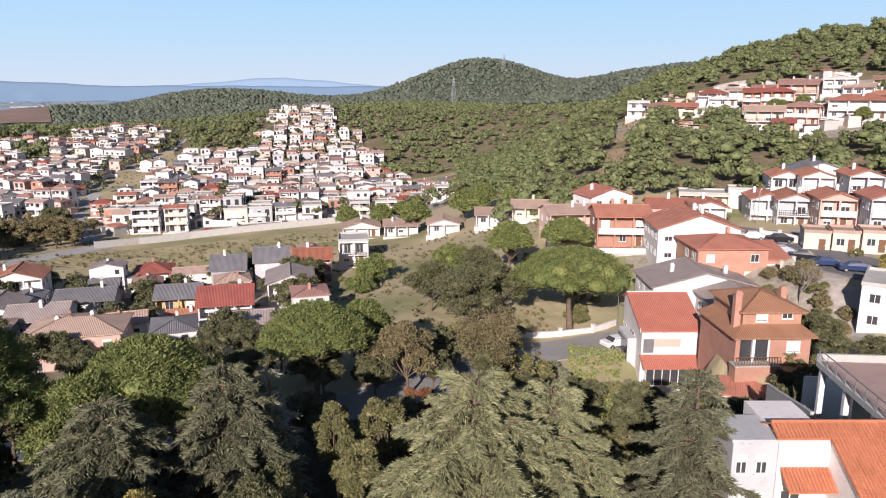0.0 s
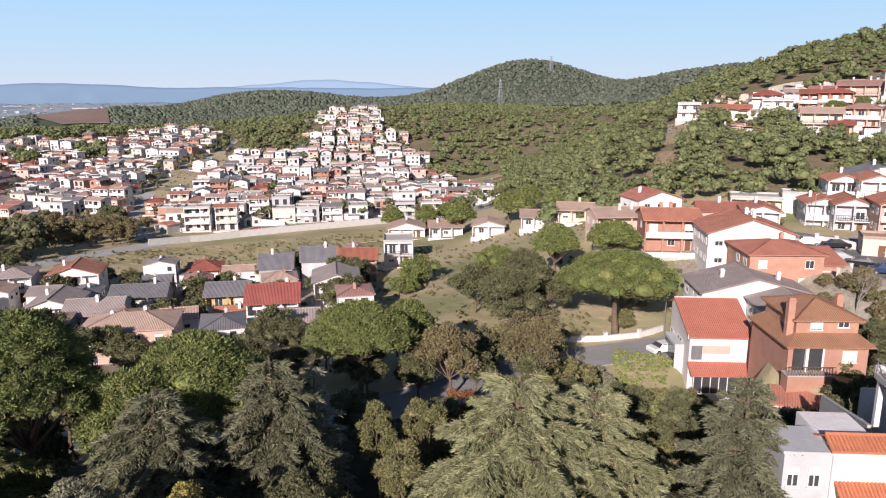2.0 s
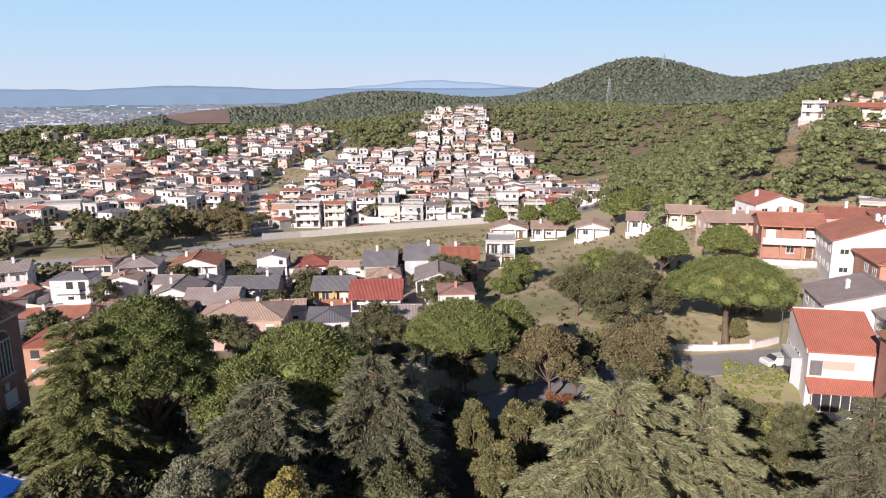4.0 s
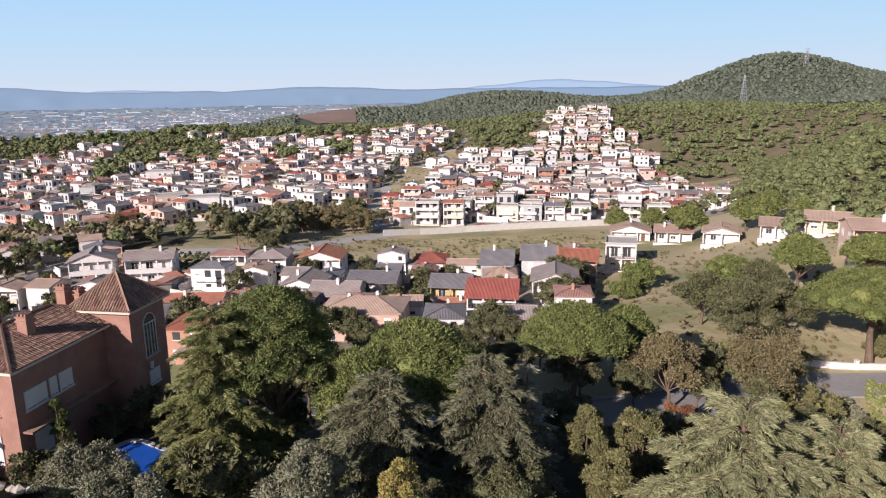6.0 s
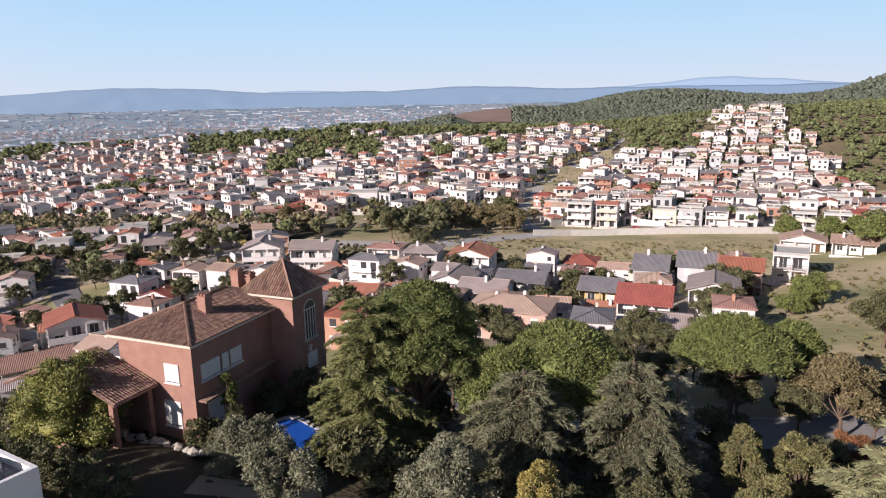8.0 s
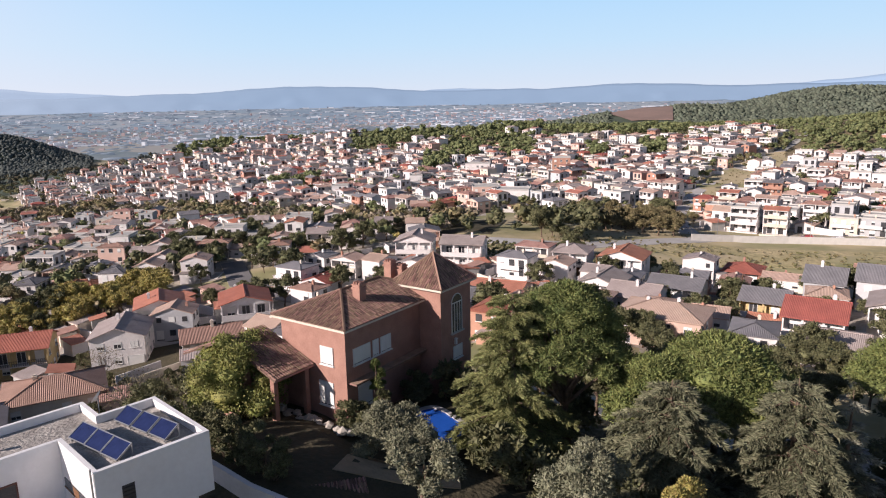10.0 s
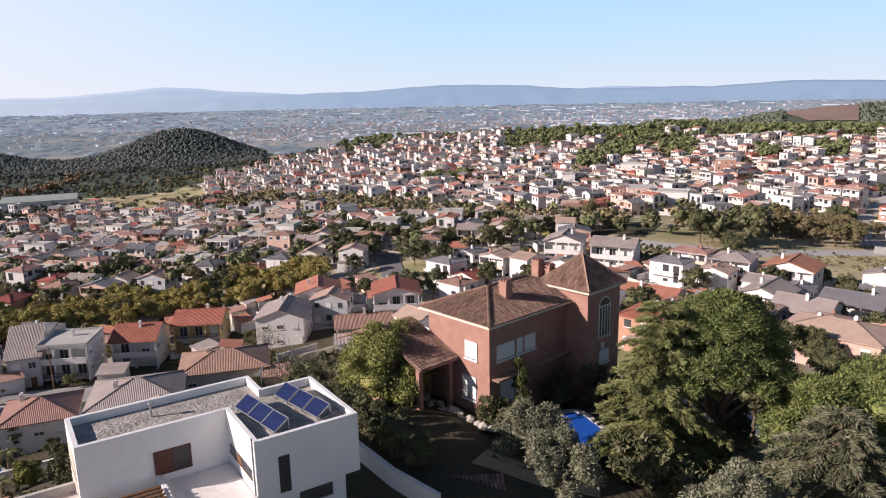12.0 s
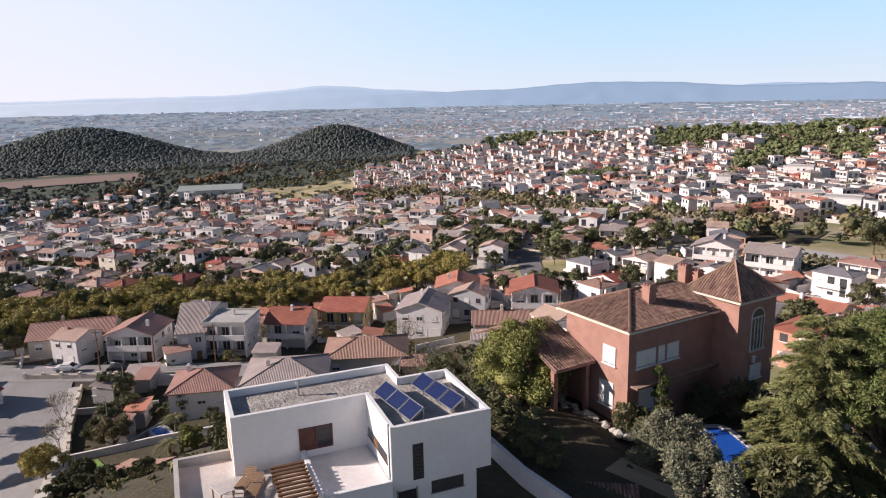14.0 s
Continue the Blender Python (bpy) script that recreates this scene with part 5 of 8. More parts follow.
def cedar(R, H, seed, material="cedar", branches=80, per=380, droop=0.28, low=0.06, size=0.34, taper=0.85):
    """Cedar: a straight leader with tiers of long flat drooping boughs."""
    rng = np.random.RandomState(seed)
    s = Shape()
    s.tube([(0, 0, -0.5), (0, 0, H * 0.5), (0, 0, H)], [0.05 * R + 0.14, 0.03 * R + 0.08, 0.02], sides=8)
    out = []
    for j in range(branches):
        tiers = max(6, branches // 9)
        h = min(0.985, low + (0.985 - low) * ((j * tiers // branches) + 0.5 + rng.uniform(-0.22, 0.22)) / tiers)
        L = R * (1 - h) ** taper * rng.uniform(0.62, 1.2) + 0.25
        a = j * 2.39996 + rng.uniform(-0.3, 0.3)
        d, w = np.array([math.cos(a), math.sin(a), 0]), np.array([-math.sin(a), math.cos(a), 0])
        up = 0.18 + 0.3 * h
        m = int(9 + 5 * L)
        n = max(5, int(per * L / R * 2.7 / m))
        tw = np.clip(np.linspace(0.12, 1, m) + rng.uniform(-0.04, 0.04, m), 0.05, 1)
        sg = np.where(np.arange(m) % 2, 1.0, -1.0)
        Lt = 0.36 * L * (1 - tw * 0.75) * rng.uniform(0.55, 1.15, m) + 0.18
        at_ = d * (tw * L)[:, None] + np.column_stack([0 * tw, 0 * tw, H * h + L * (up * tw - droop * 1.9 * tw * tw)])
        way = unit(d * 0.8 + w * (sg * rng.uniform(0.4, 1.0, m))[:, None] + np.column_stack([0 * tw, 0 * tw, rng.uniform(-0.2, 0.05, m)]))
        u = rng.beta(1.3, 1.0, (m, n))
        p = (at_[:, None] + way[:, None] * (Lt[:, None] * u)[..., None])
        p[..., 2] -= 0.28 * Lt[:, None] * u * u
        p = p.reshape(-1, 3) + rng.normal(0, 1, (m * n, 3)) * [0.07, 0.07, 0.035]
        o = unit(np.repeat(way, n, 0) + rng.normal(0, 0.33, (m * n, 3)) + [0, 0, -0.2])
        sd = unit(np.cross(o, rng.normal(0, 1.0, (m * n, 3))))
        z = size * 0.62 * rng.uniform(0.6, 1.4, (m * n, 1))
        out.append(np.stack([p - sd * z * 0.17, p + sd * z * 0.17, p + o * z * 1.55], 1))
        s.tube([(0, 0, H * h), tuple(d * L * 0.5 + [0, 0, H * h + L * (up * .5 - droop * 1.9 * .25)]), tuple(d * L * 0.97 + [0, 0, H * h + L * (up - droop * 1.8)])], [0.02 * L + 0.02, 0.012 * L + 0.01, 0.006], sides=4)
    return s.done("trunk", "bark"), soup("crown", np.concatenate(out), material)


def broadleaf(R, H, seed, material="oak", leaves=16000, size=0.2, lumps=26, sparse=1.0, bark="bark", bole=0.3, core=True):
    """A rounded, uneven crown on a forking trunk."""
    rng = np.random.RandomState(seed)
    pr = random.Random(seed)
    s = Shape()
    s.tube(*crooked((0, 0, -0.5), (0, 0, H * (bole + 0.1)), 0.04 * R + 0.1, 2, pr), sides=8)
    clumps = []
    hz = H * (1 - bole) / 2
    for j in range(lumps):
        d = unit(rng.normal(size=3)) * rng.uniform(0.35, 1.0) ** 0.5
        if d[2] < -0.6:
            d[2] *= -0.5
        k = rng.uniform(0.72, 0.95)
        c = np.array([d[0] * R * k, d[1] * R * k, H * bole + hz + d[2] * hz * (k + 0.02)])
        q = R * rng.uniform(0.16, 0.36)
        clumps.append((c, q))
        if j % 2 == 0:
            s.tube(*crooked((0, 0, H * bole), tuple(c), 0.014 * R + 0.03, 2, pr), sides=5)
    tr = np.concatenate([tufts(rng, c, q * sparse, leaves // lumps, size, 0.85, 1.2) for c, q in clumps])
    return s.done("trunk", bark), soup("crown", tr, material, cores(clumps, seed, 1 if leaves > 5000 else 0) if core else None)


def bare_tree(R, H, seed):
    """A nearly leafless crown of fine branching twigs."""
    pr = random.Random(seed)
    s = Shape()

    def grow(p, d, L, r, depth):
        q = p + d * L
        s.tube([p, q], [r, r * 0.62], sides=5 if depth < 3 else 3)
        if depth < 5:
            for _ in range(3 if depth < 4 else 2):
                nd = (d + Vector((pr.uniform(-1, 1), pr.uniform(-1, 1), pr.uniform(-0.25, 0.75))) * 0.75).normalized()
                grow(q, nd, L * pr.uniform(0.62, 0.82), r * 0.6, depth + 1)
    grow(Vector((0, 0, -0.4)), Vector((0, 0, 1)), H * 0.32, 0.05 * R, 0)
    rng = np.random.RandomState(seed)
    tr = tufts(rng, np.array([0, 0, H * 0.66]), R * 0.85, 900, 0.12)
    return s.done("trunk", "palebark"), soup("crown", tr, "brownoak")


# the slope below: conifers, oaks and shrubs in the gardens
SP = "umbrella pine with a dense rounded green crown"
CD = "cedar with tiers of drooping blue-grey needles"
plant("conifer", "tall dark conifer with a broad rounded top beside the pool", "tree", *cedar(4.2, 12.2, 21, "cedar_green", 117, 900, 0.24, 0.02, 0.25, 0.5), -28.6, 36.2, 40)
plant("stone_pine", SP, "tree", *stone_pine(5.0, 13.6, 25, "pine_dark", 70000, 0.115, 0.6), -27.0, 40.4)
plant("stone_pine", SP, "tree", *stone_pine(5.9, 11.9, 22, "pine", 66000, 0.135, 0.5), -18.6, 46.5)
plant("stone_pine", SP, "tree", *stone_pine(3.6, 9.9, 28, "pine", 38000, 0.13, 0.62), -21.0, 42.0)
plant("cedar", CD, "tree", *cedar(5.2, 9.6, 23, "cedar", 90, 480, 0.24, 0.03, 0.36, 0.6), -18.0, 38.6, 10)
plant("cedar", CD, "tree", *cedar(5.2, 11.4, 24, "cedar", 95, 480, 0.24, 0.03, 0.36, 0.6), -11.9, 42.4, 60)
plant("dead_cedar", "thin grey cedar with sparse drooping twigs", "tree", *cedar(2.6, 10.8, 26, "cedar_pale", 46, 150, 0.22), -9.8, 46.0, 20)
plant("stone_pine", SP, "tree", *stone_pine(5.6, 11.4, 27, "pine", 54000, 0.15, 0.36), -9.4, 66.8)
plant("stone_pine", SP, "tree", *stone_pine(3.4, 9.9, 29, "pine", 20000, 0.21, 0.5), -5.0, 73.0)
plant("stone_pine", "large umbrella pine with a wide flat crown by the street", "tree", *stone_pine(8.2, 13.2, 31, "pine", 95000, 0.14, 0.34), 23.0, 93.6)
plant("stone_pine", SP, "tree", *stone_pine(4.0, 10.8, 32, "pine", 22000, 0.24, 0.45), 17.0, 112.8)
plant("stone_pine", SP, "tree", *stone_pine(4.8, 7.6, 33, "pine", 22000, 0.24, 0.5), 28.3, 121.0)
plant("oak", "browning oak with rust-coloured lower leaves", "tree", *broadleaf(3.5, 8.8, 34, "brownoak", 24000, 0.19), -0.4, 67.5)
plant("shrub", "rust-coloured shrub at the foot of an oak", "shrub", *broadleaf(1.7, 3.4, 35, "rust", 9000, 0.16, 12, bole=0.1), 0.7, 64.0)
plant("oak", "dusty green oak on the slope", "tree", *broadleaf(4.6, 9.5, 36, "oak", 22500, 0.22), 7.4, 90.0)
plant("oak", "dusty green oak on the slope", "tree", *broadleaf(4.8, 8.5, 37, "oak", 22500, 0.22), 12.0, 96.0)
plant("oak", "dusty green oak on the slope", "tree", *broadleaf(4.2, 8.0, 38, "oak", 21000, 0.22), 10.5, 107.0)
plant("oak", "dusty green oak on the slope", "tree", *broadleaf(4.0, 7.5, 39, "oak", 18000, 0.23), 3.4, 100.0)
plant("tree", "thinning tree with olive-brown leaves and bare boughs", "tree", *broadleaf(3.8, 9.8, 40, "brownoak", 16500, 0.16, 24, 1.15, "palebark", 0.3, False), 8.8, 71.5)
plant("cedar", "broad light green cedar with layered boughs", "tree", *cedar(7.6, 12.8, 41, "cedar_light", 92, 950, 0.20, 0.03, 0.36, 0.52), 3.9, 39.2)
plant("cedar", "broad light green cedar with layered boughs", "tree", *cedar(6.2, 11.4, 42, "cedar_light", 80, 760, 0.20, 0.03, 0.36, 0.52), 9.3, 42.4, 70)
plant("cedar", "blue-grey cedar beside a white house", "tree", *cedar(4.6, 11.8, 43, "cedar", 95, 480, 0.2, 0.03, 0.36, 0.6), 19.0, 42.0, 30)
plant("cedar", "slim light green cedar", "tree", *cedar(3.4, 9.5, 44, "cedar_light", 80, 380, 0.2), 11.5, 50.5, 110)
plant("tree", "small tree with pale green leaves", "tree", *broadleaf(2.2, 7.2, 45, "lightgreen", 16500, 0.13), -3.3, 41.2)
plant("tree", "small tree with pale green leaves", "tree", *broadleaf(1.8, 8.6, 46, "lightgreen", 12000, 0.13), -5.3, 45.8)
plant("tree", "small tree with pale green leaves", "tree", *broadleaf(2.0, 8.2, 47, "lightgreen", 12000, 0.13), -2.0, 48.0)
plant("shrub", "grey-green shrub with fine leaves", "shrub", *broadleaf(2.8, 7.0, 48, "olive", 22500, 0.13), -18.1, 29.4)
plant("shrub", "grey-green shrub with fine leaves", "shrub", *broadleaf(2.2, 5.6, 49, "olive", 16500, 0.13), -26.2, 25.0)
plant("shrub", "dull green shrub in the garden", "shrub", *broadleaf(2.5, 6.4, 50, "oak", 18000, 0.14), -8.5, 36.4)
plant("shrub", "yellowing autumn shrub below the trees", "shrub", *broadleaf(1.6, 7.4, 51, "yellow", 12000, 0.12), -13.3, 30.6)
plant("shrub", "dull green shrub in the garden", "shrub", *broadleaf(1.9, 4.6, 52, "oak", 13500, 0.14), -14.4, 35.6)
plant("olive_tree", "silvery olive tree beside the swimming pool", "tree", *broadleaf(2.7, 4.8, 53, "olive", 25500, 0.12, bole=0.15, bark="palebark"), -34.0, 29.4)
plant("tree", "round light green tree beside the brick house", "tree", *broadleaf(4.4, 7.4, 54, "yellowgreen", 52000, 0.14, 64, bole=0.0), -47.4, 25.7)
plant("cypress", "slim dark cypress against the brick house", "tree", *broadleaf(0.55, 4.6, 55, "oak", 5250, 0.09, 14, bole=0.03), -38.3, 32.6)
plant("shrub", "small green shrub beside the brick tower", "shrub", *broadleaf(0.9, 2.2, 56, "lightgreen", 3750, 0.11, 10, bole=0.1), -38.2, 39.4)
plant("tree", "almost leafless grey tree", "tree", *bare_tree(4.2, 8.0, 57), -70.5, 26.5)
plant("olive_tree", "silvery olive tree by a garden wall", "tree", *broadleaf(2.4, 4.4, 58, "olive", 12000, 0.14, bole=0.15), -49.0, 19.0)
plant("shrub", "dark evergreen shrub on the bank", "shrub", *broadleaf(2.6, 4.0, 59, "oak", 12000, 0.17, bole=0.1), -62.0, 17.0)
plant("bush", "green bush on the grassy mound", "shrub", *broadleaf(3.8, 5.2, 60, "pine", 13500, 0.22, bole=0.1), -6.2, 127.0)
plant("bush", "green bush on the grassy mound", "shrub", *broadleaf(2.6, 4.0, 61, "pine", 9000, 0.22, bole=0.1), -8.6, 119.0)
plant("bush", "dark bush on the mound", "shrub", *broadleaf(4.0, 6.0, 62, "pine", 13500, 0.23, bole=0.1), 8.0, 122.0)
plant("bush", "dark bush on the mound", "shrub", *broadleaf(3.4, 5.2, 63, "oak", 12000, 0.23, bole=0.1), 12.0, 118.0)
plant("shrub", "yellow-green shrub behind the garden wall", "shrub", *broadleaf(1.9, 3.6, 64, "lightgreen", 7500, 0.16, bole=0.1), 24.6, 96.0)


FAR_TREES = {}


def copies(kind, label, category, made, spots, group, seed):
    """Several alike trees: x, y, scale."""
    rng = random.Random(seed)
    first = None
    for x, y, k in spots:
        if math.hypot(x, y) > 255:
            FAR_TREES.setdefault({"pine_needles": "far_pine_crowns"}.get(made[1].materials[0].name, made[1].materials[0].name), []).append((x, y, ground_at(x, y) + 2.6 * k, 3.0 * k, 1.0))
            continue
        m = pose(x, y, ground_at(x, y) - 0.3, 0, 0, rng.uniform(0, 360))
        if first is None:
            first = tagged(new(kind), label, category, group)
            piece("trunk", made[0], first)
            piece("crown", made[1], first)
            first.matrix_basis = m @ Matrix.Diagonal((k, k, k, 1))
        else:
            ob = copy_thing(first, m)
            ob.scale = (k, k, k)


def patch(seed, zones, n, size, gap):
    """Spots for trees among the houses."""
    rng = random.Random(seed)
    out = []
    for _ in range(n * 6):
        a0, a1, r0, r1 = rng.choice(zones)
        x, y = polar(rng.uniform(a0, a1), rng.uniform(r0, r1))
        if free(x, y, gap) and all((x - p) ** 2 + (y - q) ** 2 > 4 for p, q, _ in out):
            out.append((x, y, rng.uniform(*size)))
        if len(out) >= n:
            break
    return out


copies("pine", "round-crowned pine among the houses", "tree", stone_pine(4.4, 9.5, 71, "pine", 5200, 0.38, 0.6),
       [(2.1, 186, 1.0), (15, 185, .95), (18, 181, .9), (-7.6, 199, .85), (-17.3, 199, .85), (-2, 208, .8), (26, 172, .8), (21, 190, 0.9)] + patch(3, [(25, 66, 262, 600)], 60, (0.7, 1.2), 5) + patch(13, [(-35, -26, 238, 290), (-26, -18, 258, 290)], 26, (0.45, 0.75), 6.5), "pines among the houses", 1)
copies("tree", "dark green tree between houses", "tree", broadleaf(3.2, 7.0, 72, "oak", 3600, 0.28, 22),
       patch(5, [(24.5, 28, 246, 262), (33, 40, 168, 198), (44, 105, 150, 300), (50, 66, 185, 240), (8, 60, 104, 172)], 230, (0.5, 1.2), 4.6), "trees between houses", 2)
copies("plane_tree", "yellowing plane tree in an avenue", "tree", broadleaf(3.0, 6.4, 73, "yellow", 3600, 0.26, 22),
       patch(7, [(80, 106, 160, 182), (66, 82, 162, 179)], 150, (0.75, 1.25), 2.2) + patch(8, [(44, 105, 190, 300)], 26, (0.5, 0.9), 5.0), "autumn avenue trees", 3)
copies("tree", "olive-green tree turning brown", "tree", broadleaf(3.0, 6.0, 74, "brownoak", 3400, 0.27, 22),
       patch(9, [(82, 105, 178, 205), (24, 33, 215, 250), (44, 105, 190, 300)], 120, (0.6, 1.2), 4.6), "trees turning brown", 4)
copies("shrub", "low green garden shrub", "shrub", broadleaf(1.5, 2.4, 75, "lightgreen", 1600, 0.18, 12, bole=0.05),
       patch(10, [(60, 104, 85, 170), (8, 45, 110, 172), (-36, -12, 95, 170), (-33, -26, 78, 108)], 72, (0.5, 1.2), 5.0), "garden shrubs", 5)
copies("shrub", "dark evergreen undergrowth shrub beneath the trees", "shrub", broadleaf(1.7, 3.2, 76, "oak", 1500, 0.26, 12, bole=0.05),
       patch(11, [(-16, 2, 34, 58), (2, 42, 30, 57), (-6, 20, 72, 84), (36, 47, 48, 66)], 52, (0.7, 1.5), 2.4), "undergrowth shrubs", 6)
# the last four trees are added to put the lane in shade
copies("tree", "dark evergreen tree in a shaded garden", "tree", broadleaf(2.8, 6.5, 77, "oak", 6500, 0.18, 24),
       [(-34, 47, 1.0), (-30, 50, 1.1), (-38, 52, 1.0), (-24, 52, 0.9), (-20, 55, 1.0), (8, 58, 0.8), (14, 58, 0.9), (-52, 44, 1.1), (-48, 50, 1.0), (-57, 38, 0.9), (-56, 22, 0.8), (-60, 29, 0.9), (17, 63, 0.9), (-1, 55, 0.8), (-8, 54, 0.9), (-13, 52, 1.0), (4, 52, 0.9), (6, 62, 0.8), (-16, 59, 0.8), (20, 58, 0.9), (23, 64, 0.8), (-22, 46, 1.0), (-6, 50, 0.8), (12, 66, 0.7), (22, 53, 1.0), (-15, 78, 1.0), (-20, 84, 1.0), (-12, 86, 0.9), (-25, 89, 1.0), (-17, 92, 0.9), (-7, 82, 0.9), (-31, 84, 1.0), (-35, 92, 0.9), (-2, 78, 0.8), (-24, 78, 1.0), (-29, 74, 1.1), (-18, 71, 0.9), (-36, 76, 1.0), (-42, 84, 1.0), (-40, 66, 1.1), (-46, 72, 1.1), (-104.7, -10.3, 0.8), (-104.5, -0.5, 0.8), (-110, -8, 0.7), (-118, -9, 0.8), (-122, -12, 0.7), (45, 68, 0.7), (47.5, 73, 0.8), (48, 66, 0.7), (49, 77, 0.8), (-3.5, 67, 0.85), (2.5, 69, 0.8), (8.5, 71, 0.85), (-9, 68, 0.9)], "garden trees", 7)
copies("shrub", "dark hedge shrub in a terraced garden", "shrub", broadleaf(1.6, 2.8, 78, "oak", 2400, 0.17, 14, bole=0.05),
       patch(12, [(84, 88, 52, 100), (62, 84, 50, 84), (87, 95, 104, 122), (60, 86, 84, 140)], 62, (0.5, 1.2), 2.6), "hedge shrubs", 8)


def palm(x, y, H, seed):
    """A short palm: rough trunk and a head of arching feathered fronds."""
    rng = np.random.RandomState(seed)
    s = Shape()
    s.tube([(0, 0, -0.4), (0.1, 0, H * 0.5), (0, 0, H)], [0.28, 0.24, 0.2], sides=8)
    out = []
    for j in range(34):
        a, up = j * 2.39996, rng.uniform(0.1, 1.1)
        d, w = np.array([math.cos(a), math.sin(a), 0]), np.array([-math.sin(a), math.cos(a), 0])
        n = 46
        t = np.repeat(np.linspace(0.1, 1, n // 2), 2)
        sg = np.tile([1, -1], n // 2)
        p = d * (t * 2.1)[:, None] + np.column_stack([0 * t, 0 * t, H + up * 1.3 * t - 1.9 * t * t])
        o = unit(w * sg[:, None] + d * 0.6 + [0, 0, -0.35]) * (0.65 * (1 - t * 0.6))[:, None]
        out.append(np.stack([p, p + d * 0.07, p + o], 1))
    return plant("palm", "short palm with arching green fronds", "tree", s.done("trunk", "bark"), soup("crown", np.concatenate(out), "lightgreen"), x, y)


# hedge row added along the wall to keep sun off the garden beyond
copies("shrub", "dark clipped hedge shrub behind a white wall", "shrub", broadleaf(1.3, 3.2, 82, "oak", 5200, 0.12, 16, bole=0.02),
       [(-43.5, 20.2, 1.2), (-41.8, 20.4, 1.1), (-40.0, 20.2, 1.2), (-38.2, 20.3, 1.1), (-36.4, 20.4, 1.1), (-34.7, 20.5, 1.0), (-45.2, 19.6, 1.25), (-46.8, 18.8, 1.3)], "hedge behind the wall", 12)
palm(-97.0, -1.6, 3.4, 91)
palm(-88.0, -2.5, 2.2, 92)
plant("tree", "small yellow-leaved street tree", "tree", *broadleaf(2.8, 5.6, 93, "yellow", 10500, 0.17, bole=0.2), -93.4, -17.3)
plant("tree", "almost leafless street tree", "tree", *bare_tree(2.6, 6.4, 94), -111.6, -17.4)
plant("tree", "almost leafless street tree", "tree", *bare_tree(2.4, 6.0, 95), -101.5, -16.6)

plant("cypress", "slim dark cypress against the brick wall", "tree", *broadleaf(0.75, 6.4, 110, "pine", 15000, 0.12, 20, bole=0.08), -39.4, 33.0)
plant("shrub", "dark evergreen shrub at the foot of the brick wall", "shrub", *broadleaf(1.4, 2.8, 111, "oak", 9000, 0.14, bole=0.1), -39.9, 30.8)
plant("shrub", "dark evergreen shrub at the foot of the brick wall", "shrub", *broadleaf(1.5, 3.2, 112, "oak", 9000, 0.14, bole=0.1), -39.6, 37.4)
plant("tree", "reddish-brown garden tree with a dense crown", "tree", *broadleaf(2.4, 4.8, 113, "brownoak", 14000, 0.16, bole=0.15), -99.6, -9.6)
plant("shrub", "dark evergreen shrub behind the street wall", "shrub", *broadleaf(2.2, 3.6, 114, "oak", 12000, 0.16, bole=0.1), -104.0, -12.4)
plant("shrub", "dark evergreen shrub beside a lawn", "shrub", *broadleaf(2.0, 3.2, 115, "oak", 11000, 0.16, bole=0.1), -88.6, -12.6)
plant("tree", "almost leafless grey tree behind the houses", "tree", *bare_tree(3.4, 7.4, 116), -113.0, 37.6)
copies("shrub", "dark evergreen shrub below a terrace wall", "shrub", broadleaf(1.6, 2.6, 118, "oak", 6000, 0.15, 14, bole=0.05),
       [(-84.0, -12.4, 1.0), (-80.4, -9.6, 1.1), (-77.0, -7.6, 0.9), (-86.5, -14.2, 1.1), (-74.0, -5.4, 0.9), (-70.0, -4.6, 0.9), (-82.5, -14.8, 1.0)], "terrace shrubs", 15)
copies("street_tree", "half-bare street tree beside the asphalt", "tree", broadleaf(2.4, 7.2, 117, "brownoak", 5000, 0.2, 20),
       [(-92, -31.5, 1.0), (-100, -33, 1.1), (-107, -32.5, 0.9), (-116, -34, 1.1), (-126, -35, 1.0)], "street trees", 14)
copies("shrub", "leafy green shrub on the bank above the lane", "shrub", broadleaf(1.7, 2.8, 79, "lightgreen", 1700, 0.24, 12, bole=0.05),
       patch(14, [(-24, -9, 54, 80), (-9, 3, 78, 88)], 34, (0.7, 1.4), 2.0), "bank shrubs", 9)

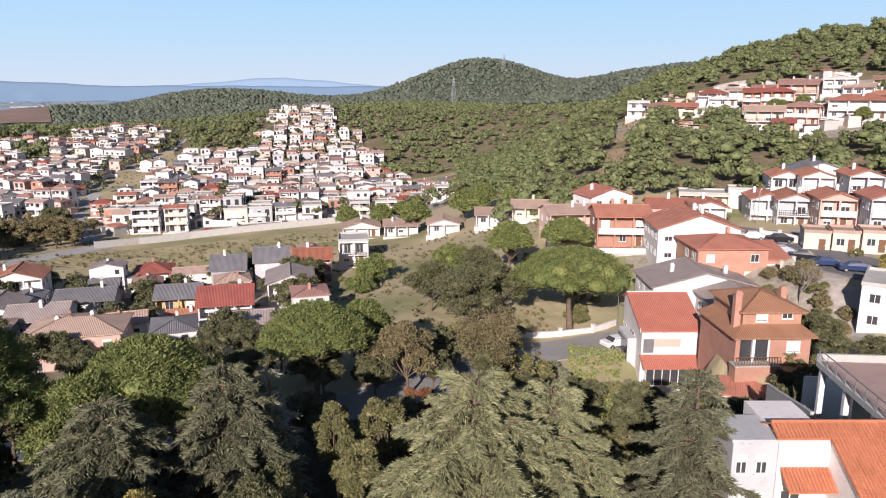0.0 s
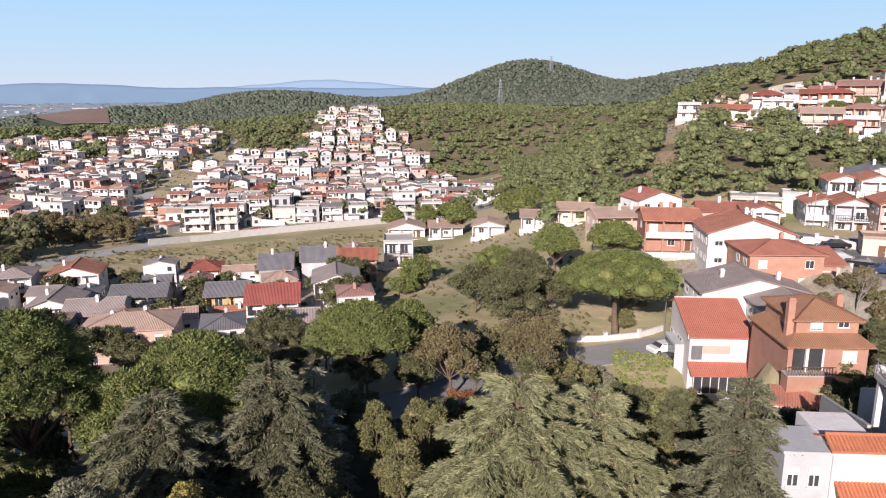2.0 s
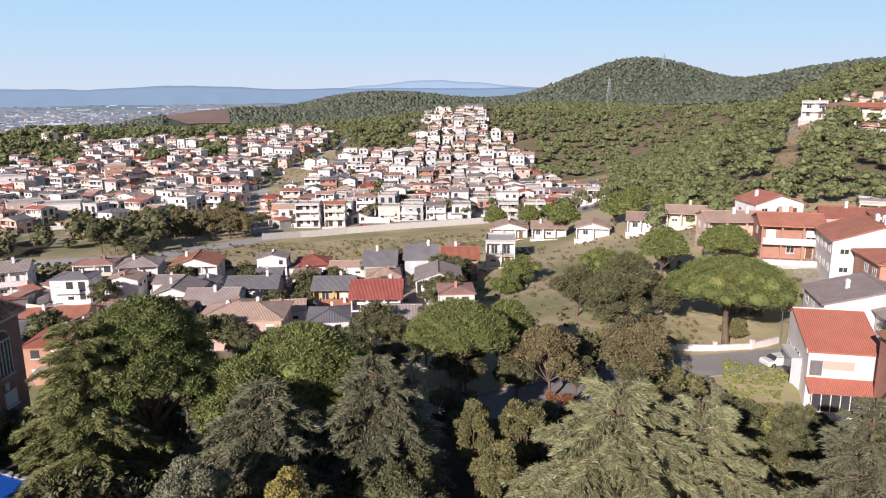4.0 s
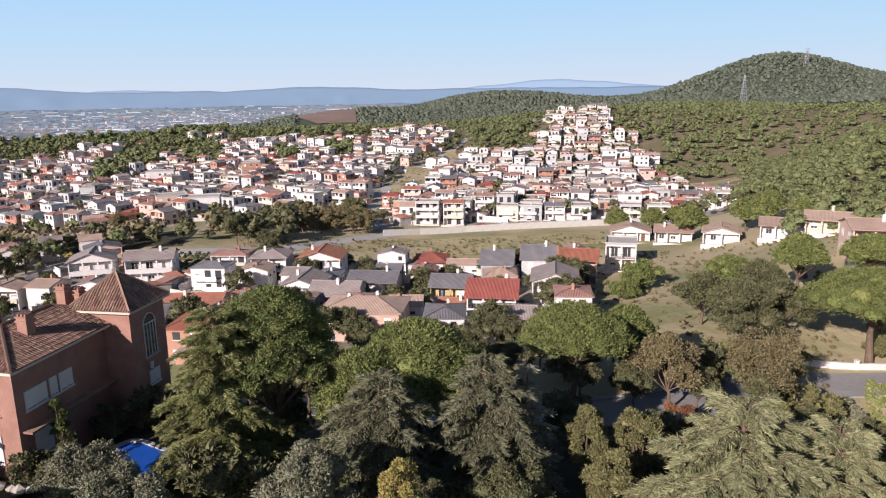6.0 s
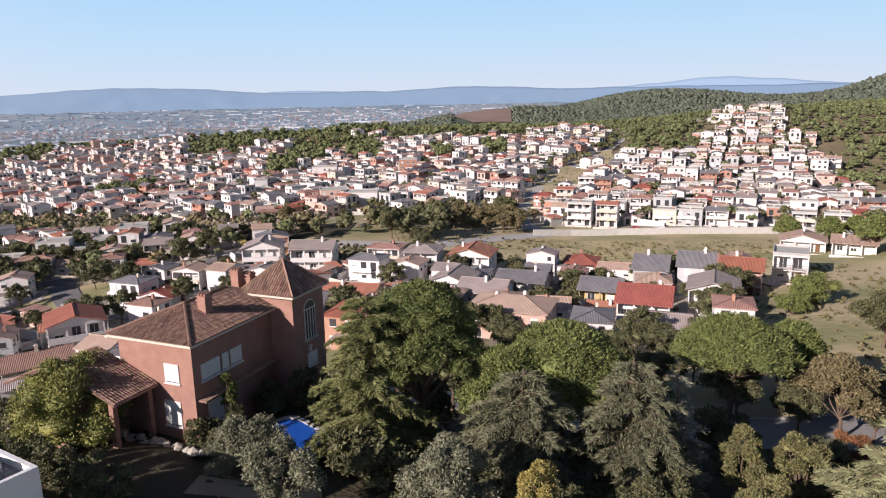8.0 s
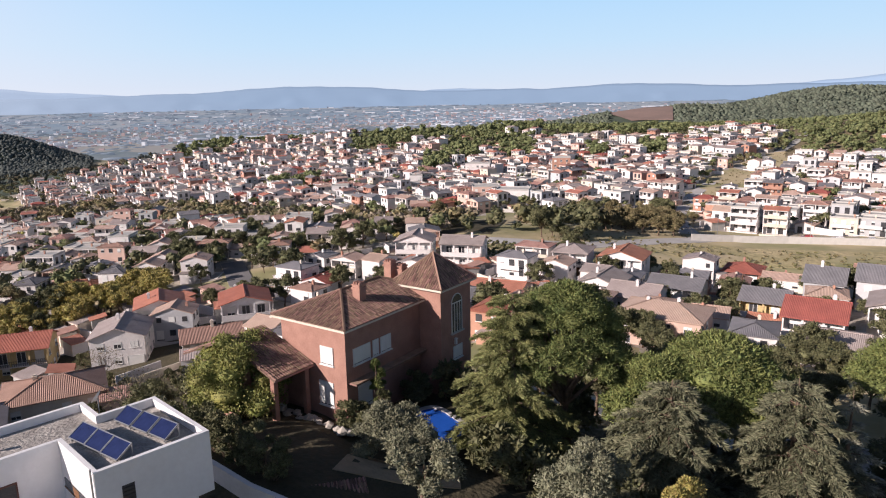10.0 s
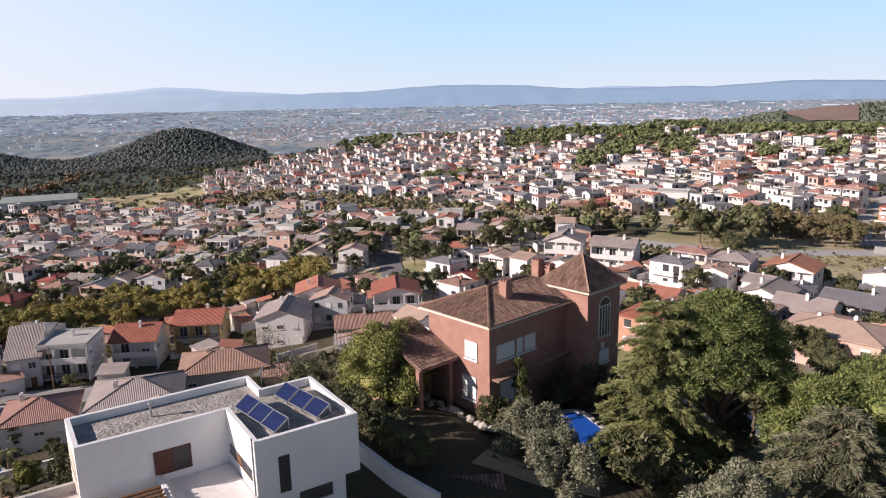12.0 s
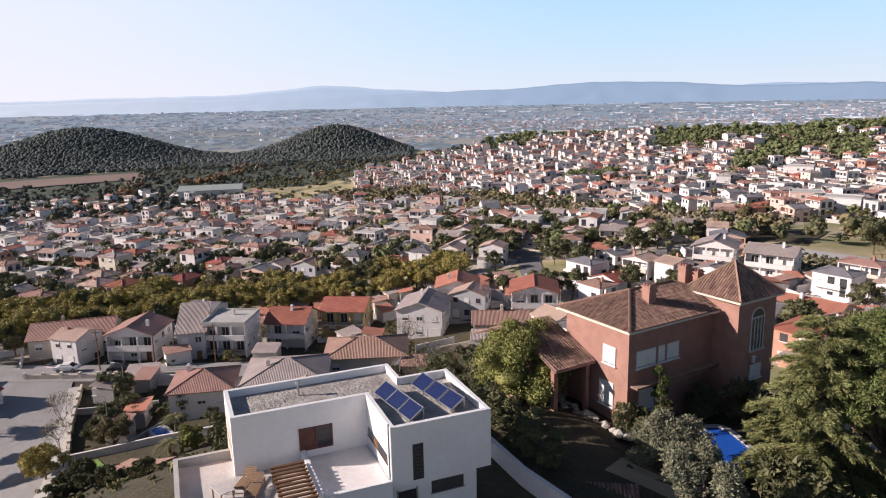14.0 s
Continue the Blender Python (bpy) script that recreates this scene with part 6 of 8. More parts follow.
rb = random.Random(77)
for bx, by in along(BELT, 2.2):
    for _ in range(3):
        x, y, k = bx + rb.gauss(0, 7), by + rb.gauss(0, 7), rb.uniform(0.7, 1.4)
        FAR_TREES.setdefault(rb.choice(["oak_leaves", "browning_leaves", "browning_leaves", "dry_twigs", "dry_twigs"]), []).append((x, y, ground_at(x, y) + 2.4 * k, 2.9 * k, 1.0))
for key, zones, n, size in (("oak_leaves", SPUR + SLOPE + VALE, 900, (0.6, 1.15)), ("far_pine_crowns", SPUR + SLOPE + VALE, 520, (0.6, 1.2)), ("browning_leaves", SLOPE + VALE, 260, (0.6, 1.1)), ("yellow_autumn_leaves", VALE, 60, (0.5, 1.0)), ("oak_leaves", [(80, 106, 186, 440), (80, 106, 186, 300), (60, 80, 190, 330)], 640, (0.7, 1.35)), ("far_pine_crowns", [(44, 80, 190, 420)], 150, (0.7, 1.3)), ("far_pine_crowns", COPSES[:-1], 760, (1.0, 1.7)), ("browning_leaves", [(60, 66, 300, 338), (69.5, 74.6, 410, 452)], 170, (0.8, 1.4)), ("oak_leaves", [(74.6, 84, 575, 700), (31.5, 37.4, 196, 226)], 150, (0.9, 1.6))):
    FAR_TREES.setdefault(key, []).extend((x, y, ground_at(x, y) + 3.9 * k, 2.4 * k, 1.0) for x, y, k in patch(20 + n, zones, n, size, 3.9 if n == 760 else 2.4))

for az, r, n in ((83.8, 905, 26), (85.2, 800, 18), (92.2, 700, 20), (78, 690, 12)):
    for _ in range(n):
        x, y = polar(az + rb.gauss(0, 0.55), r + rb.gauss(0, 12))
        k = rb.uniform(2.6, 4.6)
        FAR_TREES.setdefault(rb.choice(["dry_twigs", "dry_twigs", "russet_crowns"]), []).append((x, y, ground_at(x, y) + 1.3 * k, k, 1.3))
for key, spots in FAR_TREES.items():
    scatter("far_trees", RIDGE_T, spots, bpy.data.materials[key], "small trees scattered among far houses", "trees")

copies("shrub", "dark green shrub in a steep garden", "shrub", broadleaf(1.6, 2.8, 80, "oak", 2200, 0.22, 12, bole=0.05),
       [(30, 62, 1.1), (32, 60, 1.2), (34, 61, 0.9), (36, 60, 1.2), (38, 62, 1.1), (40, 60, 1.2), (42, 63, 1.2), (38.5, 65, 1), (31.5, 65.5, 1), (28, 60, 1.1), (29, 57, 1.2), (33.5, 57, 1), (27, 64, 1.2), (26, 68, 1.2), (43, 66, 0.9), (41, 65.5, 0.9), (28, 68, 1), (27.5, 72, 1), (34.5, 54, 0.8), (28, 53, 1.1), (27, 48.5, 1.0)], "steep garden shrubs", 10)
plant("shrub", "yellow-green shrub by the street corner", "shrub", *broadleaf(2.2, 4.2, 96, "yellow", 9000, 0.16, bole=0.1), -97.0, -19.4)
plant("shrub", "yellow-green shrub by a garden wall", "shrub", *broadleaf(1.9, 3.6, 97, "yellowgreen", 9000, 0.15, bole=0.1), -88.4, 0.2)
plant("tree", "almost leafless grey tree on a bare plot", "tree", *bare_tree(3.2, 6.0, 101), 53.0, 88.5)
plant("tree", "small yellow-leaved tree by the parking street", "tree", *broadleaf(1.9, 4.2, 102, "yellow", 9000, 0.15, bole=0.15), 66.3, 89.6)
copies("shrub", "dry brownish shrub on a bare plot", "shrub", broadleaf(1.5, 2.4, 103, "brownoak", 2600, 0.17, 14, bole=0.05),
       [(49.5, 92.0, 1.0), (51.2, 90.4, 0.8), (50.4, 86.2, 1.1), (52.4, 84.6, 0.9), (54.6, 86.4, 1.0), (55.8, 90.6, 0.8), (53.4, 92.8, 0.9), (56.6, 94.2, 1.0), (50.2, 82.0, 1.1), (53.8, 80.6, 1.0), (56.4, 83.4, 0.9), (51.6, 94.6, 0.8)], "shrubs on the bare plot", 13)
plant("shrub", "yellow-green shrub on the brick terrace", "shrub", *broadleaf(1.1, 2.2, 98, "lightgreen", 5000, 0.14, bole=0.1), 38.9, 65.4)

# clipped rows of a kitchen garden beside the street
ROWS = [(-121 + u * 1.9 + v * 0.55, 139.5 - v * 1.7 + u * 1.15) for v in range(9) for u in range(9)]
scatter("garden_rows", TUFT_T, [(x, y, ground_at(x, y) + 0.5, 0.85, 0.9) for x, y in ROWS], "oak", "dark green planted rows of a kitchen garden", "plants")
scatter("grass_bank", TUFT_T, woodland(620, 15, [(-18.2, -13.8, 66, 90)], [], (0.22, 0.5), 0.25), "bankgrass", "long green grass on the bank beside the house", "grass")
copies("shrub", "dusty green shrub on the verge of the lane", "shrub", broadleaf(1.4, 2.2, 81, "olive", 2000, 0.2, 12, bole=0.05),
       [(15, 75, 1.0), (17.5, 73, 1.1), (18, 79, 0.9), (26.5, 79, 0.8), (26.2, 75, 0.9)], "verge shrubs", 11)


def window_set(w, h, shut, e, label="", at=None):
    """A window with its pane and roller shutter as parts of their own."""
    t = 0.07
    f = Shape()
    for x0, x1, z0, z1 in ((-w / 2, w / 2, h - t, h), (-w / 2, w / 2, 0, t), (-w / 2, -w / 2 + t, t, h - t), (w / 2 - t, w / 2, t, h - t), (-t / 2, t / 2, t, h - t)):
        f.box(x0, x1, -0.05, 0.02, z0, z1)
    ob = piece("window", f.done("window", "frame"), e, label, at)
    piece("pane", Shape().box(-w / 2 + t, w / 2 - t, -0.015, 0.02, t, h - t, 0, False).done("pane", "glass"), ob)
    piece("sill", Shape().box(-w / 2 - 0.08, w / 2 + 0.08, -0.14, 0.02, -0.06, 0).done("sill", "frame"), ob)
    if shut:
        piece("shutter", Shape().box(-w / 2 + t, w / 2 - t, -0.04, -0.016, h - t - (h - 2 * t) * shut, h - t).done("shutter", "shutter"), ob)
    return ob


# ---- the white modern house with solar panels ----
M["redwood"] = mat("red_brown_wood", (0.15, 0.06, 0.045), (0.1, 0.042, 0.032), 0.6, 0.6)
M["paver"] = mat("pale_patio_pavers", (0.6, 0.56, 0.52), (0.47, 0.43, 0.4), 1.2, 0.9, 0.2)


def white_house():
    e = new("modern_house")
    ox, oy, oz = -36.0, 8.0, 36.8
    e.matrix_basis = pose(ox, oy, oz)

    def put(name, s, mats, label="", parent=None):
        sh = s.done(name, mats)
        return piece(name, sh, parent or e, label, at=pose(-ox, -oy, -oz))
    for b in ((-40.6, -36.55, 2.1, 9.6, 35.5, 43.0), (-38.0, -31.85, 9.6, 15.3, 40.15, 43.0), (-38.0, -32.5, 9.8, 14.7, 35.5, 40.15), (-36.55, -31.95, 5.95, 9.58, 35.5, 40.25)):
        put("wall", Shape().box(*b), "whitewash")
    par = Shape()
    t = 0.24
    for x0, x1, y0, y1 in ((-36.55 - t, -36.55, 2.1, 9.6), (-40.6, -36.55 - t, 2.1, 2.1 + t), (-40.6, -40.6 + t, 2.1 + t, 12.2), (-40.6 + t, -38.0, 12.2 - t, 12.2),
                           (-36.55 - t, -31.85, 9.6, 9.6 + t), (-31.85 - t, -31.85, 9.6 + t, 15.3), (-38.2, -31.85 - t, 15.3 - t, 15.3), (-38.2, -38.2 + t, 12.2, 15.3 - t)):
        par.box(x0, x1, y0, y1, 43.0, 43.5)
    put("parapet", par, "whitewash")
    rear = Shape().box(-40.58, -38.0, 9.6, 12.2, 35.5, 42.98)
    put("rear_wall", rear, "whitewash")
    roof = Shape().box(-40.4, -36.75, 2.3, 12.0, 43.0, 43.06)
    roof.box(-36.75, -32.05, 9.8, 15.1, 43.0, 43.06)
    roof.box(-38.0, -36.75, 12.0, 15.1, 43.0, 43.06)
    put("roof", roof, "gravel", "grey gravel flat roof")
    ter = Shape().box(-36.5, -31.95, 5.95, 9.55, 40.25, 40.35)
    put("terrace_floor", ter, "white", "pale terrace floor")
    tp = Shape().box(-36.55, -31.7, 5.7, 5.95, 39.4, 40.85)
    tp.box(-31.95, -31.7, 5.95, 9.55, 39.4, 40.6)
    put("terrace_parapet", tp, "whitewash")
    # openings
    fr = Shape()
    for y in (5.67, 6.6, 7.5):
        fr.box(-36.57, -36.47, y, y + 0.07, 40.85, 42.05)
    for z in (40.78, 42.05):
        fr.box(-36.57, -36.47, 5.67, 7.57, z, z + 0.07)
    win = put("window", fr, "redwood", "window with one brown shutter and one slatted pane")
    back = pose(0, 0, 0)
    piece("shutter", Shape().box(-36.57, -36.5, 5.75, 6.6, 40.85, 42.05).done("shutter", "redwood"), win, "brown shutter", at=back)
    piece("pane", Shape().box(-36.57, -36.52, 6.67, 7.5, 40.85, 42.05).done("pane", "glass"), win, at=back)
    slat = Shape().box(-36.52, -36.505, 6.68, 7.48, 0, 0.05).done("slat", "iron")
    for j in range(9):
        piece("slat", slat, win, at=pose(0, 0, 40.92 + j * 0.125))
    w = Shape().box(-36.2, -32.6, 9.56, 9.62, 41.15, 41.65, 0).box(-36.28, -32.52, 9.54, 9.62, 41.08, 41.15, 1).box(-35.0, -34.2, 9.55, 9.6, 41.2, 41.62, 1)
    put("window", w, ["glass", "wood"], "long narrow window with brown frame")
    win = put("window", Shape().box(-31.87, -31.83, 10.75, 11.35, 40.3, 42.35), "glass", "tall narrow barred window")
    bar = Shape().box(-31.84, -31.80, 10.78, 11.32, 0, 0.04).done("bar", "iron")
    for j in range(10):
        piece("bar", bar, win, at=pose(0, 0, 40.4 + j * 0.2))
    w = Shape().box(-32.52, -32.47, 12.0, 13.9, 38.9, 39.6, 0).box(-32.52, -32.44, 11.95, 13.95, 38.84, 38.9, 1)
    put("window", w, ["glass", "steel"])
    d = Shape().box(-32.52, -32.47, 10.1, 11.1, 36.8, 39.4, 0).box(-32.52, -32.45, 10.0, 10.1, 36.8, 39.5, 1).box(-32.52, -32.45, 11.1, 11.2, 36.8, 39.5, 1)
    put("door", d, ["iron", "steel"])
    w = Shape().box(-39.8, -37.2, 2.07, 2.12, 40.4, 42.6, 0).box(-39.85, -37.15, 2.04, 2.12, 41.5, 41.56, 1)
    put("shutter", w, ["pink", "steel"], "brick-red panel on the end wall")
    p = Shape().tube([(-31.95, 9.5, 39.9), (-31.95, 9.5, 43.7)], [0.05, 0.05], 0, 8)
    put("downpipe", p, "steel")
    # pergola and patio beside the terrace
    for j in range(12):
        put("pergola_slat", Shape().box(-34.9 + j * 0.4, -34.74 + j * 0.4, 3.75, 5.6, 41.0, 41.1), "wood")
    be = Shape().box(-35.0, -30.2, 3.85, 3.97, 40.88, 41.0).box(-35.0, -30.2, 5.4, 5.52, 40.88, 41.0)
    for x in (-34.95, -30.4):
        be.box(x, x + 0.14, 3.85, 3.97, 40.0, 40.88)
    put("pergola_frame", be, "wood", "low brown slatted frame")
    put("patio", Shape().box(-38.7, -29.0, -0.75, 5.68, 35.2, 40.1), "paver", "pale paved patio")
    put("patio_wall", Shape().box(-38.95, -38.7, -1.0, 2.08, 34.0, 40.6), "concrete", "grey patio wall")
    put("patio_wall", Shape().box(-38.7, -29, -1.0, -0.75, 34.0, 40.6), "concrete", "grey patio wall")
    return tagged(e, "white cubic two-storey house with a flat gravel roof and terrace", "house")


white_house()


def lounger(x, y, z, turn):
    """A slatted wooden lounger with its back raised."""
    e = new("sun_lounger")
    e.matrix_basis = pose(x, y, z, 0, 0, turn)
    f = Shape().box(-0.95, 0.95, -0.33, -0.27, 0.26, 0.33).box(-0.95, 0.95, 0.27, 0.33, 0.26, 0.33)
    piece("frame", f.done("frame", "teak"), e)
    leg = Shape().box(-0.03, 0.03, -0.03, 0.03, 0, 0.26).done("leg", "teak")
    for px, py in ((-0.85, -0.3), (-0.85, 0.3), (0.85, -0.3), (0.85, 0.3)):
        piece("leg", leg, e, at=pose(px, py, 0))
    slat = Shape().box(-0.04, 0.04, -0.33, 0.33, 0, 0.025).done("slat", "teak")
    for j in range(12):
        piece("slat", slat, e, at=pose(-0.9 + j * 0.1, 0, 0.331))
    back = Shape()
    for j in range(6):
        back.box(0.03 + j * 0.1, 0.11 + j * 0.1, -0.33, 0.33, 0, 0.025)
    piece("backrest", back.done("backrest", "teak"), e, at=pose(0.3, 0, 0.34, 0, -32, 0))
    return tagged(e, "brown slatted wooden lounger on a paved patio", "lounger")


M["teak"] = mat("weathered_teak", (0.34, 0.215, 0.13), (0.24, 0.15, 0.09), 0.5, 0.75)
lounger(-35.3, 2.55, 40.1, 150)
lounger(-34.5, 2.9, 40.1, 158)


def patio_table(x, y, z):
    e = new("patio_table")
    e.matrix_basis = pose(x, y, z, 0, 0, 20)
    piece("tabletop", Shape().box(-0.6, 0.6, -0.4, 0.4, 0.7, 0.74).done("tabletop", "paver"), e)
    leg = Shape().box(-0.035, 0.035, -0.035, 0.035, 0, 0.7).done("leg", "teak")
    for px, py in ((-0.52, -0.32), (0.52, -0.32), (-0.52, 0.32), (0.52, 0.32)):
        piece("leg", leg, e, at=pose(px, py, 0))
    return tagged(e, "low pale-topped patio table with wooden legs", "table")


patio_table(-34.3, 1.3, 40.1)


def solar_panel(x, y, z, wide=1.44, high=1.0, tilt=32):
    e = new("solar_panel")
    e.matrix_basis = pose(x, y, z)
    s = Shape().box(-wide / 2, wide / 2, 0, high, 0.06, 0.10, 0)
    for a, b, c, d in ((-wide / 2, -wide / 2 + .04, 0, high), (wide / 2 - .04, wide / 2, 0, high), (-wide / 2, wide / 2, -.02, .03), (-wide / 2, wide / 2, high - .03, high + .02)):
        s.box(a, b, c, d, 0.04, 0.13, 1)
    piece("panel", s.done("panel", ["solar", "steel"]), e, at=pose(0, 0, 0.12, tilt, 0, 0))
    g = Shape()
    h, dd = high * math.sin(radians(tilt)), high * math.cos(radians(tilt))
    for q in (-wide / 2 + 0.1, wide / 2 - 0.1):
        g.box(q - .02, q + .02, dd - .05, dd, 0, h + 0.1).box(q - .02, q + .02, 0, dd, 0, 0.05)
    piece("stand", g.done("stand", "steel"), e)
    return tagged(e, "dark blue solar panel tilted on a steel stand", "solar panel", "solar panels on the roof")


M["solar"] = mat("solar_cells", (0.012, 0.018, 0.06), (0.02, 0.03, 0.1), 0.4, 0.22, spec=0.7)
sp = solar_panel(-36.36, 10.42, 43.06)
for x, y in ((-34.9, 10.66), (-33.44, 10.9), (-36.66, 12.83), (-35.19, 13.12), (-33.72, 13.41)):
    copy_thing(sp, pose(x, y, 43.06, 0, 0, 10))
sp.matrix_basis = pose(-36.36, 10.42, 43.06, 0, 0, 10)


def dish(x, y, z):
    e = new("satellite_dish")
    e.matrix_basis = pose(x, y, z, 0, 0, -40)
    s = Shape()
    for r0, r1, z0, z1 in ((0.0, 0.2, 0.0, 0.03), (0.2, 0.42, 0.03, 0.12)):
        for j in range(14):
            a, b = 2 * math.pi * j / 14, 2 * math.pi * (j + 1) / 14
            s.face([(r0 * math.cos(a), r0 * math.sin(a), z0), (r1 * math.cos(a), r1 * math.sin(a), z1), (r1 * math.cos(b), r1 * math.sin(b), z1), (r0 * math.cos(b), r0 * math.sin(b), z0)] if r0 else
                   [(0, 0, 0), (r1 * math.cos(a), r1 * math.sin(a), z1), (r1 * math.cos(b), r1 * math.sin(b), z1)])
    piece("reflector", s.done("reflector", "white"), e, at=pose(0, 0, 1.1, 55, 0, 0))
    piece("mast", Shape().tube([(0, 0, 0), (0, 0, 1.1)], [0.03, 0.03]).done("mast", "steel"), e)
    return tagged(e, "white satellite dish on a short mast", "satellite dish")


dish(-39.3, 12.6, 42.9)
v = new("vent_pipe")
v.matrix_basis = pose(-39.0, 6.2, 43.06)
piece("pipe", Shape().tube([(0, 0, 0), (0, 0, 0.75)], [0.07, 0.07], 0, 8).done("pipe", "steel"), v)
piece("cowl", Shape().tube([(0, 0, 0.75), (0, 0, 0.95)], [0.16, 0.13], 0, 8).done("cowl", "steel"), v)
tagged(v, "grey roof vent pipe with a cowl", "vent")


# ---- the red brick house with its tower ----
def tile_slope(s, a, b, top0, top1, rise, k=0, pitch=0.23, course=0.42):
    """Barrel tiles over one slope: eave from a to b, the crest from top0 to top1 (metres along the eave), rise = the step from eave to crest."""
    a, b, rise = Vector(a), Vector(b), Vector(rise)
    L, S = (b - a).length, rise.length
    u, w = (b - a).normalized(), rise.normalized()
    n = u.cross(w).normalized()
    cols = int(L / pitch)
    for i in range(cols):
        c = (i + 0.5) * L / cols
        vmax = S * max(0.02, min(1, c / top0 if top0 > 0 else 1, (L - c) / (L - top1) if top1 < L else 1))
        m = max(1, int(vmax / course))
        for j in range(m):
            v0, v1 = vmax * j / m, vmax * (j + 1) / m + 0.03
            p = []
            for vv, lift in ((v0, 0.035), (v1, 0.0)):
                p.append([a + u * (c + d * pitch) + w * vv + n * (h + lift) for d, h in ((-0.5, 0), (-0.28, 0.075), (0.0, 0.10), (0.28, 0.075), (0.5, 0))])
            for q in range(4):
                s.face([p[0][q], p[0][q + 1], p[1][q + 1], p[1][q]], k, [(0, 0), (1, 0), (1, 1), (0, 1)])
            s.face([p[0][0], p[0][1], p[0][2], p[0][3], p[0][4]][::-1], k, [(0, 0)] * 5)
    return s


def tiled_hip(parent, x0, x1, y0, y1, z, pitch, over, material):
    """A hipped roof of barrel tiles, one part a slope, with ridge tiles."""
    x0, x1, y0, y1 = x0 - over, x1 + over, y0 - over, y1 + over
    m = min(x1 - x0, y1 - y0) / 2
    h = m * math.tan(radians(pitch))
    cs = [((x0, y0, z), (x1, y0, z), (0, m, h)), ((x1, y0, z), (x1, y1, z), (-m, 0, h)), ((x1, y1, z), (x0, y1, z), (0, -m, h)), ((x0, y1, z), (x0, y0, z), (m, 0, h))]
    for a, b, rise in cs:
        L = math.dist(a, b)
        s = Shape()
        tile_slope(s, a, b, m, L - m, rise)
        under = [a, b, tuple(Vector(b) + (Vector(a) - Vector(b)).normalized() * m + Vector(rise)), tuple(Vector(a) + (Vector(b) - Vector(a)).normalized() * m + Vector(rise))]
        s.slab([(p[0], p[1], p[2] - 0.02) for p in under], 0.12)
        piece("roof_slope", s.done("roof_slope", material), parent)
    rd = Shape()
    for a, b, rise in cs:
        p, q = Vector(a), Vector(a) + (Vector(b) - Vector(a)).normalized() * m + Vector(rise)
        rd.tube([p + Vector((0, 0, 0.08)), q + Vector((0, 0, 0.08))], [0.13, 0.13], 0, 6)
    if (x1 - x0) > (y1 - y0):
        rd.tube([(x0 + m, y0 + m, z + h + .08), (x1 - m, y0 + m, z + h + .08)], [0.13, 0.13], 0, 6)
    elif (y1 - y0) > (x1 - x0) + 0.01:
        rd.tube([(x0 + m, y0 + m, z + h + .08), (x0 + m, y1 - m, z + h + .08)], [0.13, 0.13], 0, 6)
    piece("ridge", rd.done("ridge", material), parent)
    fa = Shape()
    for p, q in (((x0, y0), (x1, y0)), ((x1, y0), (x1, y1)), ((x1, y1), (x0, y1)), ((x0, y1), (x0, y0))):
        d = (Vector(q) - Vector(p)).normalized()
        n = Vector((d.y, -d.x)) * 0.05
        pts = [(p[0], p[1]), (q[0], q[1])]
        fa.face([(*pts[0], z - 0.16), (*pts[1], z - 0.16), (*pts[1], z), (*pts[0], z)])
        fa.face([(pts[0][0] + n.x, pts[0][1] + n.y, z - .16), (pts[1][0] + n.x, pts[1][1] + n.y, z - .16), (pts[1][0] + n.x, pts[1][1] + n.y, z - .01), (pts[0][0] + n.x, pts[0][1] + n.y, z - .01)])
    piece("eave_board", fa.done("eave_board", "cream"), parent)


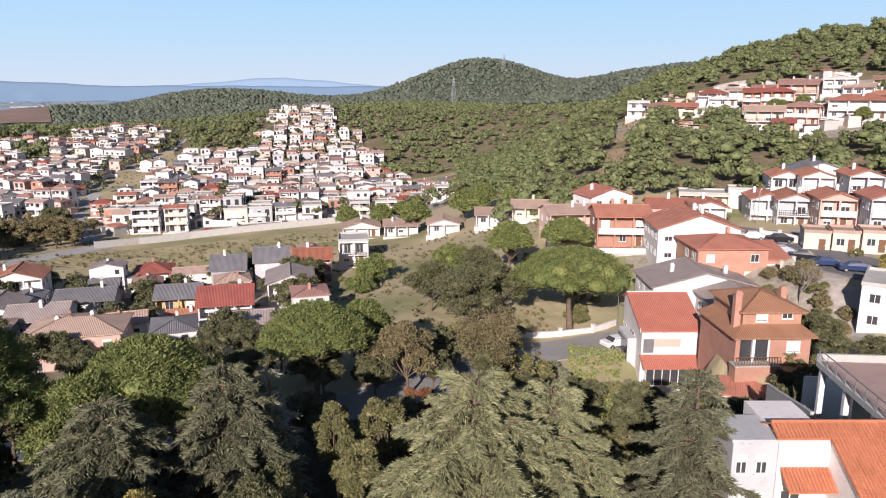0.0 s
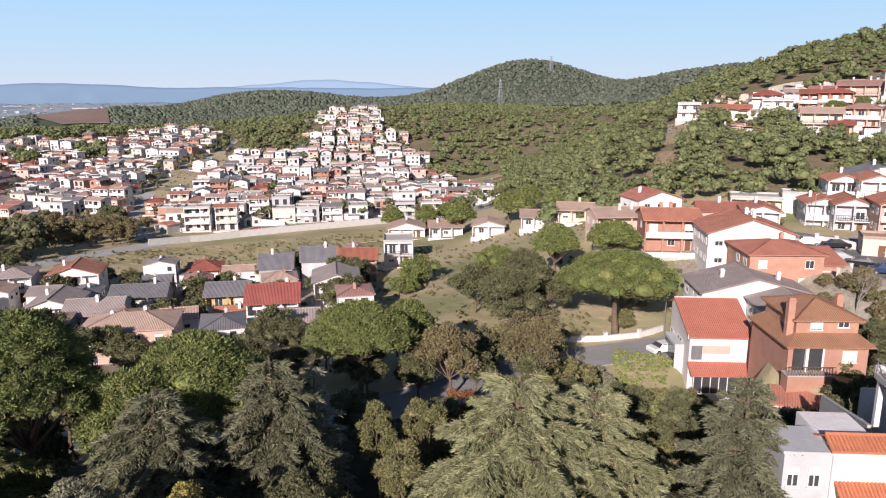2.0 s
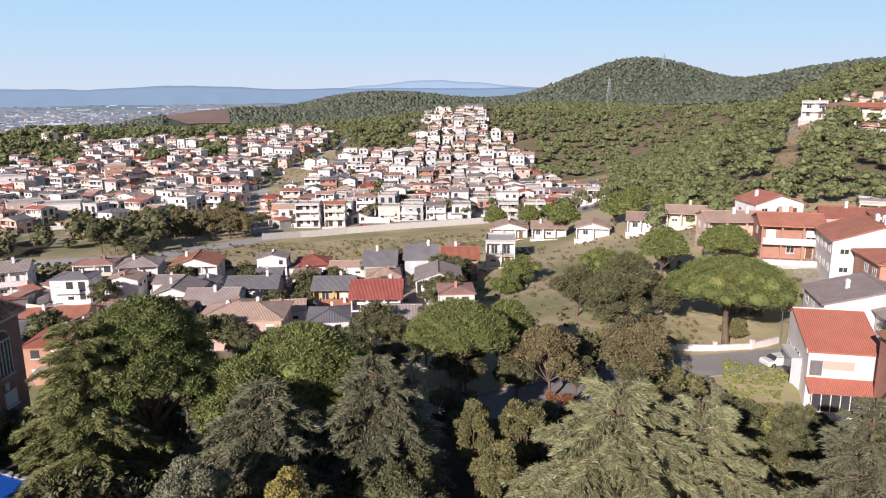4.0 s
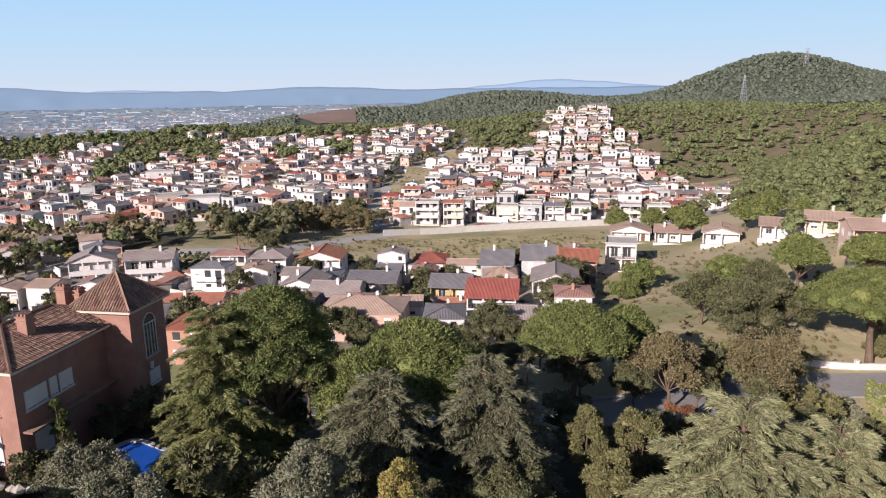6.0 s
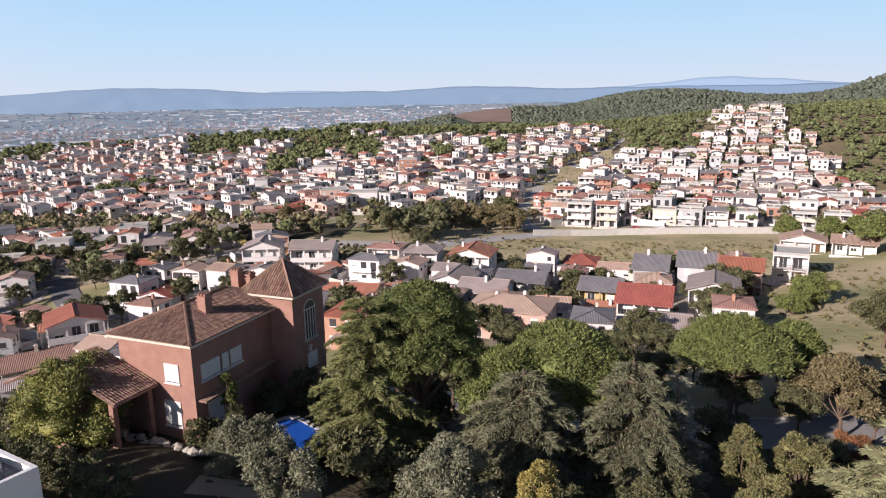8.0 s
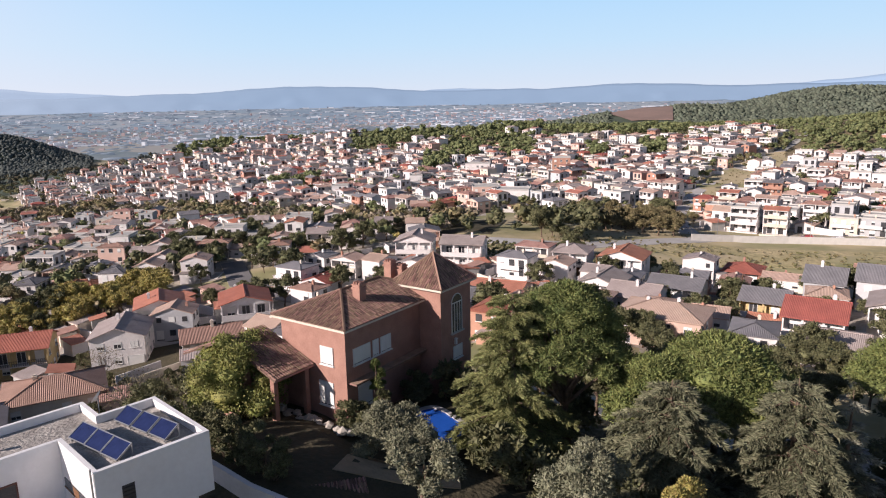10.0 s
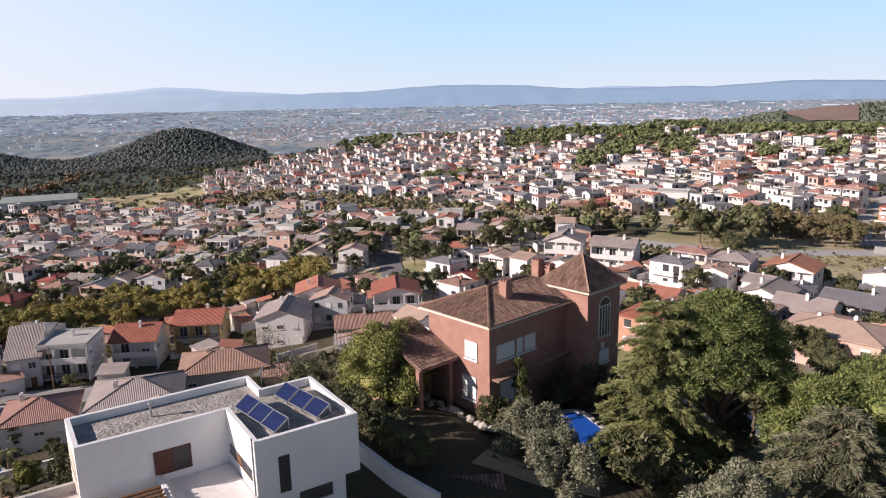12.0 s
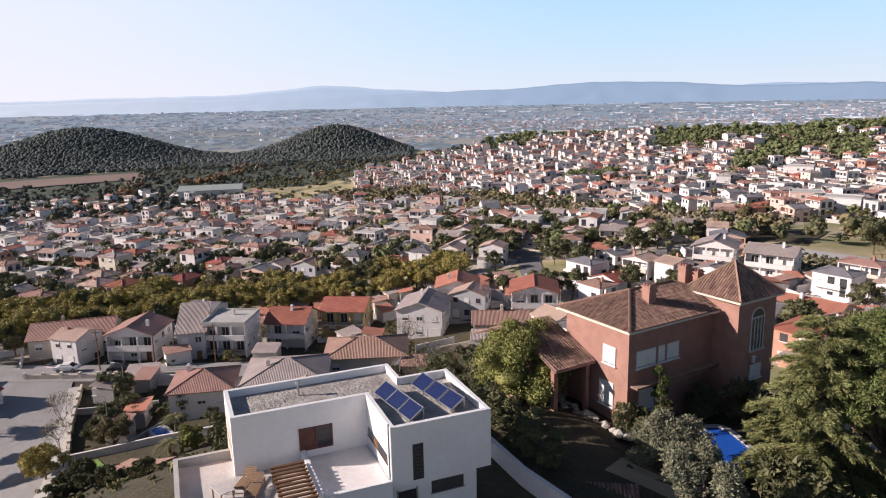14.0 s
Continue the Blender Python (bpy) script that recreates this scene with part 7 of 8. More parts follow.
def brick_house():
    e = new("brick_house")
    e.matrix_basis = pose(-44.35, 35.16, 35.6, 0, 0, 9)
    # local metres: x to the right, y back, z up from the garden
    body = Shape().box(-3.45, 3.45, -5.2, 6.5, -2.5, 7.4)
    piece("wall", body.done("wall", "darkbrick"), e)
    tiled_hip(e, -3.45, 3.45, -5.2, 6.5, 7.6, 22, 0.55, "tile_house")
    tower = Shape().box(1.1, 5.7, 4.15, 8.75, -2.5, 8.5)
    piece("tower", tower.done("tower", "darkbrick"), e)
    tiled_hip(e, 1.1, 5.7, 4.15, 8.75, 8.7, 41.5, 0.4, "tile_house")
    piece("finial", Shape().tube([(3.4, 6.45, 11.0), (3.4, 6.45, 11.5)], [0.06, 0.03]).done("finial", "tile_house"), e)
    for x, y, z, h in ((1.5, -1.2, 8.2, 1.6), (0.0, 4.6, 8.3, 2.0), (0.75, 5.2, 8.3, 1.6)):
        c = Shape().box(-.38, .38, -.38, .38, 0, h).box(-.46, .46, -.46, .46, h - .3, h - .18).box(-.44, .44, -.44, .44, h, h + .1)
        for q in (-0.28, 0.0, 0.28):
            c.box(q - .06, q + .06, -.3, .3, h + .1, h + .26)
        piece("chimney", c.done("chimney", "darkbrick"), e, at=pose(x, y, z))
    # windows: shuttered ones on the sunny end, glazed ones on the shaded side
    window_set(1.35, 1.5, 0.95, e, "window with a closed white shutter", at=pose(1.5, -5.22, 4.3))
    window_set(1.5, 2.0, 0.95, e, "window with a closed white shutter", at=pose(1.3, -5.22, 0.9))
    window_set(2.0, 1.35, 0.95, e, "wide window with white shutters", at=pose(3.47, -3.4, 4.35, 0, 0, 90))
    window_set(0.7, 1.35, 0.95, e, at=pose(3.47, -1.75, 4.35, 0, 0, 90))
    window_set(1.3, 1.35, 0.95, e, at=pose(3.47, -0.5, 4.35, 0, 0, 90))
    window_set(1.6, 1.9, 0.95, e, at=pose(3.47, -3.2, 0.7, 0, 0, 90))
    window_set(1.4, 1.2, 0.95, e, at=pose(5.72, 6.6, 1.9, 0, 0, 90))
    aw = Shape()
    pts = [(-0.8 * math.cos(math.pi * j / 12), 2.6 + 0.8 * math.sin(math.pi * j / 12)) for j in range(13)]
    aw.face([(-0.8, -0.03, 0), (0.8, -0.03, 0)] + [(x, -0.03, z) for x, z in pts[::-1]], 0)
    aw = piece("arched_window", aw.done("arched_window", "glass"), e, "tall arched window with white mullions", at=pose(5.71, 6.5, 4.4, 0, 0, 90))
    bar = Shape().box(0, 0.06, -0.08, 0.0, 0, 2.6).done("mullion", "frame")
    for x in (-0.8, -0.4, 0.0, 0.4, 0.74):
        piece("mullion", bar, aw, at=pose(x, 0, 0))
    piece("transom", Shape().box(-0.8, 0.8, -0.085, -0.002, 2.6, 2.68).done("transom", "frame"), aw)
    piece("sill", Shape().box(-0.95, 0.95, -0.2, 0, -0.12, 0).done("sill", "concrete"), aw)
    piece("arch", Shape().tube([(x, -0.04, z) for x, z in pts], [0.05] * 13, 0, 5).done("arch", "frame"), aw)
    piece("wall_lamp", Shape().box(-.1, .1, -.2, 0, 0, .5).box(-.14, .14, -.24, 0, .5, .56).done("wall_lamp", "frame"), e, at=pose(5.71, 6.2, 3.3, 0, 0, 90))
    # string course, awning and the lower porch roof
    sc = Shape().box(3.45, 4.25, -5.0, 4.1, 3.05, 3.2)
    piece("canopy", sc.done("canopy", "tile_house"), e, "narrow tiled canopy above the ground floor")
    wing = Shape().box(-10.0, -3.2, -8.2, -5.22, -2.5, 4.1)
    piece("porch_wall", wing.done("porch_wall", "darkbrick"), e)
    for x, y in ((-0.5, -8.9), (-0.5, -5.7), (-3.6, -8.9)):
        piece("pillar", Shape().box(x - 0.2, x + 0.2, y - 0.2, y + 0.2, -2.0, 4.2).done("pillar", "darkbrick"), e)
    pr = Shape()
    tile_slope(pr, (0.1, -9.3, 4.1), (0.1, -5.24, 4.1), 0, 4.06, (-5.6, 0, 2.2))
    pr.slab([(0.1, -9.3, 4.08), (0.1, -5.24, 4.08), (-5.5, -5.24, 6.28), (-5.5, -9.3, 6.28)], 0.15)
    tile_slope(pr, (-11.0, -5.24, 4.1), (-11.0, -9.3, 4.1), 0, 4.06, (5.5, 0, 2.2))
    pr.slab([(-11.0, -5.24, 4.08), (-11.0, -9.3, 4.08), (-5.5, -9.3, 6.28), (-5.5, -5.24, 6.28)], 0.15)
    piece("porch_roof", pr.done("porch_roof", "tile_house"), e)
    gb = Shape().face([(-10, -8.2, 4.1), (-3.2, -8.2, 4.1), (-5.5, -8.2, 6.1)])
    piece("porch_gable", gb.done("porch_gable", "darkbrick"), e)
    rng = random.Random(5)
    for j in range(26):
        bv, bf = blob(1, 60 + j, 0.3, 0.9)
        piece("stone", mesh("stone", bv * rng.uniform(0.3, 0.5), bf, "stone"), e, at=pose(-3 + j * 0.32, -6.6 + rng.uniform(-.4, .4), rng.uniform(-0.2, 0.2)))
    return tagged(e, "red brick villa with a square tower and brown barrel-tile roofs", "house")


M["tile_house"] = mat("weathered_barrel_tile", (0.31, 0.19, 0.145), (0.18, 0.11, 0.085), 1.0, 0.85, 0.2, island=0.5)
brick_house()


def pool(x, y, turn, L, W, z, label):
    e = new("swimming_pool")
    e.matrix_basis = pose(x, y, z, 0, 0, turn)
    n = 28
    def ring(k, zz):
        out = []
        for j in range(n):
            a = 2 * math.pi * j / n
            c, s = math.cos(a), math.sin(a)
            out.append((math.copysign(abs(c) ** 0.45, c) * (L / 2 + k), math.copysign(abs(s) ** 0.45, s) * (W / 2 + k), zz))
        return out
    w = Shape().face(ring(0, 0.02))
    piece("water", w.done("water", "water"), e, "deep blue water")
    c = Shape()
    A, B, C = ring(0, 0.12), ring(0.4, 0.12), ring(0.4, -1.5)
    D = ring(0, -0.1)
    for j in range(n):
        k = (j + 1) % n
        c.face([A[j], B[j], B[k], A[k]]).face([B[j], C[j], C[k], B[k]]).face([D[j], A[j], A[k], D[k]])
    piece("coping", c.done("coping", "concrete"), e, "pale stone coping")
    return tagged(e, label, "swimming pool")


pool(-35.0, 35.3, -14, 6.6, 3.4, 35.1, "deep blue swimming pool with pale coping in the garden")


M["tile_flat"] = tile_mat("plain_red_tile", (0.56, 0.2, 0.14), (0.46, 0.16, 0.11))


# ---- the white house with the plain red roof ----
def red_roof_house():
    e = new("house")
    e.matrix_basis = pose(32.9, 86.6, 23.6, 0, 0, -3)
    # long slope towards the garden, short one behind
    W, F, B, H, T = 7.5, -5.8, 3.2, 7.5, 10.3
    b = Shape()
    for x, o in ((-W / 2, 1), (W / 2, -1)):
        b.face([(x, F, -3), (x, F, H), (x, 1.5, T - 0.1), (x, B, 9.4), (x, B, -3)][::o])
    b.face([(-W / 2, F, -3), (W / 2, F, -3), (W / 2, F, H), (-W / 2, F, H)]).face([(W / 2, B, -3), (-W / 2, B, -3), (-W / 2, B, 9.4), (W / 2, B, 9.4)])
    piece("wall", b.done("wall", "white"), e)
    r = Shape().slab([(-4.0, F - 0.3, H - 0.05), (4.0, F - 0.3, H - 0.05), (4.0, 1.5, T), (-4.0, 1.5, T)], 0.16)
    r.slab([(4.0, B + 0.3, 9.25), (-4.0, B + 0.3, 9.25), (-4.0, 1.5, T), (4.0, 1.5, T)], 0.16)
    piece("roof", r.done("roof", "tile_flat"), e)
    v = Shape().box(-4.08, -3.98, F - 0.3, F - 0.1, H - 0.3, H + 0.25).box(3.98, 4.08, F - 0.3, F - 0.1, H - 0.3, H + 0.25)
    v.tube([(-4.0, 1.5, T + 0.02), (4.0, 1.5, T + 0.02)], [0.09, 0.09], 0, 6)
    piece("verge", v.done("verge", "frame"), e, "pale ridge and gutter ends")
    can = Shape().slab([(-3.95, -8.1, 3.3), (3.95, -8.1, 3.3), (3.95, F - 0.01, 4.25), (-3.95, F - 0.01, 4.25)], 0.12)
    piece("canopy", can.done("canopy", "tile_flat"), e, "red tiled canopy over the glazed porch")
    piece("porch_wall", Shape().box(-3.6, 3.6, -7.65, -7.45, -1, 0.9).done("porch_wall", "white"), e)
    post = Shape().box(-0.05, 0.05, -7.6, -7.5, 0.9, 3.4).done("post", "frame")
    pane = Shape().box(0.05, 0.95, -7.57, -7.54, 0.9, 3.3).done("pane", "glass")
    for j in range(8):
        piece("post", post, e, at=pose(-3.5 + j, 0, 0))
        if j < 7:
            piece("pane", pane, e, at=pose(-3.5 + j, 0, 0))
    w = Shape().box(-3.5, -2.2, -5.86, -5.78, 4.5, 6.3, 1).box(-2.15, 1.1, -5.85, -5.78, 5.3, 6.3, 0)
    piece("window", w.done("window", ["pink", "steel"]), e, "wide window behind a terracotta blind")
    for z in (1.0, 3.9):
        window_set(2.2, 2.1, 0.0, e, at=pose(-3.77, -1.5, z, 0, 0, 270))
        window_set(1.6, 1.4, 0.0, e, at=pose(-3.77, 2.2, z + 0.5, 0, 0, 270))
    bay = piece("bay", Shape().box(-4.9, -3.76, -3.6, 1.2, 0, 5.6).done("bay", "grey"), e, "grey glazed bay on the side wall")
    pane = Shape().box(-4.94, -4.88, 0, 0.7, 0.6, 5.2).done("pane", "glass")
    for j in range(6):
        piece("pane", pane, bay, at=pose(0, -3.6 + j * 0.8, 0))
    c = Shape()
    c.box(-3.7, 3.7, -10.5, -7.7, -2, 0.1)
    piece("deck", c.done("deck", "concrete"), e)
    return tagged(e, "white two-storey house with a plain red tiled roof", "house")


red_roof_house()
pool(-98.6, -3.6, 20, 3.6, 1.8, ground_at(-98.6, -3.6) + 0.6, "small bright blue garden pool among shrubs")
pool(30.0, 71.0, -21, 6.0, 2.6, 25.2, "light blue pool in front of the white house")


def tan_brick_house():
    e = new("house")
    e.matrix_basis = pose(39.1, 73.5, 31.6, 0, 0, -1)
    piece("wall", Shape().box(-4.1, 4.1, -4.4, 5.0, -6, 2.9).done("wall", "brickwall"), e)
    up = Shape().box(-2.7, 3.8, -2.6, 5.0, 2.9, 5.1)
    piece("upper_wall", up.done("upper_wall", "brickwall"), e)
    piece("roof", roof_shape("hip", 6.5, 7.6, 5.1, 21, 0.5).done("roof", "tile_tan2"), e, at=pose(0.55, 1.2, 0))
    sk = Shape()
    sk.slab([(-4.6, -5.0, 2.75), (4.6, -5.0, 2.75), (3.8, -2.6, 3.5), (-2.7, -2.6, 3.5)], 0.14)
    sk.slab([(-4.6, 5.2, 2.75), (-4.6, -5.0, 2.75), (-2.7, -2.6, 3.5), (-2.7, 5.2, 3.5)], 0.14)
    sk.slab([(4.6, -5.0, 2.75), (4.6, 5.2, 2.75), (3.8, 5.2, 3.5), (3.8, -2.6, 3.5)], 0.14)
    piece("skirt_roof", sk.done("skirt_roof", "tile_tan2"), e)
    for x, y, h in ((-3.3, -2.2, 4.0), (3.9, 2.0, 3.2)):
        piece("chimney", Shape().box(-.35, .35, -.35, .35, 0, h).box(-.42, .42, -.42, .42, h, h + .15).box(-.3, .3, -.3, .3, h + .15, h + .4).done("chimney", "brickwall"), e, at=pose(x, y, 2.9))
    window_set(1.3, 1.1, 0.9, e, at=pose(-0.6, -2.62, 3.8))
    window_set(1.2, 0.8, 0.0, e, at=pose(2.2, -2.62, 4.1))
    window_set(1.5, 1.3, 0.95, e, at=pose(2.2, -4.42, 0.9))
    ent = Shape().box(-3.6, -0.4, -4.44, -4.38, 0.0, 2.4, 0).box(-2.5, -2.2, -4.9, -4.6, -0.2, 2.7, 1).box(-0.6, -0.4, -4.5, -4.36, 0, 2.5, 1)
    piece("entrance", ent.done("entrance", ["glass", "white"]), e)
    piece("terrace", Shape().box(-4.6, 0.2, -5.9, -4.42, -6, -0.1).done("terrace", "brickwall"), e)
    piece("terrace_edge", Shape().box(-4.7, 0.3, -6.0, -4.42, -0.1, 0.0).done("terrace_edge", "concrete"), e)
    piece("rail", Shape().box(-4.6, 0.2, -5.9, -5.84, 0.9, 0.96).box(-4.6, 0.2, -5.89, -5.85, 0.15, 0.19).done("rail", "wood"), e)
    bal = Shape().box(0, 0.05, -5.9, -5.85, 0, 0.9).done("baluster", "wood")
    for j in range(17):
        piece("baluster", bal, e, at=pose(-4.6 + j * 0.297, 0, 0))
    return tagged(e, "orange brick house with a faded tiled hip roof and skirt roof", "house")


M["tile_tan2"] = tile_mat("faded_orange_tile", (0.44, 0.23, 0.135), (0.34, 0.17, 0.10))
tan_brick_house()


# ---- the white house with the bright orange roof, and the garage deck ----
def orange_roof_house():
    e = new("house")
    e.matrix_basis = pose(23.5, 39.6, 32.7, 0, 0, -3)
    # one broad slope falls towards the garden; the main block cuts back below its crest, a flat-roofed block stands
    # beside, its shade put into a grey colour
    piece("wall", Shape().box(0, 3.3, 0, 5.5, -3, 5.75).done("wall", "white"), e)
    k = 0.53
    ww = Shape()
    for x, o in ((3.3, -1), (10.5, 1)):
        ww.face([(x, -6.4, -3), (x, 5.5, -3), (x, 5.5, 4.0), (x, 0.9, 6.2), (x, -6.4, 6.2 - 7.3 * k)][::o])
    ww.face([(3.3, -6.4, -3), (10.5, -6.4, -3), (10.5, -6.4, 6.2 - 7.3 * k), (3.3, -6.4, 6.2 - 7.3 * k)])
    piece("wing_wall", ww.done("wing_wall", "white"), e)
    s = Shape()
    tile_slope(s, (-0.25, -0.2, 6.4 - 1.1 * k), (3.12, -0.2, 6.4 - 1.1 * k), 0, 3.37, (0, 1.1, 1.1 * k))
    s.slab([(-0.25, -0.2, 6.38 - 1.1 * k), (3.12, -0.2, 6.38 - 1.1 * k), (3.12, 0.9, 6.38), (-0.25, 0.9, 6.38)], 0.12)
    s.slab([(11.0, 5.8, 4.1), (-0.25, 5.8, 4.1), (-0.25, 0.9, 6.38), (11.0, 0.9, 6.38)], 0.12)
    piece("roof", s.done("roof", "tile_bright"), e)
    s = Shape()
    tile_slope(s, (3.12, -6.8, 6.4 - 7.7 * k), (11.0, -6.8, 6.4 - 7.7 * k), 0, 7.88, (0, 7.7, 7.7 * k))
    s.slab([(3.12, -6.8, 6.38 - 7.7 * k), (11.0, -6.8, 6.38 - 7.7 * k), (11.0, 0.9, 6.38), (3.12, 0.9, 6.38)], 0.14)
    piece("wing_roof", s.done("wing_roof", "tile_bright"), e)
    rd = Shape().tube([(-0.25, 0.9, 6.46), (11.0, 0.9, 6.46)], [0.12, 0.12], 0, 6)
    piece("ridge", rd.done("ridge", "tile_bright"), e)
    s = Shape()
    tile_slope(s, (0.2, -1.4, 2.75), (3.3, -1.4, 2.75), 0, 3.1, (0, 1.4, 0.9))
    s.slab([(0.2, -1.4, 2.73), (3.3, -1.4, 2.73), (3.3, 0.0, 3.63), (0.2, 0.0, 3.63)], 0.1)
    piece("canopy", s.done("canopy", "tile_bright"), e, "orange tiled canopy above a window")
    piece("side_wall", Shape().box(-2.9, -0.02, 0.1, 3.4, -3, 5.45).done("side_wall", "grey"), e, "side block coloured grey for its shade")
    piece("side_parapet", Shape().box(-3.05, -0.02, -0.05, 3.5, 5.45, 5.65).done("side_parapet", "grey"), e)
    for x, z in ((-2.3, 3.2), (-1.0, 3.2), (-2.3, 0.6), (-1.0, 0.6)):
        window_set(0.75, 1.3, 0.35, e, at=pose(x, 0.08, z))
    window_set(1.3, 1.2, 0.0, e, at=pose(1.0, -0.02, 0.9))
    return tagged(e, "white house with bright orange barrel-tile roofs", "house")


M["tile_bright"] = mat("bright_orange_barrel_tile", (0.53, 0.20, 0.105), (0.42, 0.15, 0.08), 1.2, 0.8, 0.2, island=0.10)
orange_roof_house()


def garage_deck():
    e = new("garage_deck")
    e.matrix_basis = pose(32.9, 51.6, 33.0, 0, 0, -8)
    piece("slab", Shape().box(0, 12, -17, 0, 5.25, 5.7).done("slab", "concrete"), e)
    piece("paving", Shape().box(0.3, 11.8, -16.8, -0.3, 5.7, 5.75).done("paving", "pavers"), e, "reddish paved deck")
    for y in (-0.5, -4.6, -8.7, -12.8, -16.6):
        piece("column", Shape().box(-.2, .2, -.2, .2, -2, 5.25).done("column", "white"), e, at=pose(0.35, y, 0))
    piece("back_wall", Shape().box(4.5, 4.8, -17, 0, -2, 5.25).done("back_wall", "brickwall"), e)
    piece("end_wall", Shape().box(0, 12, -0.12, 0.12, 5.7, 6.3).done("end_wall", "concrete"), e, "low concrete end wall")
    piece("rail", Shape().box(0.02, 0.08, -17, -0.12, 6.72, 6.78).box(0.03, 0.07, -17, -0.12, 6.25, 6.28).done("rail", "steel"), e)
    post = Shape().box(0.02, 0.08, 0, .06, 5.7, 6.72).done("post", "steel")
    for j in range(12):
        piece("post", post, e, at=pose(0, -0.3 - j * 1.5, 0))
    return tagged(e, "concrete garage deck on white columns with a steel railing", "garage")


M["pavers"] = mat("reddish_pavers", (0.44, 0.31, 0.27), (0.35, 0.25, 0.22), 2.0, 0.9, 0.2, fine=6)
garage_deck()
long_wall("block_wall", [(32.5, 57.6), (31.7, 52.6), (30.9, 48.2)], 4.8, 0.25, "concrete", "rough grey block wall between two plots")
h = near_house("garden_shed", 5.0, 2.6, 1, "shed", "cream", "tile_orange", 12, 0, False, 77)
h.matrix_basis = pose(35.4, 66.6, 26.2, 0, 0, -24)
tagged(h, "low garden shed with an orange tiled lean-to roof", "shed")
pool(34.6, 63.6, -20, 3.4, 1.6, 28.6, "small bright blue garden pool beside a shed")
long_wall("white_wall", [(36.4, 58.6), (37.4, 57.2), (38.0, 54.0)], 4.4, 0.3, "white", "white rendered wall beside the garage deck")


# ---- cars ----
def car(x, y, turn, paint, label, lift=0.15):
    e = new("car")
    e.matrix_basis = pose(x, y, ground_at(x, y) + lift, 0, 0, turn)
    prof = [(-2.1, .35), (-2.15, .75), (-1.95, .95), (-1.25, 1.0), (-0.75, 1.42), (0.75, 1.45), (1.5, 1.0), (2.05, .92), (2.12, .6), (2.05, .35)]
    s = Shape()
    ins = lambda z: 0.84 if z <= 1.01 else 0.66
    n = len(prof)
    for sd in (1, -1):
        pts = [(px, sd * ins(pz), pz) for px, pz in prof]
        s.face(pts[::-1] if sd == 1 else pts, 0)
    for j in range(n):
        (ax, az), (bx, bz) = prof[j], prof[(j + 1) % n]
        glass = 1 if (az, bz) in ((1.0, 1.42), (1.45, 1.0)) else 0
        s.face([(ax, ins(az), az), (bx, ins(bz), bz), (bx, -ins(bz), bz), (ax, -ins(az), az)][::-1], glass)
    piece("body", s.done("body", [paint, "glass"]), e)
    for sd in (1, -1):
        g = Shape().face([(-1.05, sd * .80, 1.03), (1.3, sd * .80, 1.03), (0.68, sd * .70, 1.38), (-.68, sd * .70, 1.36)][::sd])
        piece("side_window", g.done("side_window", "glass"), e)
        for wx in (-1.3, 1.35):
            w = Shape().tube([(wx, sd * .70, .32), (wx, sd * .88, .32)], [.32, .32], 0, 12).tube([(wx, sd * .86, .32), (wx, sd * .9, .32)], [.18, .18], 1, 8)
            piece("wheel", w.done("wheel", ["tyre", "steel"]), e)
    return tagged(e, label, "car")


M["tyre"] = mat("tyre_rubber", (0.02, 0.02, 0.02), (0.03, 0.03, 0.03), 0.3, 0.9)
for nm, c in (("car_white", (0.75, 0.75, 0.74)), ("car_black", (0.02, 0.02, 0.024)), ("car_blue", (0.03, 0.05, 0.12)), ("car_silver", (0.45, 0.46, 0.48)), ("car_red", (0.35, 0.03, 0.03))):
    M[nm] = mat(nm, c, tuple(q * 0.95 for q in c), 1, 0.25, spec=0.6)
car(-137.5, -19.5, 72, "car_white", "white hatchback parked at the kerb", 0.3)
car(-133.2, -10.5, 70, "car_black", "black saloon parked at the kerb", 0.3)
car(27.6, 87.0, 22, "car_white", "white car parked on the lane")
for (p, w), cx, cy, ct in ((("car_white", "white"), 60.5, 117.6, -20), (("car_black", "black"), 63.4, 113.9, -14), (("car_black", "black"), 56.6, 108.0, -24), (("car_silver", "silver"), 58.8, 105.4, -10), (("car_black", "black"), 60.2, 101.2, -30), (("car_blue", "dark blue"), 61.4, 97.2, -14), (("car_blue", "dark blue"), 63.8, 93.8, -20)):
    car(cx, cy, ct, p, f"{w} car parked in the street")
for j, (p, w) in enumerate((("car_red", "red"), ("car_white", "white"), ("car_silver", "silver"), ("car_black", "black"), ("car_white", "white"))):
    car(-62 + j * 7.5, 216.6 + j * 2.1, 18, p, f"{w} car parked along the valley street")


# ---- posts and masts ----
def street_lamp(x, y, turn, h=6.5):
    e = new("street_lamp")
    e.matrix_basis = pose(x, y, ground_at(x, y) - 0.1, 0, 0, turn)
    piece("pole", Shape().tube([(0, 0, 0), (0, 0, h), (0.4, 0, h + .3), (1.2, 0, h + .35)], [.08, .06, .05, .04], 0, 8).done("pole", "steel"), e)
    piece("lamp_head", Shape().box(1.1, 1.75, -.13, .13, h + .28, h + .42).done("lamp_head", "frame"), e)
    return tagged(e, "grey street lamp with a curved arm", "street lamp")


for x, y, a in ((-103, -10.5, 250), (-118, -9, 250), (-129.5, -7, 180), (29.6, 93.5, 240), (-84, 205, 0), (-60, 211, 0), (66, 127, 0)):
    street_lamp(x, y, a)


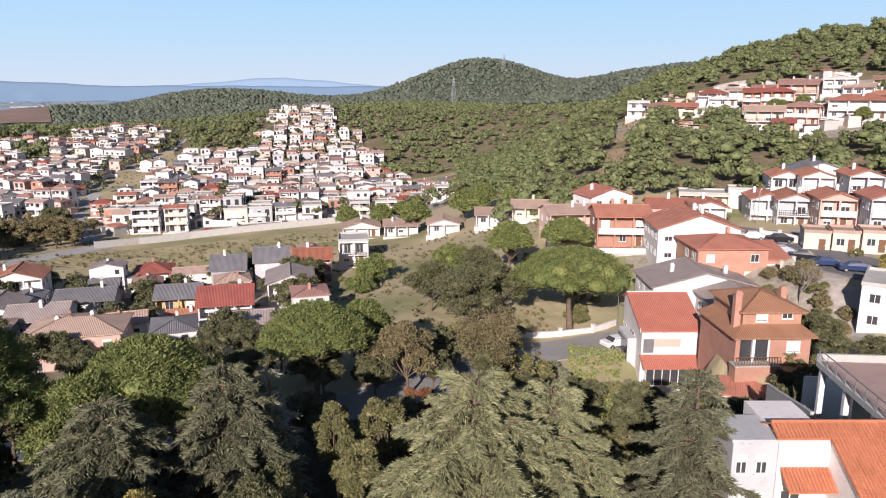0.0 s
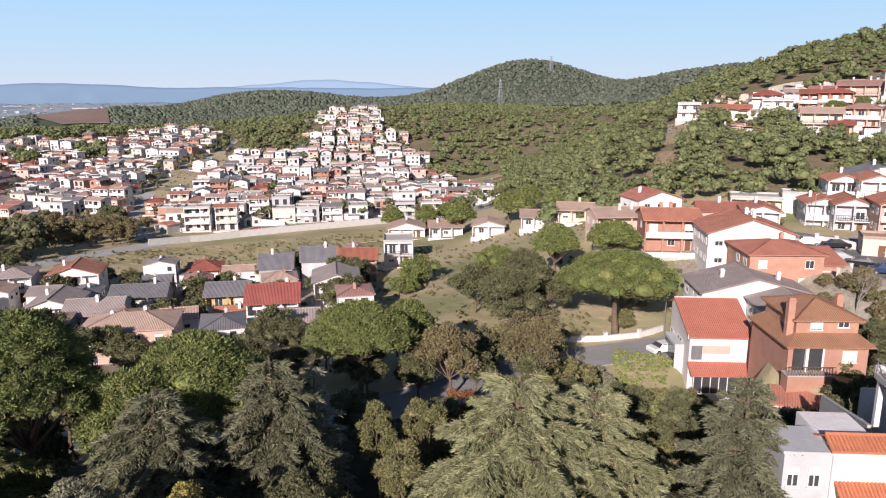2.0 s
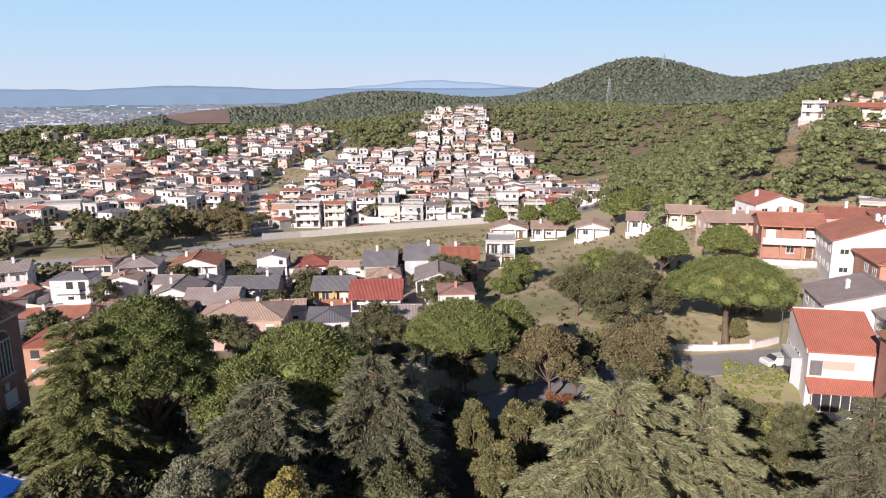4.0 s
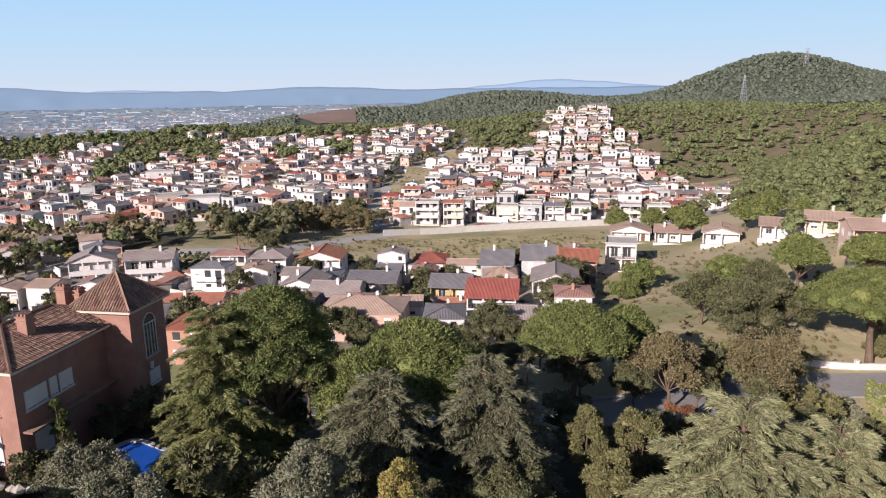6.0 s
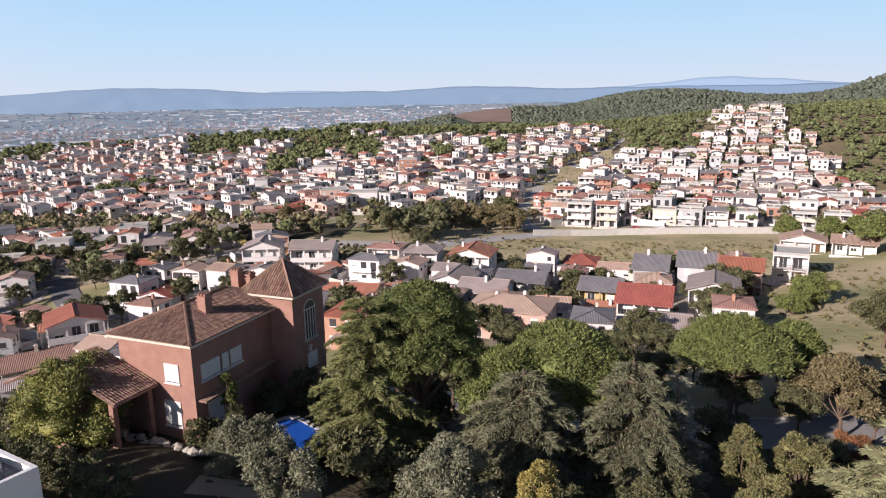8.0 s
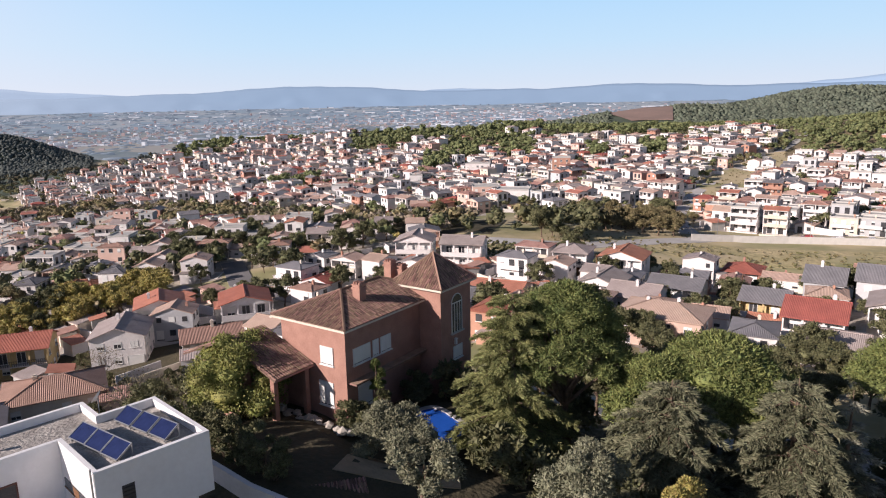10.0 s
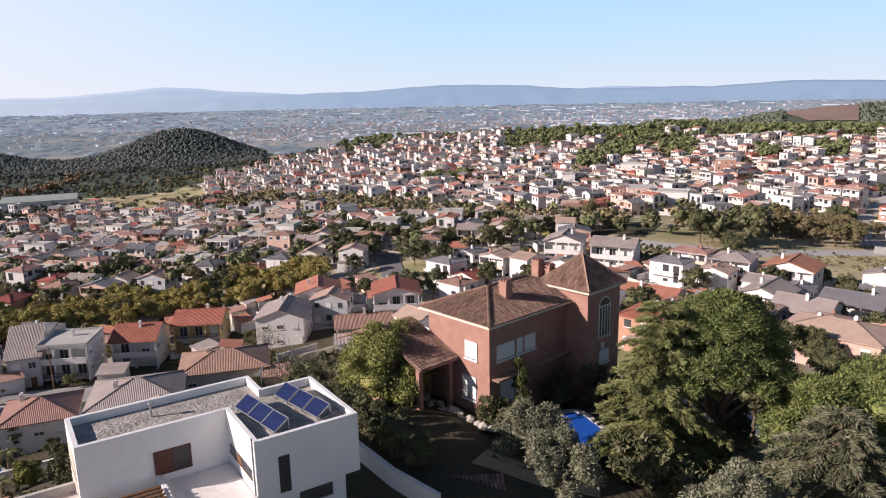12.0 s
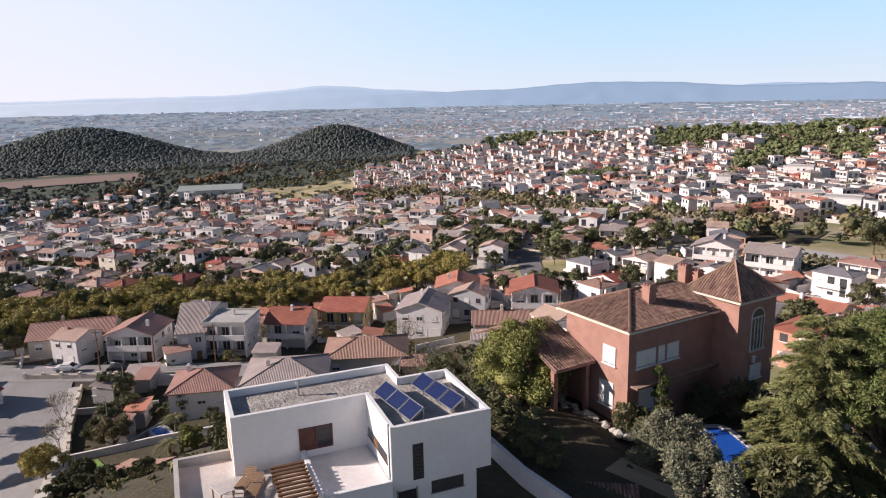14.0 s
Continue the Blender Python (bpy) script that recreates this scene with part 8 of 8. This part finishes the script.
def utility_pole(x, y, h=8):
    e = new("utility_pole")
    e.matrix_basis = pose(x, y, ground_at(x, y) - 0.2, 0, 0, 70)
    piece("pole", Shape().tube([(0, 0, 0), (0, 0, h)], [.14, .09], 0, 8).done("pole", "wood"), e)
    piece("crossarm", Shape().box(-.8, .8, -.05, .05, h - .5, h - .38).done("crossarm", "wood"), e)
    return tagged(e, "wooden utility pole with a crossarm", "utility pole")


for x, y in ((-131, -4.5), (-136, -14), (-132, 6), (-80, 131), (-52, 141)):
    utility_pole(x, y)


def pylon(x, y, h=32):
    e = new("pylon")
    e.matrix_basis = pose(x, y, ground_at(x, y), 0, 0, 20)
    s = Shape()
    w = lambda z: 2.6 * (1 - z / h) + 0.5
    lv = [h * j / 9 for j in range(10)]
    for a, b in zip(lv, lv[1:]):
        ca = [(sx * w(a), sy * w(a), a) for sx, sy in ((1, 1), (1, -1), (-1, -1), (-1, 1))]
        cb = [(sx * w(b), sy * w(b), b) for sx, sy in ((1, 1), (1, -1), (-1, -1), (-1, 1))]
        for j in range(4):
            k = (j + 1) % 4
            for p, q in ((ca[j], cb[j]), (ca[j], cb[k]), (ca[k], cb[j])):
                s.tube([p, q], [.16, .16], 0, 3)
    piece("lattice", s.done("lattice", "steel"), e)
    t = Shape()
    for z in (h * .7, h * .82, h * .94):
        t.box(-4.5, 4.5, -.2, .2, z, z + .3)
    piece("crossarms", t.done("crossarms", "steel"), e)
    return tagged(e, "grey lattice power pylon on a wooded ridge", "pylon")


pylon(56, 850)
pylon(160, 1180, 28)


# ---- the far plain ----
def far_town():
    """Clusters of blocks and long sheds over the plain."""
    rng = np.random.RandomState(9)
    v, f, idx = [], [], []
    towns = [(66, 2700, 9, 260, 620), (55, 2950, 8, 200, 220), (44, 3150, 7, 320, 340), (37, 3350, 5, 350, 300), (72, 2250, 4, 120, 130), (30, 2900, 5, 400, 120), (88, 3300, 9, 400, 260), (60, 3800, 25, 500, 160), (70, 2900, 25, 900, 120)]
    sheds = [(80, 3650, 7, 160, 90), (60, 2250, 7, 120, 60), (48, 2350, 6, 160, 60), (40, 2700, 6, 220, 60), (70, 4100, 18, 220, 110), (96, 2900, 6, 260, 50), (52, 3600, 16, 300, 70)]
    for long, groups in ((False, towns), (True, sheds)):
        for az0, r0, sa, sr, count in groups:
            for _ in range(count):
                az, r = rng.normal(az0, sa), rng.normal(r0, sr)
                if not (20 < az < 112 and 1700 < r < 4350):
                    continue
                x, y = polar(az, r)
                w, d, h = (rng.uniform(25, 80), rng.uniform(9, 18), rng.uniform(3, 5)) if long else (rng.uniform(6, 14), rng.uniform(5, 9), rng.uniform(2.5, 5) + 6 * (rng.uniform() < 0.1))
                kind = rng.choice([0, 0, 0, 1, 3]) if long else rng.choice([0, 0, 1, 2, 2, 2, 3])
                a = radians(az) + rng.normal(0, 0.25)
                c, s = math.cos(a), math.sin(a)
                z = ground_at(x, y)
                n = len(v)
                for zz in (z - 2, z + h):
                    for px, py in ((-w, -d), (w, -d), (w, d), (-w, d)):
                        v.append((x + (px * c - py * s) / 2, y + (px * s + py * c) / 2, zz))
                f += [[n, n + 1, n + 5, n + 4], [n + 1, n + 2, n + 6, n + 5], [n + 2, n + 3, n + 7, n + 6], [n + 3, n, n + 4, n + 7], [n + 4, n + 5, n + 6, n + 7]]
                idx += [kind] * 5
    # haze is put into the blocks as a faint glow of their colours
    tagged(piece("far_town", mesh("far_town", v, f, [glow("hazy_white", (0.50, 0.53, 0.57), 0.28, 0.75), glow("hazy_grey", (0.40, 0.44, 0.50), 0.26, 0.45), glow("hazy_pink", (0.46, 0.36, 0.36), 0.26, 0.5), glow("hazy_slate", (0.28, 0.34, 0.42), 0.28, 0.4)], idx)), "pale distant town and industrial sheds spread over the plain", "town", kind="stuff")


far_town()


# ---- landmarks of the far slopes ----
def apartment(x, y, turn, W, D, floors, wall, label):
    h = near_house("apartment_block", W, D, floors, "flat", wall, "concrete", 10, 0, False, 7, 6.0)
    h.matrix_basis = pose(x, y, ground_at(x, y), 0, 0, turn)
    return tagged(h, label, "building")


apartment(-224.9, 328.4, 34, 10, 9, 4, "brickwall", "orange-red brick four-storey apartment block on the slope")
apartment(-173.2, 220.0, 30, 13, 9, 3, "white", "white three-storey apartment block on the slope")
apartment(-266.9, 305.9, 36, 14, 9, 3, "white", "white three-storey apartment block on the slope")
apartment(-200.7, 235.0, 44, 12, 9, 3, "pink", "pink three-storey apartment block on the slope")


def sports_hall(x, y):
    e = new("sports_hall")
    e.matrix_basis = pose(x, y, ground_at(x, y), 0, 0, 80)
    piece("wall", wall_shape("gable", 46, 30, 8, 9, 4).done("wall", "white"), e)
    piece("roof", roof_shape("gable", 46, 30, 8, 9, 1.0, 0.4).done("roof", "roofgreen"), e)
    piece("annex", Shape().box(-30, -23, -14, 12, -3, 4.5).done("annex", "white"), e)
    return tagged(e, "large white sports hall with a pale green roof", "building")


M["roofgreen"] = mat("pale_green_metal_roof", (0.42, 0.46, 0.42), (0.35, 0.39, 0.36), 8, 0.6, metal=0.2)
sports_hall(*polar(86.5, 580))
long_wall("terrace_wall", [(-85.2, -10.6), (-78.5, -6.0)], 1.0, 0.3, "darkbrick", "reddish terrace wall in the garden")
long_wall("terrace_wall", [(-98, -7.5), (-104, -2), (-112, 2)], 1.0, 0.3, "stone", "stone terrace wall among dark shrubs")


def shed(x, y, z, turn):
    e = new("garden_shed")
    e.matrix_basis = pose(x, y, z, 0, 0, turn)
    piece("wall", Shape().box(-1.4, 1.4, -1.1, 1.1, -3.5, 0).done("wall", "brickwall"), e)
    s = Shape()
    tile_slope(s, (-1.7, -1.5, -0.1), (1.7, -1.5, -0.1), 0, 3.4, (0, 2.9, 0.75))
    s.slab([(-1.7, -1.5, -0.12), (1.7, -1.5, -0.12), (1.7, 1.4, 0.63), (-1.7, 1.4, 0.63)], 0.1)
    piece("roof", s.done("roof", "tile_house"), e)
    return tagged(e, "small garden shed with a brown barrel-tile roof", "shed")


shed(-30.4, 22.3, 36.6, 60)
fp = new("post")
fp.matrix_basis = pose(-29.2, 29.6, ground_at(-29.2, 29.6))
piece("pole", Shape().tube([(0, 0, -0.3), (0, 0, 2.4)], [0.045, 0.04], 0, 8).done("pole", "frame"), fp)
piece("base", Shape().box(-0.25, 0.25, -0.25, 0.25, -0.3, 0.12).done("base", "concrete"), fp)
tagged(fp, "thin white post on a concrete base", "post")
